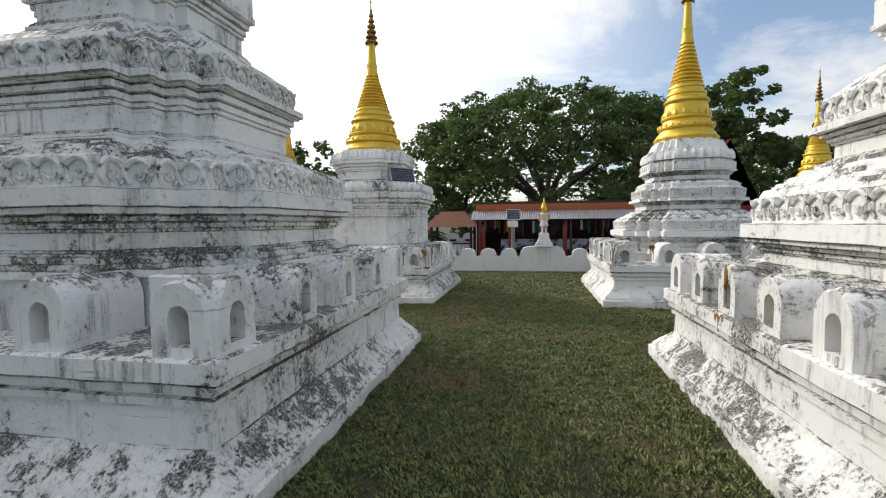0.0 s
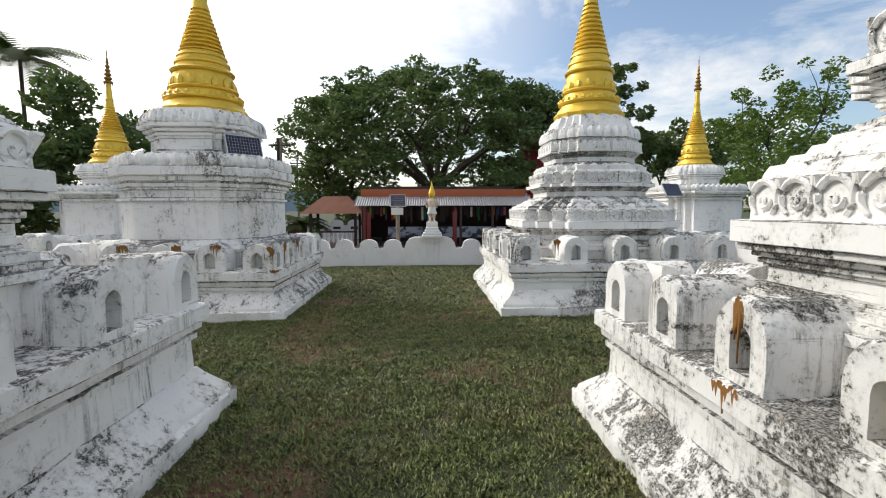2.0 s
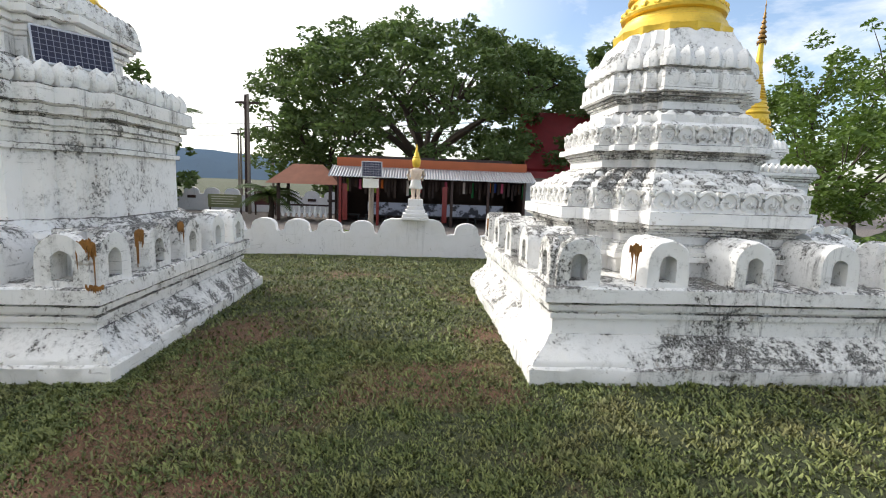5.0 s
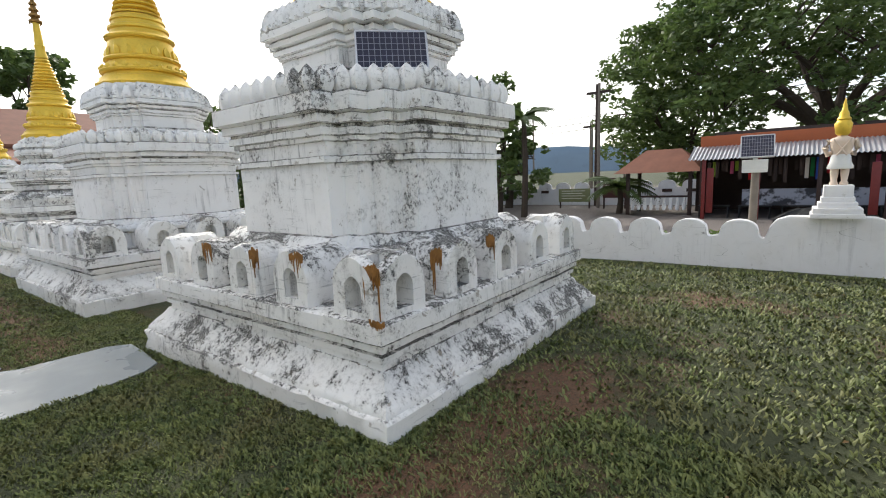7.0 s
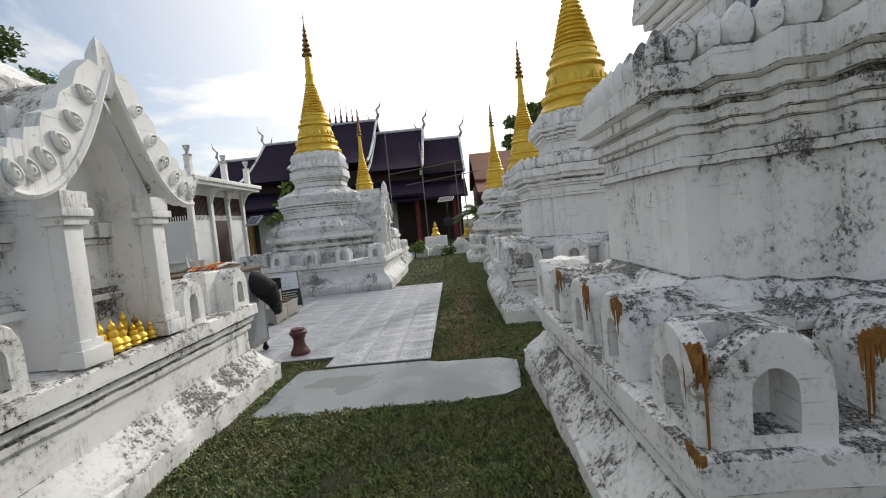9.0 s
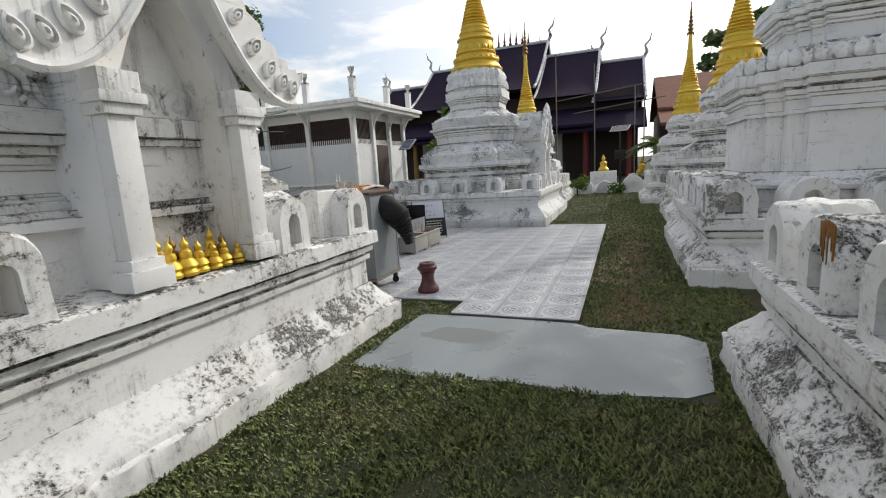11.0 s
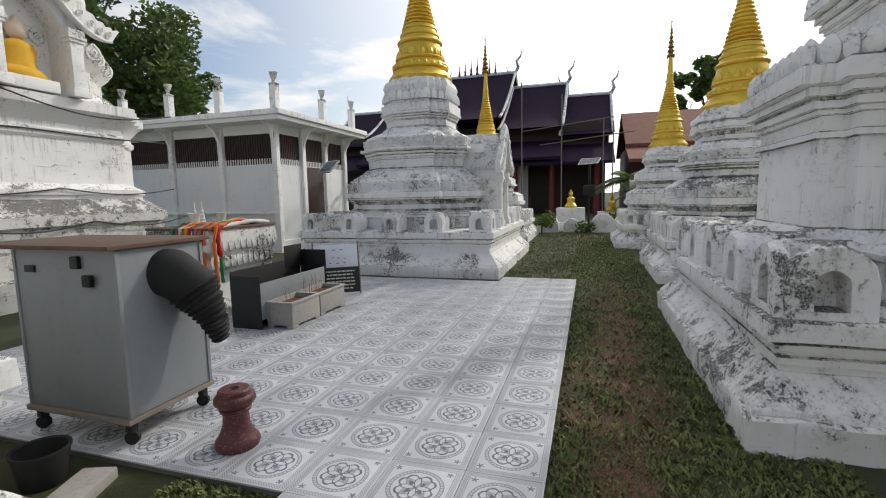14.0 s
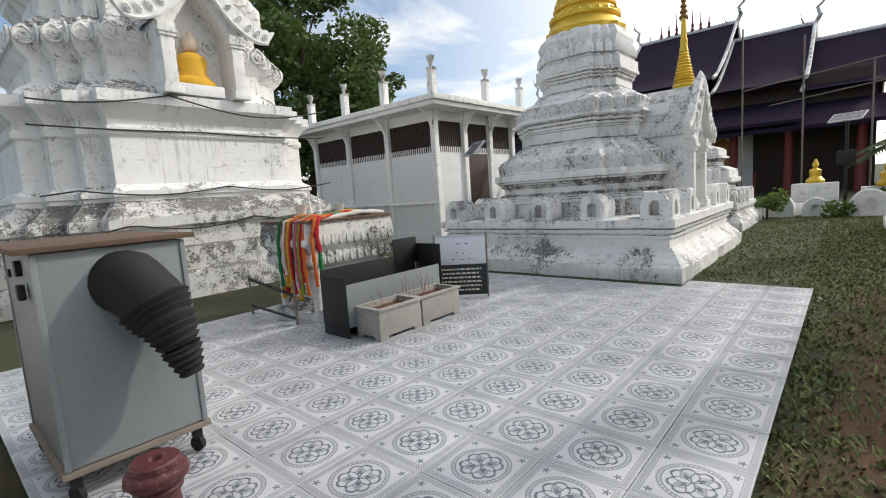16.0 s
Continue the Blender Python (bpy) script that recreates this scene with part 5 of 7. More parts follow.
def altar():
    c = thing("stone_altar", pose(-8.70, 3.12, -0.018), "carved stone altar table with soot stains, hung with ribbons", "altar")
    part("foot", loft(bmesh.new(), SQUARE, [(0.40, 0), (0.40, 0.08), (0.36, 0.10), (0.30, 0.16), (0.28, 0.20)], 0.08, 0.006, 1.35), M_GREY, c)
    part("waist", loft(bmesh.new(), SQUARE, [(0.28, 0.18), (0.28, 0.46), (0.31, 0.50), (0.36, 0.56)], 0.08, 0.006, 1.35), M_BODY, c)
    part("lotus_table", loft(bmesh.new(), SQUARE, [(0.36, 0.55), (0.43, 0.60), (0.44, 0.68), (0.42, 0.72), (0.46, 0.80), (0.47, 0.92), (0.46, 1.0), (0.45, 1.06)], 0.07, 0.008, 1.30), M_GREY, c, "carved lotus table top")
    part("top_slab", boxed(-0.60, 0.60, -0.46, 0.48, 1.055, 1.085, 0.008), M_WOOD, c, "dark stained top")
    me = finish(bud_mesh(0.10, 0.15, 0.03), "lotus_petal", M_GREY)
    for z, a in ((0.60, 0.44), (0.80, 0.47)):
        for x, y, turn, _ in round_row(SQUARE, a, 1.30, 0.105):
            part("lotus_petal", me, None, c, at=pose(x, y, z, -6, 0, turn))
    for x, y in ((0.46, -0.30), (-0.46, 0.42), (0.50, 0.42)):
        part("leg", lathe(bmesh.new(), [(0.07, 0), (0.075, 0.05), (0.05, 0.10), (0.055, 0.3), (0.045, 0.52), (0.06, 0.56)], 12), M_GREY, c, at=pose(x, y, 0))


altar()


def ribbon(pts, r, col, name, label):
    bm = bmesh.new()
    fine = []
    for a, b in zip(pts, pts[1:]):
        for k in range(4):
            fine.append(Vector(a).lerp(Vector(b), k / 4))
    fine.append(Vector(pts[-1]))
    rnd = random.Random(len(pts) + int(r * 1e4))
    tube(bm, fine, [r * (1 + 0.22 * ((k % 3) - 1) + rnd.uniform(-0.1, 0.1)) for k in range(len(fine))], 8)
    solo(name, bm, col, pose(-8.70, 3.12, -0.018), label, "ribbon", "altar ribbons", angle=60)


CLOTH = {n: paint(n + "_cloth", c, 0.85, 0, 0.2, 20, 0.3) for n, c in (("red", (0.45, 0.012, 0.02)), ("green", (0.015, 0.20, 0.06)), ("yellow", (0.62, 0.33, 0.02)), ("blue", (0.03, 0.08, 0.36)), ("white", (0.66, 0.60, 0.55)), ("orange", (0.60, 0.14, 0.02)), ("lime", (0.24, 0.36, 0.03)), ("pink", (0.55, 0.10, 0.20)))}
falls = [("red", 0.60, 0.02), ("pink", 0.61, 0.06), ("orange", 0.61, 0.11), ("lime", 0.62, 0.15), ("red", 0.62, 0.20), ("yellow", 0.63, 0.17), ("green", 0.60, 0.25), ("pink", 0.62, 0.30), ("lime", 0.61, 0.34), ("white", 0.63, 0.08), ("red", 0.61, 0.38), ("green", 0.62, -0.04), ("orange", 0.60, 0.42)]
for k, (cn, x, y) in enumerate(falls):
    low = 0.30 + 0.07 * ((k * 7) % 4)
    ribbon([(0.15 + 0.03 * k, 0.25 - 0.02 * k, 1.10), (0.42, y + 0.02, 1.13), (x - 0.03, y, 1.07), (x + 0.02, y + 0.01, 0.85), (x + 0.01, y - 0.01, 0.6), (x, y, low)], 0.019, CLOTH[cn], "ribbon", f"{cn} cloth garland hanging over the altar edge")
    if k % 2:
        solo("flower_tassel", lathe(bmesh.new(), [(0.012, 0.0), (0.035, 0.03), (0.02, 0.07), (0.03, 0.10), (0.012, 0.15)], 10), CLOTH["yellow"], pose(-8.70 + x, 3.12 + y, low - 0.16), "yellow flower tassel at the end of a garland", "tassel", "garland tassels")
for k, (cn, pts) in enumerate((("red", [(-0.45, 0.30, 1.10), (-0.1, 0.38, 1.13), (0.2, 0.30, 1.12)]), ("yellow", [(-0.5, 0.1, 1.10), (-0.2, 0.2, 1.14), (0.1, 0.15, 1.11)]), ("blue", [(-0.55, 0.36, 1.10), (-0.3, 0.42, 1.12), (-0.05, 0.36, 1.11)]),
                             ("white", [(-0.5, 0.44, 1.10), (-0.15, 0.44, 1.13), (0.15, 0.42, 1.10), (0.42, 0.46, 1.09)]), ("green", [(0.0, 0.40, 1.10), (0.25, 0.40, 1.13), (0.45, 0.40, 1.10)]))):
    ribbon(pts, 0.026, CLOTH[cn], "ribbon", f"{cn} cloth garland lying on the altar top")
# the near corner's long red, white and green strands
ribbon([(0.2, 0.40, 1.12), (0.46, 0.50, 1.10), (0.52, 0.53, 0.95), (0.50, 0.54, 0.75)], 0.026, CLOTH["red"], "ribbon", "red cloth garland hanging over the altar corner")
ribbon([(0.50, 0.54, 0.75), (0.50, 0.545, 0.45)], 0.022, CLOTH["green"], "ribbon", "green cloth garland hanging over the altar corner")
ribbon([(0.30, 0.46, 1.12), (0.50, 0.50, 1.10), (0.57, 0.52, 0.9), (0.57, 0.53, 0.62), (0.56, 0.53, 0.40)], 0.02, CLOTH["orange"], "ribbon", "orange cloth garland hanging over the altar corner")

for x, y, s in ((-8.32, 3.20, 1.0), (-9.02, 2.95, 0.9)):
    vase = lathe(bmesh.new(), [(0.055, 0), (0.06, 0.01), (0.045, 0.03), (0.055, 0.09), (0.072, 0.14), (0.085, 0.165), (0.078, 0.165), (0.06, 0.12)], 20)
    solo("vase", vase, M_WHITEGLAZE, pose(x, y, 1.067) @ Matrix.Diagonal((s, s, s, 1)), "white glazed vase standing on the altar", "vase", "altar vases")
for x, y in ((-8.62, 2.9), (-8.78, 2.86)):
    cone = lathe(bmesh.new(), [(0.05, 0), (0.05, 0.03), (0.036, 0.035), (0.04, 0.06), (0.028, 0.065), (0.032, 0.10), (0.02, 0.105), (0.024, 0.14), (0.012, 0.15), (0.004, 0.24)], 14)
    solo("chedi_ornament", cone, M_WHITEGLAZE, pose(x, y, 1.067) @ Matrix.Diagonal((1, 1, 1.3, 1)), "small white ringed cone ornament on the altar", "ornament", "altar cones")


def trough():
    c = thing("incense_trough", pose(-8.62, 4.18, -0.018), "black soot-stained iron candle trough before the altar", "trough")
    part("front_panel", boxed(-0.62, 0.66, 0.17, 0.185, 0.10, 0.50, 0.003), M_STEEL, c, "scorched steel front panel")
    part("back_panel", boxed(-0.62, 0.66, -0.20, -0.185, 0.0, 0.62, 0.003), M_BLACK, c)
    part("end_panel", boxed(0.65, 0.665, -0.20, 0.185, 0.0, 0.58, 0.003), M_BLACK, c)
    part("end_panel", boxed(-0.665, -0.65, -0.20, 0.185, 0.0, 0.72, 0.003), M_BLACK, c)
    part("side_shield", boxed(-0.66, -0.30, -0.195, -0.18, 0.5, 0.80, 0.003), M_BLACK, c)
    part("bed", boxed(-0.62, 0.65, -0.185, 0.17, 0.36, 0.40, 0.003), M_SOIL, c, "bed of wax and ash")
    part("skirt", boxed(-0.62, 0.655, 0.05, 0.06, 0.0, 0.35, 0.003), M_BLACK, c)
    for k in range(12):
        part("candle_rail", boxed(-0.58 + k * 0.1, -0.57 + k * 0.1, -0.18, 0.17, 0.42, 0.425, 0.001), M_BLACK, c)


trough()


def planter(x0, x1, y0, y1, label):
    c = thing("planter", pose((x0 + x1) / 2, (y0 + y1) / 2, -0.018), label, "planter", "incense planters")
    w, d, h = (x1 - x0) / 2, (y1 - y0) / 2, 0.27
    for sx in (-1, 1):
        for sy in (-1, 1):
            part("foot", boxed(sx * w - sx * 0.05 - 0.05, sx * w - sx * 0.05 + 0.05, sy * d - sy * 0.04 - 0.04, sy * d - sy * 0.04 + 0.04, 0, 0.035, 0.006), M_CONCRETE, c)
    part("side", boxed(-w, w, d - 0.035, d, 0.03, h, 0.008), M_CONCRETE, c)
    part("side", boxed(-w, w, -d, -d + 0.035, 0.03, h, 0.008), M_CONCRETE, c)
    part("side", boxed(-w, -w + 0.035, -d + 0.036, d - 0.036, 0.03, h, 0.008), M_CONCRETE, c)
    part("side", boxed(w - 0.035, w, -d + 0.036, d - 0.036, 0.03, h, 0.008), M_CONCRETE, c)
    for a, b, e, f in ((-w - 0.012, w + 0.012, d - 0.03, d + 0.012), (-w - 0.012, w + 0.012, -d - 0.012, -d + 0.03), (-w - 0.012, -w + 0.03, -d + 0.031, d - 0.031), (w - 0.03, w + 0.012, -d + 0.031, d - 0.031)):
        part("rim", boxed(a, b, e, f, h - 0.005, h + 0.022, 0.006), M_CONCRETE, c)
    soil = boxed(-w + 0.034, w - 0.034, -d + 0.034, d - 0.034, 0.05, h - 0.03, 0.0)
    part("soil", soil, M_SOIL, c, "red-brown sand and incense ash")


planter(-8.58, -8.05, 4.36, 4.69, "pale stained concrete planter full of incense ash")
planter(-9.17, -8.60, 4.36, 4.69, "pale mossy concrete planter full of incense ash")
for k in range(14):
    rnd = random.Random(k)
    x = rnd.uniform(-9.1, -8.1)
    lean = rnd.uniform(-0.07, 0.07)
    st = tube(bmesh.new(), [(0, 0, 0), (lean, rnd.uniform(-0.03, 0.03), rnd.uniform(0.16, 0.26))], 0.0022, 5)
    solo("incense_stick", st, M_STICK, pose(x, rnd.uniform(4.45, 4.62), 0.215), "thin burnt incense stick stuck in the ash", "incense", "incense sticks")


def sign_board():
    c = thing("notice_board", pose(-9.74, 4.26, -0.018, -14, 0, 124), "white board above a black lettered notice leaning on an easel", "sign")
    part("white_panel", boxed(-0.31, 0.31, -0.012, 0.006, 0.36, 0.74, 0.004), M_BOARD, c, "whiteboard")
    part("black_panel", boxed(-0.32, 0.32, -0.030, -0.014, 0.03, 0.40, 0.004), M_NOTICE, c, "black notice with pale lettering")
    for x0, x1, z0, z1 in ((-0.335, -0.312, 0, 0.78), (0.312, 0.335, 0, 0.78)):
        part("frame_post", boxed(x0, x1, -0.012, 0.012, z0, z1, 0.003), M_POST, c)
    part("frame_rail", boxed(-0.312, 0.312, -0.010, 0.010, 0.742, 0.765, 0.003), M_ALU, c)
    rnd = random.Random(4)
    for k, z in enumerate((0.34, 0.29, 0.24, 0.19, 0.14, 0.09)):
        w = 0.22 if k in (1, 5) else 0.25
        x = -w
        while x < w:
            d = rnd.uniform(0.02, 0.06)
            part("lettering", boxed(x, min(w, x + d), -0.0335, -0.030, z - 0.010, z + 0.010, 0), M_LETTER, c)
            x += d + 0.012
    for x, z, d in ((-0.05, 0.66, 0.05), (0.06, 0.66, 0.04), (-0.05, 0.55, 0.02), (0.02, 0.54, 0.03), (0.12, 0.53, 0.02), (-0.1, 0.47, 0.03), (0.0, 0.465, 0.04), (0.1, 0.47, 0.03)):
        part("ink_mark", boxed(x, x + d, -0.0145, -0.0118, z - 0.008, z + 0.004, 0), M_BLUEINK, c)


sign_board()

# low iron railing beside the altar
rail = thing("candle_rail", pose(-8.0, 3.0, -0.018), "rusty low iron rail with candle spikes", "railing")
for y in (-0.55, 0.42):
    part("post", tube(bmesh.new(), [(0, y, 0), (0, y, 0.46)], 0.014, 8), M_POST, rail)
part("bar", tube(bmesh.new(), [(0, -0.55, 0.42), (0, 0.42, 0.30)], 0.014, 8), M_BLACK, rail)
part("bar", tube(bmesh.new(), [(0, -0.55, 0.10), (0, 0.42, 0.06)], 0.016, 8), M_BLACK, rail)
for k in range(16):
    part("spike", tube(bmesh.new(), [(0, -0.52 + k * 0.06, 0.41 - k * 0.0075), (0, -0.52 + k * 0.06, 0.45 - k * 0.0075)], 0.008, 5), M_BLACK, rail)

bk = lathe(bmesh.new(), [(0.09, 0), (0.10, 0.01), (0.125, 0.20), (0.132, 0.20), (0.132, 0.215), (0.118, 0.21), (0.095, 0.02)], 24, cap=False)
solo("bucket", bk, M_PLASTIC, pose(-5.42, 5.02, -0.085), "black plastic bucket on the grass beside the cabinet", "bucket")
solo("concrete_block", boxed(-0.19, 0.19, -0.09, 0.09, 0, 0.07, 0.012), M_CONCRETE, pose(-5.36, 5.33, -0.075, 0, 0, 20), "mossy concrete block lying in the grass", "block")

# gold figures in the porch
rnd = random.Random(8)
fig = lathe(bmesh.new(), [(0.045, 0), (0.05, 0.015), (0.038, 0.03), (0.05, 0.045), (0.042, 0.065), (0.026, 0.08), (0.030, 0.10), (0.024, 0.115), (0.011, 0.12), (0.020, 0.135), (0.018, 0.15), (0.006, 0.162), (0.002, 0.185)], 12)
fig_old = finish(fig.copy(), "figurine", M_BRONZE)
fig_me = finish(fig, "figurine", M_GOLD)
for k in range(18):
    s = rnd.uniform(0.6, 1.25)
    solo("figurine", fig_old if k % 3 == 1 else fig_me, None, pose(-3.40 + 0.030 * k, 5.61 - 0.065 * (k % 3) + rnd.uniform(-0.015, 0.015), 0.858, 0, 0, rnd.uniform(0, 360)) @ Matrix.Diagonal((s, s, s, 1)), "small tarnished gilt offering figure on the porch floor" if k % 3 == 1 else "small gilded offering figure on the porch floor", "figurine", "porch figurines")
solo("figurine", fig_me, None, pose(1.98, 3.40, 0.86) @ Matrix.Diagonal((0.9, 0.9, 0.7, 1)), "small yellow offering inside an arched shrine", "figurine")

# seated figure in the great chedi's niche
sb = bmesh.new()
for prof, flat, m in (([(0.34, 0), (0.36, 0.05), (0.30, 0.12), (0.24, 0.16)], 0.62, 0), ([(0.24, 0.14), (0.20, 0.25), (0.23, 0.40), (0.20, 0.50), (0.08, 0.55), (0.06, 0.58)], 0.65, 0), ([(0.06, 0.56), (0.11, 0.60), (0.125, 0.68), (0.11, 0.76), (0.06, 0.81), (0.05, 0.85), (0.01, 0.90)], 0.95, 1)):
    old, oldv = set(sb.faces), set(sb.verts)
    lathe(sb, prof, 16)
    for v in set(sb.verts) - oldv:
        v.co.y *= flat
    for f in set(sb.faces) - old:
        f.material_index = m
solo("seated_statue", sb, (M_YELLOW, M_CREAM), pose(-8.80, -0.28, 3.22), "seated figure in yellow cloth inside the niche", "statue", angle=60)
solo("statue_plinth", boxed(-0.36, 0.36, -0.26, 0.30, 0, 0.18, 0.02), M_CLEAN, pose(-8.80, -0.32, 3.045), "white plinth under the seated figure", "plinth")

# cables strung round the great chedi
for k, (z0, y0, sag) in enumerate(((3.00, -0.03, 0.22), (2.50, -0.22, 0.02), (1.62, -0.10, 0.10), (1.10, 0.20, 0.12))):
    pts = []
    for i in range(33):
        f = i / 32
        x = -11.1 + 4.5 * f
        wav = abs(math.sin(f * math.pi * (1.6 + 0.3 * k)))
        pts.append((x, y0 + 0.02 + (0.0 if 0.2 < f < 0.8 else -0.0), z0 - sag * wav))
    solo("cable", tube(bmesh.new(), pts, 0.012, 6), M_CABLE, pose(0, 0, 0), "thin dark cable looped along the chedi wall", "cable", "chedi cables")
solo("sapling", tube(bmesh.new(), [(0, 0, 0), (0.02, 0.03, 0.12)], 0.006, 5), M_LEAF2, pose(-9.86, -0.10, 3.03), "small fig sapling rooted in the cornice", "plant")


# ---- west: chapel, hall, garden ----
def chapel():
    c = thing("chapel", pose(-14.55, -0.25, 0) @ Matrix.Diagonal((1, 1, 1.15, 1)), "plain white flat-roofed building with dark slatted vents", "building")
    L, D = 5.2, 3.6
    part("wall", boxed(-D, 0, -L, -0.001, -0.2, 2.02, 0.01), M_PLAIN, c)
    part("wall", boxed(-D, -0.02, -L, -0.02, 2.72, 2.94, 0.01), M_PLAIN, c)
    part("plinth", boxed(-D - 0.04, 0.04, -L - 0.04, 0.04, -0.2, 0.22, 0.012), M_PLAIN, c)
    # solid dark block: the unlit room behind the vents, put in as colour
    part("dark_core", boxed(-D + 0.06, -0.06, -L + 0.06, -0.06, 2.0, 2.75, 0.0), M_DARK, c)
    part("roof_slab", boxed(-D - 0.55, 0.55, -L - 0.55, 0.55, 2.94, 3.04, 0.02), M_PLAIN, c)
    part("roof_edge", boxed(-D - 0.62, 0.62, -L - 0.62, 0.62, 3.04, 3.16, 0.02), M_CLEAN, c)
    posts = [(0.0, y) for y in (0.0, -1.75, -3.5, -5.2)] + [(x, 0.0) for x in (-1.2, -2.4, -3.6)]
    for x, y in posts:
        part("pilaster", boxed(x - 0.08, x + 0.08, y - 0.08, y + 0.08, -0.1, 2.94, 0.01), M_CLEAN, c)
        br = bmesh.new()
        slab_of(br, [(0, 2.45), (0.06, 2.62), (0.20, 2.82), (0.42, 2.92), (0.42, 2.94), (0, 2.94)], 0.08)
        part("bracket", br, M_CLEAN, c, at=pose(x + 0.075, y - 0.04, 0) if x == 0 else pose(x + 0.04, y + 0.075, 0, 0, 0, 90))
    for y0, y1 in ((-1.67, -0.08), (-3.42, -1.83), (-5.12, -3.58)):
        n = 20
        for k in range(n):
            y = y0 + (y1 - y0) * (k + 0.5) / n
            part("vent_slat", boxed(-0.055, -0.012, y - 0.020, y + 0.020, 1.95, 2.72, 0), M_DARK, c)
            part("picket", boxed(-0.010, 0.008, y - 0.014, y + 0.014, 2.0, 2.15, 0), M_CLEAN, c)
    for x0, x1 in ((-1.1, -0.12), (-2.3, -1.3), (-3.5, -2.5)):
        for k in range(12):
            x = x0 + (x1 - x0) * (k + 0.5) / 12
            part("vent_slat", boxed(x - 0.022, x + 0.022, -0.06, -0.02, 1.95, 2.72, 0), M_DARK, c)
            part("picket", boxed(x - 0.014, x + 0.014, -0.010, 0.008, 2.0, 2.15, 0), M_CLEAN, c)
    part("door", boxed(-2.25, -1.35, -0.02, 0.02, 0.22, 2.0, 0.01), M_DARK, c, "dark brown door")
    part("sill_band", boxed(-0.02, 0.09, -L, 0.09, 0.86, 0.92, 0.008), M_CLEAN, c)
    for x, y in ((0.25, 0.25), (0.25, -1.5), (0.25, -3.2), (0.25, -4.9), (-D - 0.2, 0.25), (-D + 1.6, 0.25)):
        u = part("roof_post", boxed(x - 0.09, x + 0.09, y - 0.09, y + 0.09, 3.16, 3.72, 0.012), M_CLEAN, c)
        cap = lathe(bmesh.new(), [(0.13, 0), (0.13, 0.03), (0.05, 0.05), (0.04, 0.10), (0.07, 0.14), (0.09, 0.20), (0.10, 0.25), (0.11, 0.27)], 14)
        part("urn", cap, M_GREY, u, "grey stone urn", at=pose(x, y, 3.72))
    part("lamp", boxed(0.06, 0.12, -0.04, 0.04, 2.60, 2.72, 0.006), M_BLACK, c)


chapel()


def hall():
    c = thing("assembly_hall", pose(-46, 0, 0), "great dark-roofed temple hall with tiered gables", "building")

    def roof(y0, y1, ridge, eave, xr, name="roof"):
        for lean in (1, -1):
            bm = bmesh.new()
            n = 8
            prof = [(lean * (xr * f), ridge - (ridge - eave) * (1 - (1 - f) ** 1.25)) for f in np.linspace(0, 1, n)]
            a = [bm.verts.new((x, y0, z)) for x, z in prof]
            b = [bm.verts.new((x, y1, z)) for x, z in prof]
            a2 = [bm.verts.new((x, y0, z - 0.18)) for x, z in prof]
            b2 = [bm.verts.new((x, y1, z - 0.18)) for x, z in prof]
            for i in range(n - 1):
                bm.faces.new((a[i], a[i + 1], b[i + 1], b[i]))
                bm.faces.new((a2[i], b2[i], b2[i + 1], a2[i + 1]))
                bm.faces.new((a[i], a2[i], a2[i + 1], a[i + 1]))
                bm.faces.new((b[i], b[i + 1], b2[i + 1], b2[i]))
            part(name, bm, M_ROOFBRN, c, angle=20)
            for y in (y0, y1):
                part("barge_board", tube(bmesh.new(), [(x, y, z + 0.05) for x, z in prof], 0.11, 6), M_CLEAN, c, "white barge board")
        part("ridge", tube(bmesh.new(), [(0, y0, ridge + 0.06), (0, y1, ridge + 0.06)], 0.14, 6), M_CLEAN, c)
        for y, s in ((y0, -1), (y1, 1)):
            hook = [(0, y, ridge), (0, y + s * 0.25, ridge + 0.5), (0, y + s * 0.10, ridge + 1.0), (0, y + s * 0.45, ridge + 1.35), (0, y + s * 0.6, ridge + 1.9)]
            part("roof_finial", tube(bmesh.new(), hook, [0.16, 0.14, 0.10, 0.08, 0.03], 6), M_GREY, c)

    roof(5.6, 9.3, 9.5, 5.6, 6.5)
    roof(1.2, 5.8, 10.6, 6.2, 7.0)
    roof(-5.2, 1.4, 11.9, 7.0, 7.6)
    roof(-9.8, -5.0, 10.6, 6.2, 7.0)
    roof(-14.5, -9.6, 9.4, 5.6, 6.5)
    for y0, y1, z in ((-14.5, 9.3, 5.0), (-9.6, 5.8, 5.4)):
        bm = bmesh.new()
        slab_of(bm, [(5.5, z), (9.2, z - 1.5), (9.2, z - 1.7), (5.5, z - 0.3)], y1 - y0)
        part("lower_roof", bm, M_ROOFBRN, c, at=pose(0, y0, 0))
    part("wall", boxed(-5.5, 5.6, -14.0, 8.8, -0.2, 6.6, 0.02), M_DARK, c)
    part("white_wall", boxed(5.6, 5.7, -9.0, 3.2, -0.2, 4.2, 0.02), M_CLEAN, c)
    for y in (-8.5, -5.6, -2.8, 0.0, 2.6, 5.2, 8.2):
        part("column", lathe(bmesh.new(), [(0.26, -0.2), (0.30, 0.1), (0.22, 0.3), (0.21, 3.4), (0.30, 3.7)], 14), M_RED if y > -1 else M_BRONZE, c, at=pose(8.4, y, 0))
    for y in (-4.2, 1.3):
        part("gilded_door", boxed(5.7, 5.78, y - 0.7, y + 0.7, 0.0, 2.6, 0.02), M_BRONZE, c, "gilded door")
        arch = bmesh.new()
        slab_of(arch, [(-0.9, 2.5), (0.9, 2.5), (0.6, 3.2), (0.3, 3.6), (0, 4.2), (-0.3, 3.6), (-0.6, 3.2)], 0.08)
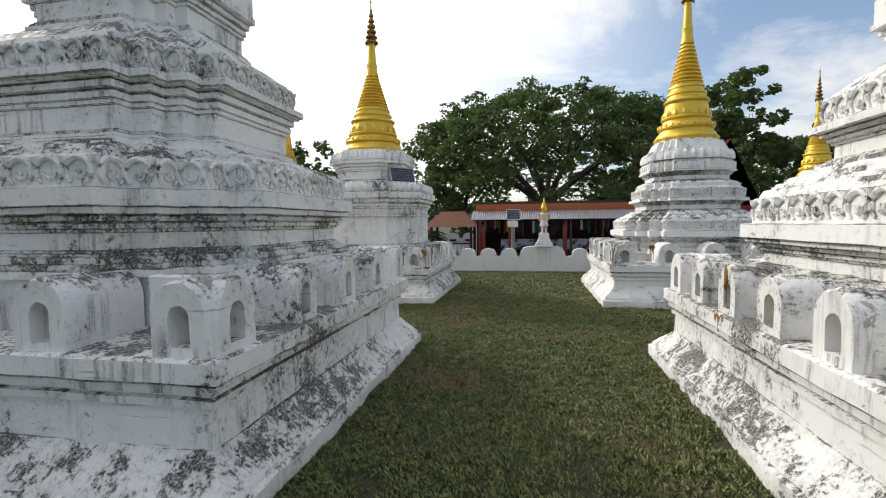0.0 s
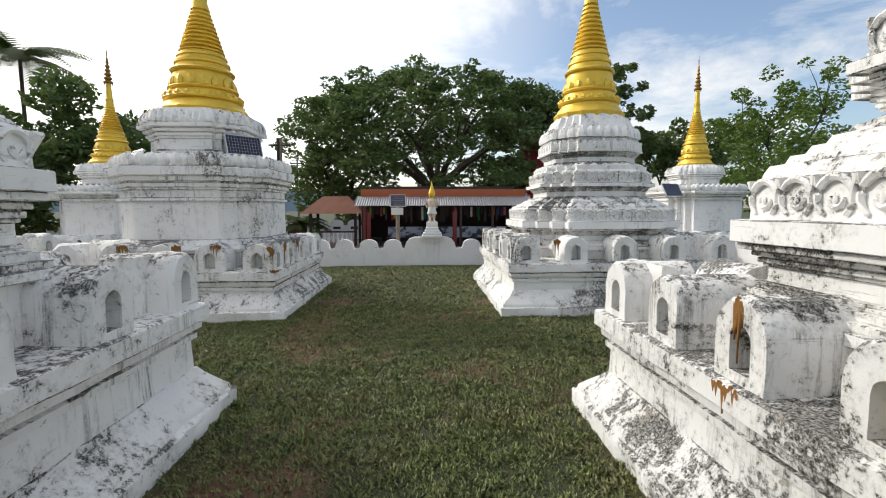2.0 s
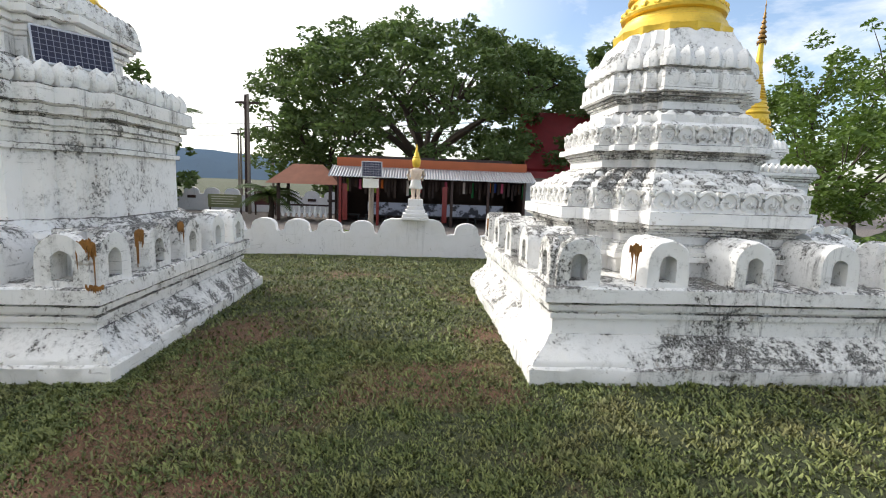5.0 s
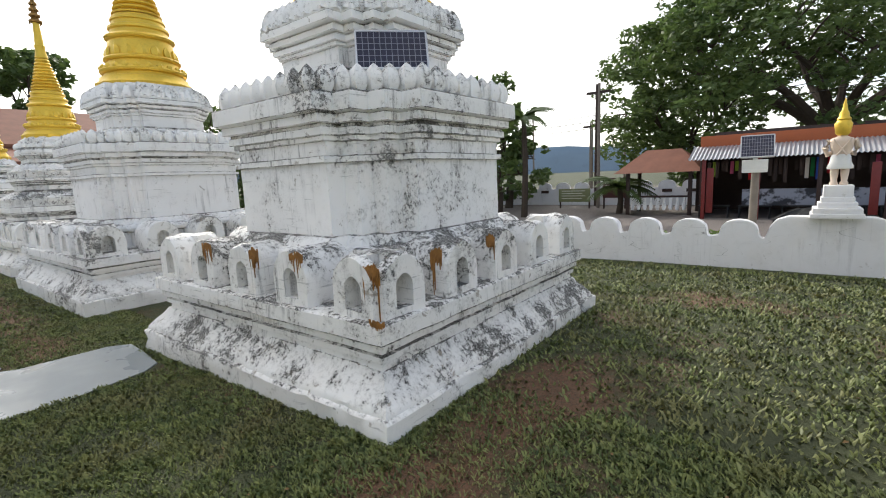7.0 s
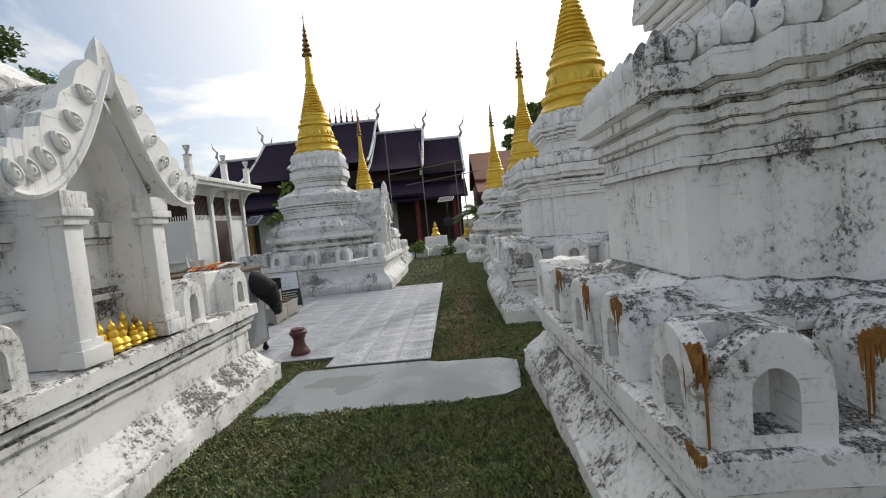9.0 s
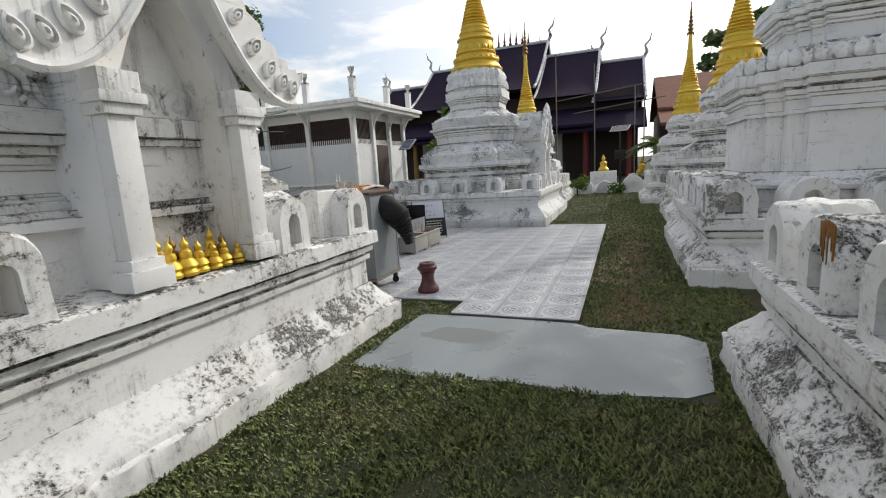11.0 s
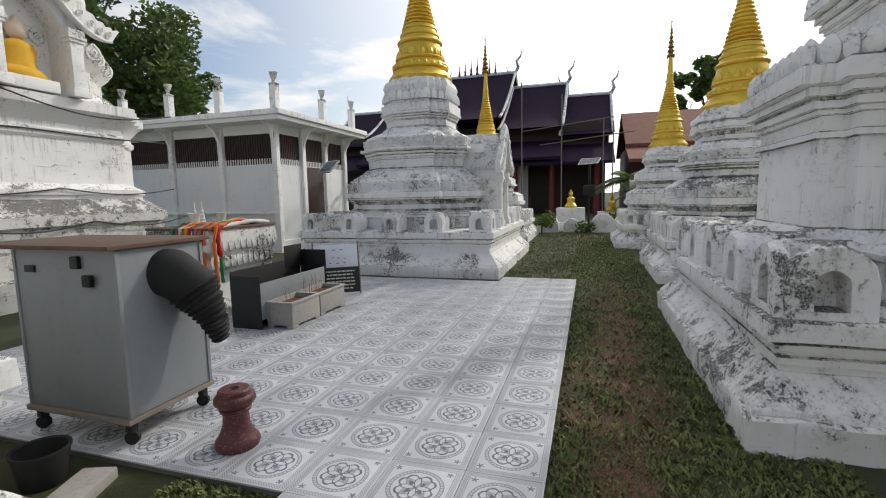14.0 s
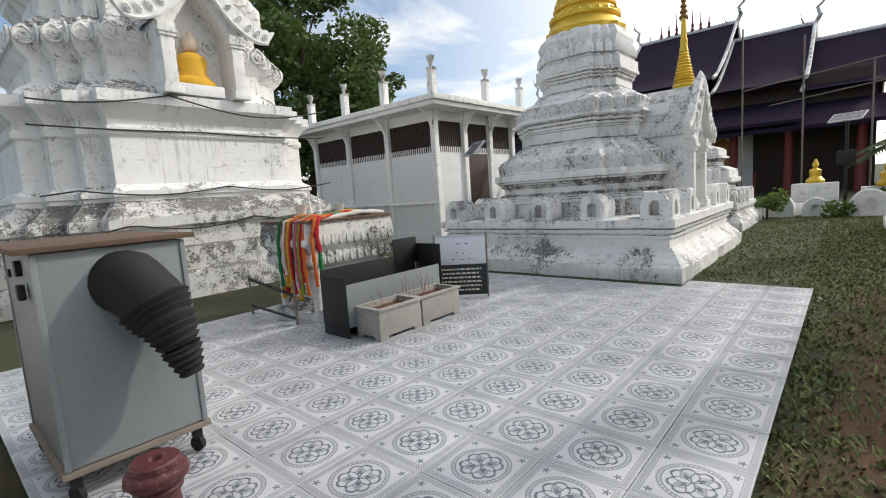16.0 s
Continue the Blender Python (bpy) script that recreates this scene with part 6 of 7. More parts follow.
        part("door_pediment", arch, M_BRONZE, c, at=pose(5.82, y, 0, 0, 0, 90))
    for k in range(7):
        y = -2.0 + (k - 3) * 0.55
        h = 1.5 - 0.32 * abs(k - 3)
        part("crown_spire", lathe(bmesh.new(), [(0.16, 0), (0.20, 0.1), (0.10, 0.3), (0.14, 0.45), (0.06, 0.7), (0.02, 1.6)], 8), M_RED, c, at=pose(0, y, 12.0) @ Matrix.Diagonal((0.8, 0.8, 0.3 + 0.6 * h, 1)))
    for k in range(16):
        part("eave_rail", tube(bmesh.new(), [(9.6, -13 + k * 1.4, -0.1), (9.6, -13 + k * 1.4, 1.2)], 0.05, 6), M_RED, c)


hall()

old = thing("tiled_roof_house", pose(-44, 16.5, 0), "long house with a weathered terracotta tile roof", "building")
bm = bmesh.new()
slab_of(bm, [(-6, 4.6), (0, 7.5), (6, 4.6), (6, 4.4), (0, 7.2), (-6, 4.4)], 13.0)
part("roof", bm, M_ROOFOLD, old, at=pose(0, -6.5, 0))
bm = bmesh.new()
slab_of(bm, [(5.5, 4.5), (9, 3.4), (9, 3.2), (5.5, 4.2)], 13.0)
part("porch_roof", bm, M_ROOFOLD, old, at=pose(0, -6.5, 0))
part("wall", boxed(-5, 5, -6.2, 6.2, -0.2, 4.6, 0.02), M_BROWNSIGN, old)

# garden at the end of the lawn
for k, (x, y, s) in enumerate(((-21.5, 6.3, 1.0), (-21.6, 7.1, 0.85), (-21.4, 8.2, 1.15), (-21.6, 9.0, 1.2), (-21.2, 10.0, 0.9))):
    bm = niche_mesh(0.7, 0.62, 0.3, 0.2, 0.3, 0.1, k)
    solo("memorial_niche", bm, M_CLEAN, pose(x, y, -0.07, 0, 0, 90) @ Matrix.Diagonal((s, 1, s, 1)), "white rounded memorial stone at the lawn's end", "memorial", "memorial stones")
solo("hedge_wall", boxed(-0.15, 0.15, -3.5, 4, -0.2, 0.28, 0.02), M_CLEAN, pose(-22.2, 8, 0), "low white kerb wall behind the memorial stones", "wall")
for k, (x, y, z) in enumerate(((-23.5, 7.0, 0.9), (-24.2, 8.6, 0.7), (-23.0, 9.4, 0.8))):
    sh = thing("shrine_altar", pose(x, y, -0.1), "small white shrine with a gold seated figure", "shrine", "garden shrines")
    part("base", boxed(-0.45, 0.45, -0.55, 0.55, 0, z, 0.03), M_CLEAN, sh)
    part("figure", lathe(bmesh.new(), [(0.22, 0), (0.24, 0.08), (0.14, 0.2), (0.16, 0.38), (0.05, 0.45), (0.09, 0.54), (0.02, 0.72)], 14), M_GOLD, sh, at=pose(0, 0, z))
gp = thing("solar_lamp_post", pose(-21.9, 7.7, -0.1), "dark lamp post with a tilted solar panel", "lamp")
part("post", tube(bmesh.new(), [(0, 0, 0), (0, 0, 2.5)], 0.04, 8), M_BLACK, gp)
part("lamp_head", boxed(-0.06, 0.14, -0.2, 0.2, 1.4, 1.75, 0.02), M_BLACK, gp)
solar_panel(pose(-21.9, 7.7, 2.52, -60, 0, 70), 0.7, 0.4, "pale tilted solar panel on a garden lamp")
for k, (y, h) in enumerate(((4.0, 7.6), (6.2, 6.8), (8.4, 5.4), (8.9, 5.2))):
    solo("flag_pole", tube(bmesh.new(), [(0, 0, -0.1), (0, 0, h)], 0.035, 6), M_POST, pose(-31, y, 0), "tall thin grey pole before the hall", "pole", "poles")
for k, (y0, y1, z) in enumerate(((4.0, 8.9, 4.9), (5.0, 10.0, 4.1))):
    solo("overhead_bar", tube(bmesh.new(), [(0, y0, z), (0, y1, z + 0.5)], 0.03, 6), M_POST, pose(-31, 0, 0), "thin metal bar between two poles", "bar")

# ---- north: shed, road side, signs, poles ----


def shed():
    c = thing("market_shed", pose(1.6, 27.2, -0.42), "long open shed with a corrugated awning and orange fascia", "shed")
    w = 9.0
    L0, L1 = -4.5, 4.7
    n = 150
    bm = bmesh.new()
    rows = []
    for y, z in ((-1.3, 2.12), (0.0, 2.62)):
        rows.append([bm.verts.new((L0 + (L1 - L0) * k / n, y, z + 0.025 * math.cos(k * math.pi))) for k in range(n + 1)])
    for i in range(n):
        bm.faces.new((rows[0][i], rows[0][i + 1], rows[1][i + 1], rows[1][i]))
    made = bmesh.ops.extrude_face_region(bm, geom=bm.faces[:])["geom"]
    bmesh.ops.translate(bm, vec=(0, 0, 0.012), verts=[g for g in made if isinstance(g, bmesh.types.BMVert)])
    part("awning", bm, M_GALV, c, "corrugated galvanised awning", angle=20)
    part("fascia", boxed(L0 + 0.2, L1 - 0.2, -0.06, 0.02, 2.60, 3.0, 0.01), M_ORANGE, c, "orange painted fascia")
    bm = bmesh.new()
    slab_of(bm, [(0.0, 3.0), (3.6, 2.9), (3.6, 2.8), (0, 2.9)], L1 - L0 - 0.4)
    part("roof", bm, M_GALV, c, at=pose(L1 - 0.2, 0, 0, 0, 0, 90))
    for k in range(6):
        x = L0 + 0.5 + k * (L1 - L0 - 1.0) / 5
        part("post", boxed(x - 0.06, x + 0.06, -1.16, -1.04, 0, 2.16, 0.01), M_RED if k in (0, 1) else M_DARK, c)
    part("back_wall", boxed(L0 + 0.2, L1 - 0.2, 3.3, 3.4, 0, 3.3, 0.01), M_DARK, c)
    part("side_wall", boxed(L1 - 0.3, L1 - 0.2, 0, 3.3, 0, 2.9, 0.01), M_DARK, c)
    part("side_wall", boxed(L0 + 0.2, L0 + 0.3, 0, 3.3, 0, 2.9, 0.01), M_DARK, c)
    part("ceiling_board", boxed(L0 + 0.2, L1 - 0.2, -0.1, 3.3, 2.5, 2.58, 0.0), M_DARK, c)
    part("banner", boxed(L0 + 1.6, L1 - 1.2, 0.10, 0.13, 0.40, 1.0, 0.004), CLOUDY, c, "grey printed banner with rounded pictures")
    return c


def banner_mat():
    mat, net, bsdf = material("printed_banner", 0.7)
    p = where(net)
    v = net.step(net.noise(p, 2.4, 3), 0.46, 0.54)
    net.put(bsdf.inputs["Base Color"], net.mix(v, (0.05, 0.05, 0.06), (0.42, 0.43, 0.50)))
    return mat


CLOUDY = banner_mat()
shed()
rnd = random.Random(21)
hues = ["red", "orange", "green", "yellow", "blue", "white", "pink", "lime"]
for k in range(60):
    x = -2.5 + k * 0.145
    if abs((x * 1.3) % 1.7) < 0.25:
        continue
    hgt = rnd.uniform(0.35, 0.8)
    col = CLOTH[rnd.choice(hues)] if rnd.random() < 0.35 else M_DARK
    solo("hanging_cloth", boxed(-0.055, 0.055, -0.012, 0.012, -hgt, 0, 0.004), col, pose(x, 26.9 + rnd.uniform(-0.3, 0.3), 1.62), "narrow cloth strip hanging from the shed rail", "cloth", "shed cloths")
for k in range(7):
    x = -2.1 + k * 1.25
    tb = thing("bench", pose(x, 26.6, -0.42), "dark metal bench under the shed", "bench", "shed benches")
    part("seat", boxed(-0.5, 0.5, -0.2, 0.2, 0.42, 0.46, 0.006), M_BLACK, tb)
    for sx in (-0.45, 0.45):
        part("leg", boxed(sx - 0.02, sx + 0.02, -0.18, 0.18, 0, 0.42, 0.004), M_BLACK, tb)
for k, x in enumerate((-2.2, 2.2)):
    solo("red_banner", boxed(-0.11, 0.11, -0.01, 0.01, 0, 1.6, 0.004), M_RED, pose(x, 26.1 - 0.1 * k, -0.2), "tall narrow red banner standing at the shed", "banner", "red banners")
solo("rock_pile", loft(bmesh.new(), redent(), [(0.8, 0), (0.78, 0.25), (0.5, 0.45), (0.3, 0.55)], 0.2, 0.06, 1.2), M_BLACK, pose(0.75, 24.5, -0.45), "dark heap beside the shed", "heap")
solo("step_stool", boxed(-0.18, 0.18, -0.18, 0.18, 0, 0.45, 0.02), M_RED, pose(5.6, 25.6, -0.42), "small red box stool", "stool")

temple = thing("red_roof_hall", pose(11.0, 36.0, -0.4), "temple building with steep red tiled gables", "building")
bm = bmesh.new()
slab_of(bm, [(-2.6, 3.1), (-1.3, 4.6), (0, 6.9), (1.3, 4.6), (2.6, 3.1), (2.5, 2.9), (0, 6.5), (-2.5, 2.9)], 5.2)
part("roof", bm, M_ROOFRED, temple, at=pose(2.0, 0.8, 0, 0, 0, 90))
bm = bmesh.new()
slab_of(bm, [(-2.0, 2.9), (-1.0, 4.2), (0, 7.3), (1.0, 4.2), (2.0, 2.9), (1.9, 2.7), (0, 6.8), (-1.9, 2.7)], 5.0)
part("front_roof", bm, M_ROOFRED, temple, at=pose(2.3, -1.8, 0))
bm = bmesh.new()
slab_of(bm, [(-1.5, 3.2), (0, 6.2), (1.5, 3.2)], 0.1)
part("gable", bm, M_CLEAN, temple, "white gable", at=pose(2.3, -1.6, 0))
bm = bmesh.new()
slab_of(bm, [(-3.4, 2.5), (-3.2, 2.9), (3.9, 2.9), (4.1, 2.5)], 0.8)
part("lower_eave", bm, M_ROOFRED, temple, at=pose(0, -2.6, 0))
part("wall", boxed(-3.1, 3.9, -1.5, 4, 0, 3.0, 0.02), M_PLAIN, temple)

hut = thing("gate_pavilion", pose(-4.3, 28.6, -0.45), "open timber pavilion with a tiled hip roof and white balusters", "pavilion")
bm = bmesh.new()
vs = [bm.verts.new(v) for v in ((-1.7, -1.3, 1.75), (1.7, -1.3, 1.75), (1.7, 1.3, 1.75), (-1.7, 1.3, 1.75), (-0.7, 0, 2.7), (0.7, 0, 2.7))]
for f in ((0, 1, 5, 4), (2, 3, 4, 5), (1, 2, 5), (3, 0, 4), (3, 2, 1, 0)):
    bm.faces.new([vs[i] for i in f])
part("roof", bm, M_ROOFOLD, hut)
for x in (-1.2, 1.2):
    for y in (-0.9, 0.9):
        part("post", boxed(x - 0.07, x + 0.07, y - 0.07, y + 0.07, 0, 1.8, 0.01), M_DARK, hut)
part("rail", boxed(-1.2, 1.2, -0.95, -0.85, 0.72, 0.80, 0.01), M_DARK, hut)
for k in range(9):
    part("baluster", lathe(bmesh.new(), [(0.05, 0.2), (0.09, 0.35), (0.04, 0.55), (0.06, 0.72)], 8), M_CLEAN, hut, at=pose(-1.0 + k * 0.25, -0.9, 0))

far_wall = battlement(32.0, arch=1.15, top=1.35, dip=0.95, start=0.1)
solo("wall_far", far_wall, M_WALL, pose(-30, 33.5, -0.5), "white compound wall with rounded battlements along the road", "wall", kind="structure")
# the wall is uncut: dark plates on its face paint the slots' shade
fw_me = finish(boxed(-0.24, 0.24, -0.02, 0.02, 0, 0.16, 0), "wall_slot", M_DARK)
for k in range(26):
    solo("wall_slot", fw_me, None, pose(-29.3 + k * 1.15, 33.47, 0.22), "dark plate on the far wall painting a slot's shade", "slot", "wall slots", kind="structure")
for x, w, z0, z1, m, lab in ((-7.1, 1.15, 0.55, 1.55, M_BROWNSIGN, "brown notice board on two posts"), (-9.2, 1.75, 0.35, 1.05, M_SIGN, "wide green notice board with pale lettering")):
    sgn = thing("sign", pose(x, 31.0, -0.48), lab, "sign")
    part("board", boxed(-w / 2, w / 2, -0.04, 0.0, z0, z1, 0.01), m, sgn)
    for s in (-1, 1):
        part("post", boxed(s * w * 0.46 - 0.04, s * w * 0.46 + 0.04, 0, 0.06, 0, z1, 0.006), M_DARK, sgn)
    for k in range(4):
        part("lettering", boxed(-w * 0.4, w * (0.35 - 0.1 * (k % 2)), -0.046, -0.04, z1 - 0.14 - k * 0.13, z1 - 0.10 - k * 0.13, 0), M_LETTER, sgn)
for x, y, h, r in ((-8.1, 31.5, 6.4, 0.10), (-8.7, 33.0, 6.6, 0.16), (-11.5, 40.0, 5.5, 0.09), (-13.8, 46.0, 6.0, 0.09), (-10.4, 44.0, 6.5, 0.10), (-20.0, 48.0, 7.5, 0.1)):
    pole = thing("utility_pole", pose(x, y, -0.5), "tall utility pole beside the road", "pole", "utility poles")
    part("shaft", tube(bmesh.new(), [(0, 0, 0), (0.02, 0, h)], [r, r * 0.7], 8), M_DARK if r > 0.12 else M_POST, pole)
    part("cross_arm", boxed(-0.6, 0.6, -0.05, 0.05, h - 0.5, h - 0.4, 0.01), M_DARK, pole)
for k, (z, dx) in enumerate(((5.4, 0), (5.0, 0.2), (4.5, -0.3))):
    pts = [(-24 + dx + f * 30, 47 - f * 14, z + 1.4 * (f - 0.5) ** 2) for f in np.linspace(0, 1, 14)]
    solo("power_line", tube(bmesh.new(), pts, 0.02, 4), M_CABLE, pose(0, 0, 0), "thin power line between poles", "cable", "power lines")
lion = bmesh.new()
lathe(lion, [(0.34, 0), (0.36, 0.2), (0.26, 0.45), (0.24, 0.7), (0.16, 0.82), (0.20, 0.95), (0.18, 1.08), (0.06, 1.18)], 14)
tube(lion, [(0.3, 0, 0.15), (0.55, 0, 0.30), (0.62, 0, 0.55)], [0.12, 0.10, 0.05], 8)
tube(lion, [(-0.2, -0.2, 0.0), (-0.22, -0.22, 0.5)], 0.09, 8)
solo("lion_statue", lion, M_GOLD, pose(-9.5, 20.0, -0.42), "seated golden lion figure beyond the wall", "statue", angle=60)
solo("gate_pillar", boxed(-0.22, 0.22, -0.22, 0.22, 0, 1.5, 0.03), M_GOLD, pose(-10.4, 24.0, -0.45), "gold painted gate pillar", "pillar")
gate = thing("gatehouse", pose(-9.6, 16.0, -0.2), "white flat-topped gatehouse with dark doorway", "building")
part("wall", boxed(-2.6, -1.9, -0.5, 0.5, 0, 2.3, 0.02), M_CLEAN, gate)
part("lintel", boxed(-2.7, 1.6, -0.6, 0.6, 2.02, 2.35, 0.03), M_CLEAN, gate)
car = thing("car", pose(-11.8, 22.5, -0.45), "dark parked car seen past the wall", "car")
M_GLASSY = paint("dark_car_glass", (0.02, 0.025, 0.03), 0.1, 0, 0.1)
part("body", box(bmesh.new(), -1.9, 1.9, -0.8, 0.8, 0.25, 0.85, 0.12), M_BLACK, car)
part("cabin", box(bmesh.new(), -1.1, 1.2, -0.7, 0.7, 0.85, 1.4, 0.15), M_GLASSY, car)
for x in (-1.2, 1.2):
    part("wheel", lathe(bmesh.new(), [(0.15, -0.1), (0.3, -0.1), (0.3, 0.1), (0.15, 0.1)], 18), M_PLASTIC, car, at=pose(x, -0.78, 0.3, 90, 0, 0))

# distant hills; the air's haze is mixed into their pale blue colour
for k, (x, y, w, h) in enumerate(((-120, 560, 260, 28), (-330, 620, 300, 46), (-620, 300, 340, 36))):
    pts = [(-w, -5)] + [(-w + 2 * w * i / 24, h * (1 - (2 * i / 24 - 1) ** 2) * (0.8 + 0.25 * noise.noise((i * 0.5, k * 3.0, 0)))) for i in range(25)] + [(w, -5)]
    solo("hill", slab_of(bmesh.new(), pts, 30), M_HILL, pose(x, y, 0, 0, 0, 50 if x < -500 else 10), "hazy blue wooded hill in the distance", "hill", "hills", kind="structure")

# ---- trees, palms, bushes ----


def leaf_cloud(name, centres, radii, per, size, mat, parent, seed, flat=0.7, label=""):
    """Many small leaf faces in uneven clumps."""
    rng = np.random.default_rng(seed)
    P = []
    for c, r in zip(centres, radii):
        n = max(8, int(per * 1.7 * r * r))
        d = rng.normal(size=(n, 3))
        d /= np.linalg.norm(d, axis=1)[:, None]
        rad = r * (0.55 + 0.5 * rng.random(n))
        P.append(np.array(c) + d * rad[:, None] * np.array([1, 1, flat]))
    P = np.concatenate(P)
    n = len(P)
    a = rng.normal(size=(n, 3))
    a[:, 2] *= 0.5
    a /= np.linalg.norm(a, axis=1)[:, None]
    b = np.cross(a, rng.normal(size=(n, 3)))
    b /= np.linalg.norm(b, axis=1)[:, None]
    s = size * (0.6 + 0.8 * rng.random(n))[:, None]
    a, b = a * s, b * s * 0.55
    V = np.stack([P - a, P - b * 0.9, P + a, P + b * 0.9], 1).reshape(-1, 3)
    me = bpy.data.meshes.new(name)
    me.vertices.add(4 * n)
    me.vertices.foreach_set("co", V.ravel())
    me.loops.add(4 * n)
    me.loops.foreach_set("vertex_index", np.arange(4 * n, dtype=np.int32))
    me.polygons.add(n)
    me.polygons.foreach_set("loop_start", np.arange(0, 4 * n, 4, dtype=np.int32))
    me.update(calc_edges=True)
    me.materials.append(mat)
    return part(name, me, None, parent, label)


def tree(at, label, trunk_h, crown, seed, leaf=0.16, per=60, mat=None, umbrella=True, clumps=90, trunk_r=0.4, gap=0.0):
    """crown: x radius, y radius, bottom, top."""
    rnd = random.Random(seed)
    t = thing("tree", at, label, "tree", "trees")
    rx, ry, z0, z1 = crown
    bm = bmesh.new()
    tube(bm, [(0, 0, -0.3), (0.1, 0.05, trunk_h * 0.5), (0.0, 0.1, trunk_h)], [trunk_r * 1.3, trunk_r, trunk_r * 0.9], 10)
    ends = []
    limbs = 9 if umbrella else 5
    for k in range(limbs):
        a = 2 * math.pi * (k + rnd.uniform(-0.3, 0.3)) / limbs
        reach = rnd.uniform(0.45, 0.92)
        tipv = Vector((rx * reach * math.cos(a), ry * reach * math.sin(a), z0 + (z1 - z0) * rnd.uniform(0.35, 0.75)))
        base = Vector((0, 0.1, trunk_h * rnd.uniform(0.85, 1.0)))
        mid = base.lerp(tipv, 0.45) + Vector((rnd.uniform(-0.5, 0.5), rnd.uniform(-0.5, 0.5), (z1 - z0) * 0.06))
        tube(bm, [base, base.lerp(mid, 0.5) + Vector((0, 0, 0.2)), mid, tipv], [trunk_r * 0.55, trunk_r * 0.42, trunk_r * 0.3, trunk_r * 0.08], 7)
        for j in range(4):
            s = mid.lerp(tipv, rnd.uniform(0.0, 0.8))
            e = s + Vector((rnd.uniform(-1, 1) * rx * 0.28, rnd.uniform(-1, 1) * ry * 0.28, (z1 - z0) * rnd.uniform(0.08, 0.32)))
            tube(bm, [s, s.lerp(e, 0.5) + Vector((0, 0, 0.2)), e], [trunk_r * 0.18, trunk_r * 0.12, trunk_r * 0.04], 5)
            ends.append(e)
    part("trunk", bm, M_BARK, t)
    cs, rs = [], []
    for k in range(clumps):
        while True:
            x, y, z = rnd.uniform(-1, 1), rnd.uniform(-1, 1), rnd.uniform(-1, 1)
            q = math.sqrt(x * x + y * y + z * z)
            if q <= 1 and q > (0.62 if umbrella else 0.25) and not (umbrella and z < -0.45):
                break
        zz = z0 + (z1 - z0) * (0.5 + 0.5 * z)
        if umbrella:
            zz = z0 + (z1 - z0) * (0.30 + 0.70 * max(0.0, 1 - (x * x + y * y)) ** 0.5 * (0.75 + 0.25 * z)) - rnd.uniform(0, 0.12) * (z1 - z0)
        cs.append((x * rx, y * ry, zz))
        rs.append(rnd.uniform(0.045, 0.09) * (rx + ry) * 0.5 if umbrella else rnd.uniform(0.10, 0.26) * (rx + ry) * 0.5)
    for k in range(int(clumps * 0.55) if umbrella else 0):
        a, q = rnd.uniform(0, 2 * math.pi), rnd.uniform(0.30, 0.97) ** 0.6
        cs.append((q * rx * math.cos(a), q * ry * math.sin(a), z0 + (z1 - z0) * rnd.uniform(-0.10, 0.42)))
        rs.append(rnd.uniform(0.05, 0.10) * (rx + ry) * 0.5)
    for e in ends:
        cs.append(tuple(e))
        rs.append(rnd.uniform(0.05, 0.10) * (rx + ry) * 0.5 * (1 if umbrella else 1.6))
    leaf_cloud("crown", cs, rs, per, leaf, mat or M_LEAF, t, seed, 0.55 if umbrella else 0.8)
    return t


tree(pose(1.6, 38.0, -0.5), "wide old rain tree with an umbrella crown", 3.6, (11.6, 8.5, 4.0, 12.9), 5, 0.15, 105, M_LEAF, True, 420, 0.5)
tree(pose(18.2, 46.0, -0.5), "tall dense dark green tree", 3.0, (3.6, 3.6, 1.5, 16.2), 6, 0.24, 130, M_LEAF, False, 90, 0.3)
tree(pose(26.5, 51.0, -0.5), "dense green tree behind the red roof", 3.0, (7.6, 5.0, 1.0, 11.8), 16, 0.28, 70, M_LEAF, False, 60, 0.3)
tree(pose(13.8, 18.2, -0.4), "young tree with bright yellow-green leaves", 1.6, (2.6, 2.4, 1.2, 5.0), 7, 0.085, 300, M_LEAF2, False, 60, 0.10)
tree(pose(17.0, 23.0, -0.4), "tall thin-leaved tree with bright leaves", 3.0, (3.2, 3.0, 1.5, 8.5), 27, 0.10, 240, M_LEAF2, False, 46, 0.14)
tree(pose(-20.0, 30.0, -0.4), "dense dark tree beyond the wall", 2.5, (6.0, 5.0, 0.5, 9.0), 8, 0.22, 100, M_LEAF, False, 60, 0.3)
tree(pose(-25.5, 21.5, -0.4), "round dark tree beyond the compound wall", 2.5, (2.5, 2.5, 0.4, 7.3), 41, 0.17, 150, M_LEAF, False, 50, 0.2)
tree(pose(-17.2, 35.5, -0.4), "dense dark tree beyond the road", 2.5, (2.8, 2.8, 0.6, 9.0), 43, 0.2, 120, M_LEAF, False, 50, 0.25)
tree(pose(-13.2, 31.0, -0.4), "dark tree beyond the road", 2.5, (2.6, 2.6, 0.6, 6.0), 9, 0.2, 150, M_LEAF, False, 40, 0.2)
tree(pose(-11.5, 27.0, -0.4), "small dark shade tree by the compound wall", 1.6, (2.0, 1.8, 0.8, 3.0), 19, 0.16, 60, M_LEAF, False, 30, 0.12)
tree(pose(-5.2, 39.0, -0.4), "broad tree behind the pavilion", 2.2, (4.2, 3.4, 0.5, 8.2), 29, 0.2, 90, M_LEAF, False, 50, 0.3)
tree(pose(9.0, 43.0, -0.4), "dense green trees behind the shed", 2.2, (9.0, 3.4, 0.2, 6.0), 31, 0.24, 22, M_LEAF, False, 60, 0.3)
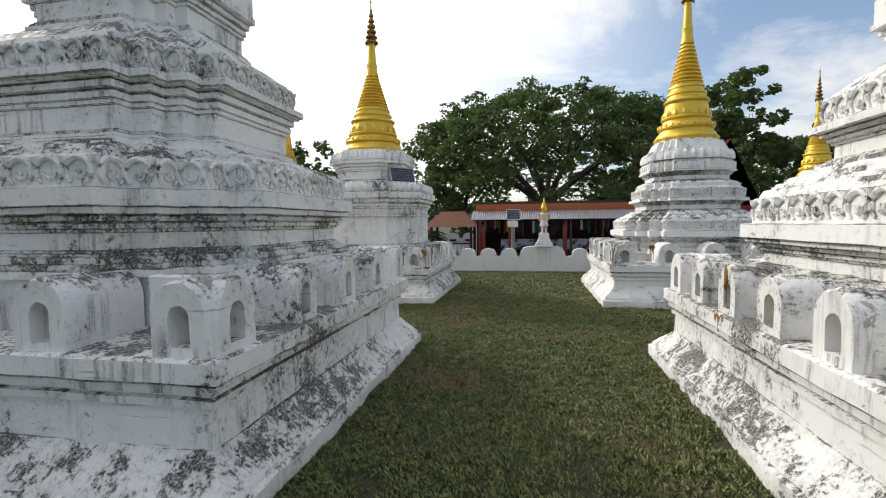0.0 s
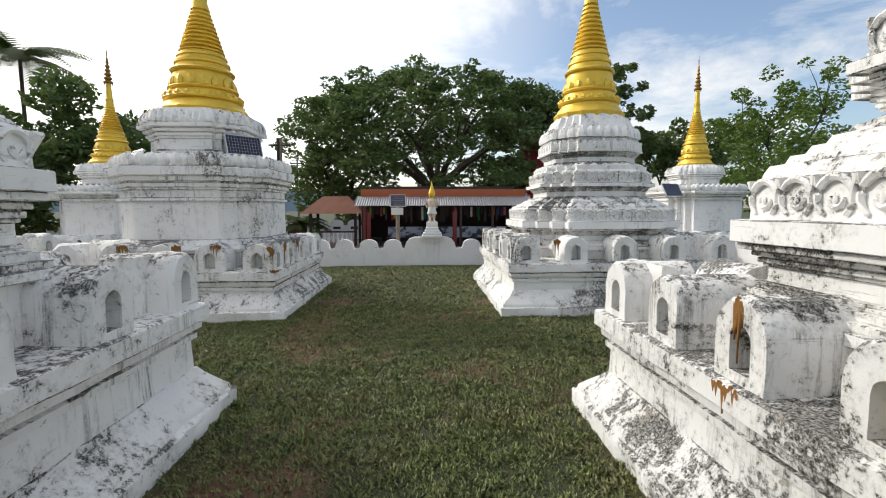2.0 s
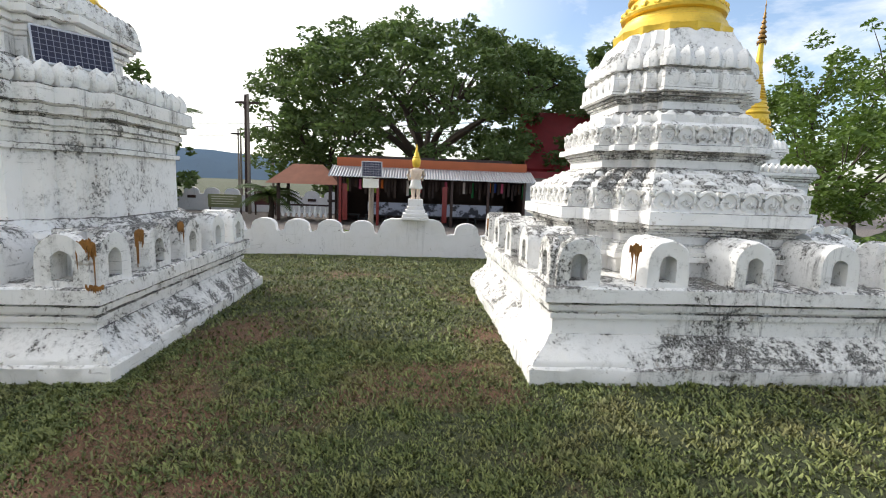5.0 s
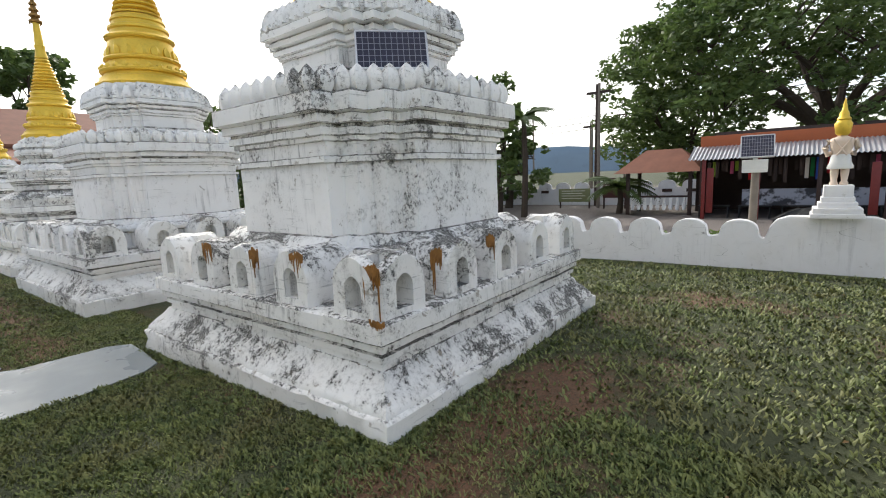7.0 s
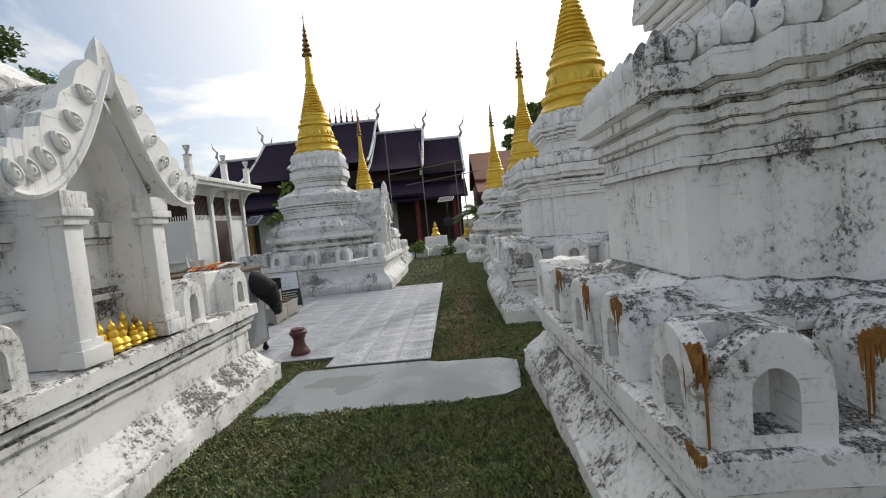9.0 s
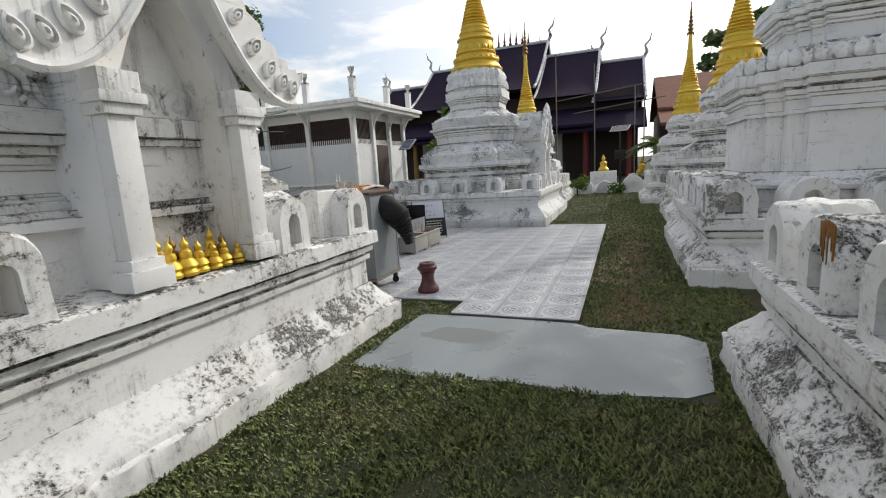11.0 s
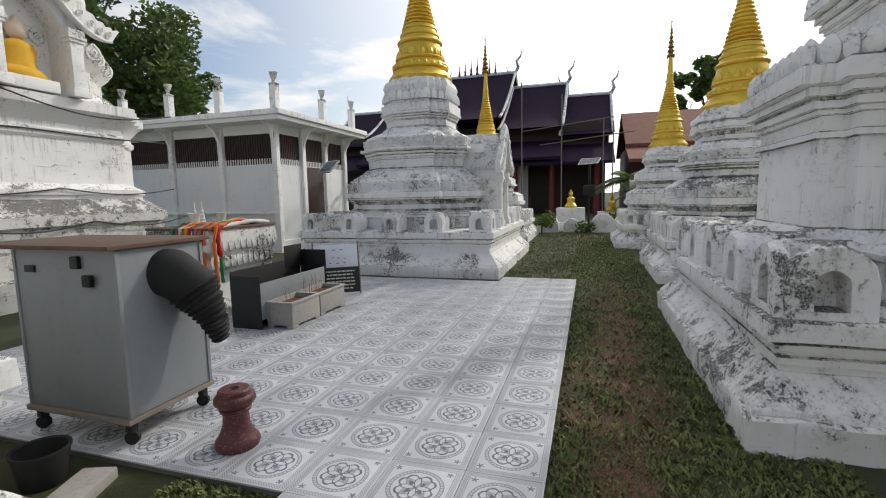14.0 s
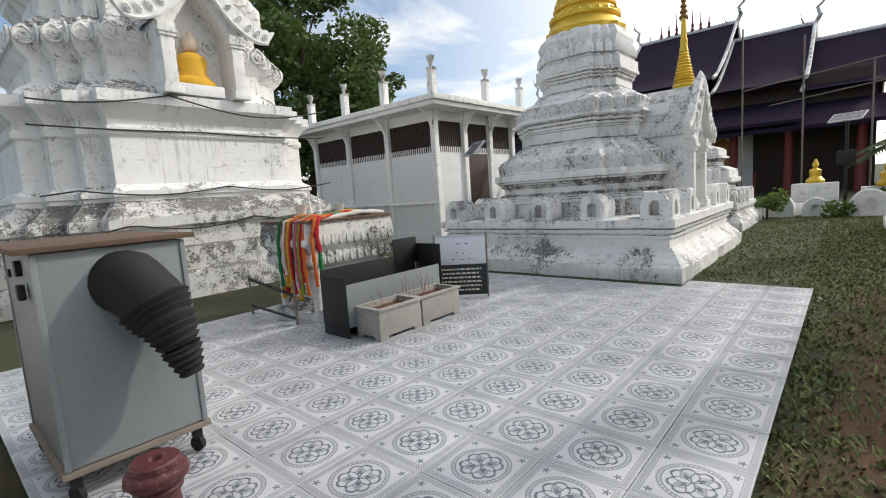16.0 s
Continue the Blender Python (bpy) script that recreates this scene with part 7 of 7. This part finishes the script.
tree(pose(-19.6, -13.0, -0.2), "large dense dark mango tree", 3.0, (4.7, 4.7, 1.5, 12.3), 10, 0.15, 200, M_LEAF, False, 120, 0.4)
tree(pose(-66.0, 21.0, -0.2), "tall tree behind the hall", 8.0, (5.0, 5.0, 7.5, 17.5), 11, 0.42, 40, M_LEAF, False, 34, 0.4)
tree(pose(-19.0, 1.6, -0.2), "small leafy tree beside the chapel", 1.4, (1.2, 1.2, 1.2, 4.0), 12, 0.13, 70, M_LEAF2, False, 24, 0.1)


def palm(at, h, fr, label, seed, n=14):
    rnd = random.Random(seed)
    p = thing("palm", at, label, "palm", "palms")
    part("trunk", tube(bmesh.new(), [(0, 0, -0.2), (0.1, 0, h * 0.5), (0.0, 0.1, h)], [0.16, 0.13, 0.11], 8), M_BARK, p)
    for k in range(n):
        bm = bmesh.new()
        a = 2 * math.pi * k / n + rnd.uniform(-0.2, 0.2)
        up = rnd.uniform(0.2, 1.1)
        spine = []
        for j in range(9):
            f = j / 8
            out = fr * f * math.cos(up * (1 - f * 0.6))
            spine.append(Vector((out * math.cos(a), out * math.sin(a), h + fr * (math.sin(up) * f - 0.65 * f * f))))
        tube(bm, spine, [0.03 * (1 - 0.8 * j / 8) for j in range(9)], 5)
        for j in range(1, 9):
            for q in range(3):
                s0 = spine[j - 1].lerp(spine[j], q / 3)
                side = Vector((-math.sin(a), math.cos(a), 0))
                fwd = (spine[j] - spine[j - 1]).normalized()
                ln = fr * 0.26 * math.sin(math.pi * (0.15 + 0.8 * (j - 1 + q / 3) / 8))
                for s in (-1, 1):
                    e = s0 + side * s * ln + fwd * ln * 0.5 - Vector((0, 0, ln * 0.35))
                    w = fwd * (0.03 + 0.011 * fr)
                    bm.faces.new([bm.verts.new(v) for v in (s0 - w, s0 + w, e)])
        part("frond", bm, M_PALM, p)
    return p


palm(pose(-26.2, 35.3, -0.4), 12.0, 4.4, "tall palm with feathery fronds beyond the wall", 3, 22)
palm(pose(-6.1, 28.4, -0.5), 1.2, 1.8, "short palm beside the pavilion", 4)
palm(pose(-9.6, 26.0, -0.5), 4.4, 1.6, "slim palm with drooping dark fronds", 5, 12)
palm(pose(11.2, 15.6, -0.3), 0.5, 2.0, "low bushy cycad palm", 6, 22)
palm(pose(-23.6, 9.2, -0.2), 2.0, 1.5, "small garden palm before the hall", 7, 14)
palm(pose(-25.4, 10.0, -0.2), 1.6, 1.4, "small garden palm before the hall", 8, 14)
for k, (x, y, r, h) in enumerate(((-20.9, 6.1, 0.5, 0.9), (-21.2, 7.6, 0.35, 0.5), (-22.6, 8.5, 0.7, 0.7), (-1.7, 16.2, 0.35, 0.55), (-0.9, 16.4, 0.3, 0.5), (9.9, 13.0, 0.9, 0.8))):
    b = thing("bush", pose(x, y, height(x, y) - 0.02), "small leafy green shrub", "bush", "shrubs")
    part("stem", tube(bmesh.new(), [(0, 0, -0.05), (0.02, 0, h * 0.5)], 0.03, 6), M_BARK, b)
    rr = random.Random(k)
    leaf_cloud("leaves", [(rr.uniform(-r, r) * 0.6, rr.uniform(-r, r) * 0.6, h * rr.uniform(0.3, 0.8)) for _ in range(9)], [r * 0.5] * 9, 700, 0.055, M_LEAF2 if k != 3 else M_LEAF, b, k)

# ---- grass ----


def covered(x, y):
    """True where a chedi, the pad or the slab stands."""
    for cx, cy, hx, hy in ((-3.03, 3.95, 2.04, 1.88), (-3.04, 10.2, 1.65, 1.65), (3.65, 3.72, 1.92, 1.92), (3.46, 10.38, 1.79, 1.79), (-8.45, 10.33, 1.75, 1.75), (-13.68, 4.2, 2.04, 2.04), (-13.1, 10.12, 1.35, 1.35), (-8.88, -2.55, 2.9, 2.9)):
        if abs(x - cx) < hx and abs(y - cy) < hy:
            return True
    if PAD_X - 16 * TILE < x < PAD_X and PAD_Y - 3 * TILE < y < PAD_Y:
        return True
    if PAD_X - 15 * TILE < x < PAD_X - TILE and PAD_Y - 13 * TILE < y < PAD_Y:
        return True
    return -5.15 < x < -3.97 and 6.03 < y < 8.42


def grass(name, x0, x1, y0, y1, dens, hgt, wid, seed):
    rng = np.random.default_rng(seed)
    n = int((x1 - x0) * (y1 - y0) * dens)
    X, Y = rng.uniform(x0, x1, n), rng.uniform(y0, y1, n)
    R = rng.random(n)
    grid = rng.random((int((x1 - x0) / 0.11) + 3, int((y1 - y0) / 0.11) + 3))
    U, T = (X - x0) / 0.11, (Y - y0) / 0.11
    ui, ti = U.astype(int), T.astype(int)
    fu, ft = U - ui, T - ti
    tuft = (grid[ui, ti] * (1 - fu) + grid[ui + 1, ti] * fu) * (1 - ft) + (grid[ui, ti + 1] * (1 - fu) + grid[ui + 1, ti + 1] * fu) * ft
    V, F = [], []
    for x, y, r, tf in zip(X, Y, R, tuft):
        if r < (0.55 - tf) * 1.6:
            continue
        if y > 14.6 or covered(x, y):
            continue
        b = bare(x, y)
        if r < min(0.74, (b - 0.44) * 1.3):
            continue
        z = height(x, y)
        a, lean = rng.uniform(0, 6.283), rng.uniform(0.2, 1.3)
        h = hgt * rng.uniform(0.45, 1.25) * (0.5 + tf)
        w = wid * rng.uniform(0.6, 1.4)
        ca, sa = math.cos(a), math.sin(a)
        dx, dy = math.cos(a + 1.4) * h * lean, math.sin(a + 1.4) * h * lean
        i = len(V)
        V += [(x - ca * w, y - sa * w, z - 0.004), (x + ca * w, y + sa * w, z - 0.004), (x + dx * 0.5 + ca * w * 0.9, y + dy * 0.5 + sa * w * 0.9, z + h * 0.6), (x + dx, y + dy, z + h * 0.75)]
        F.append((i, i + 1, i + 2, i + 3))
    me = bpy.data.meshes.new(name)
    me.from_pydata(V, [], F)
    me.materials.append(M_GRASS)
    tagged(new(name, me), "short trampled lawn grass and clover", "grass", kind="stuff")


grass("grass", -1.7, 2.2, 0.8, 9.5, 7000, 0.030, 0.0058, 1)
grass("grass", -6.8, -1.2, 5.7, 9.0, 7000, 0.030, 0.0058, 2)
grass("grass", -5.0, 8.0, 9.0, 14.7, 1300, 0.040, 0.010, 3)
grass("grass", -22.0, -6.6, 7.4, 8.7, 2000, 0.036, 0.009, 4)
grass("grass", -22.0, -12.0, 5.8, 8.7, 700, 0.034, 0.010, 6)
grass("grass", 2.0, 8.0, 5.5, 8.8, 2600, 0.036, 0.008, 5)


def litter():
    """Dry leaves scattered on the lawn."""
    rng = np.random.default_rng(77)
    V, F = [], []
    for _ in range(900):
        x, y = rng.uniform(-11, 2.4), rng.uniform(1.0, 14.3)
        if covered(x, y):
            continue
        z, a, s = height(x, y) + rng.uniform(0.012, 0.035), rng.uniform(0, 6.28), rng.uniform(0.008, 0.020)
        ca, sa = math.cos(a) * s, math.sin(a) * s
        i = len(V)
        V += [(x - ca, y - sa, z), (x + sa * 0.5, y - ca * 0.5, z + s * 0.3), (x + ca, y + sa, z + s * 0.2), (x - sa * 0.5, y + ca * 0.5, z + s * 0.5)]
        F.append((i, i + 1, i + 2, i + 3))
    me = bpy.data.meshes.new("dry_leaf_litter")
    me.from_pydata(V, [], F)
    me.materials.append(M_LEAFDRY)
    tagged(new("dry_leaf_litter", me), "scattered small dry brown leaves on the lawn", "leaf litter", kind="stuff")


litter()
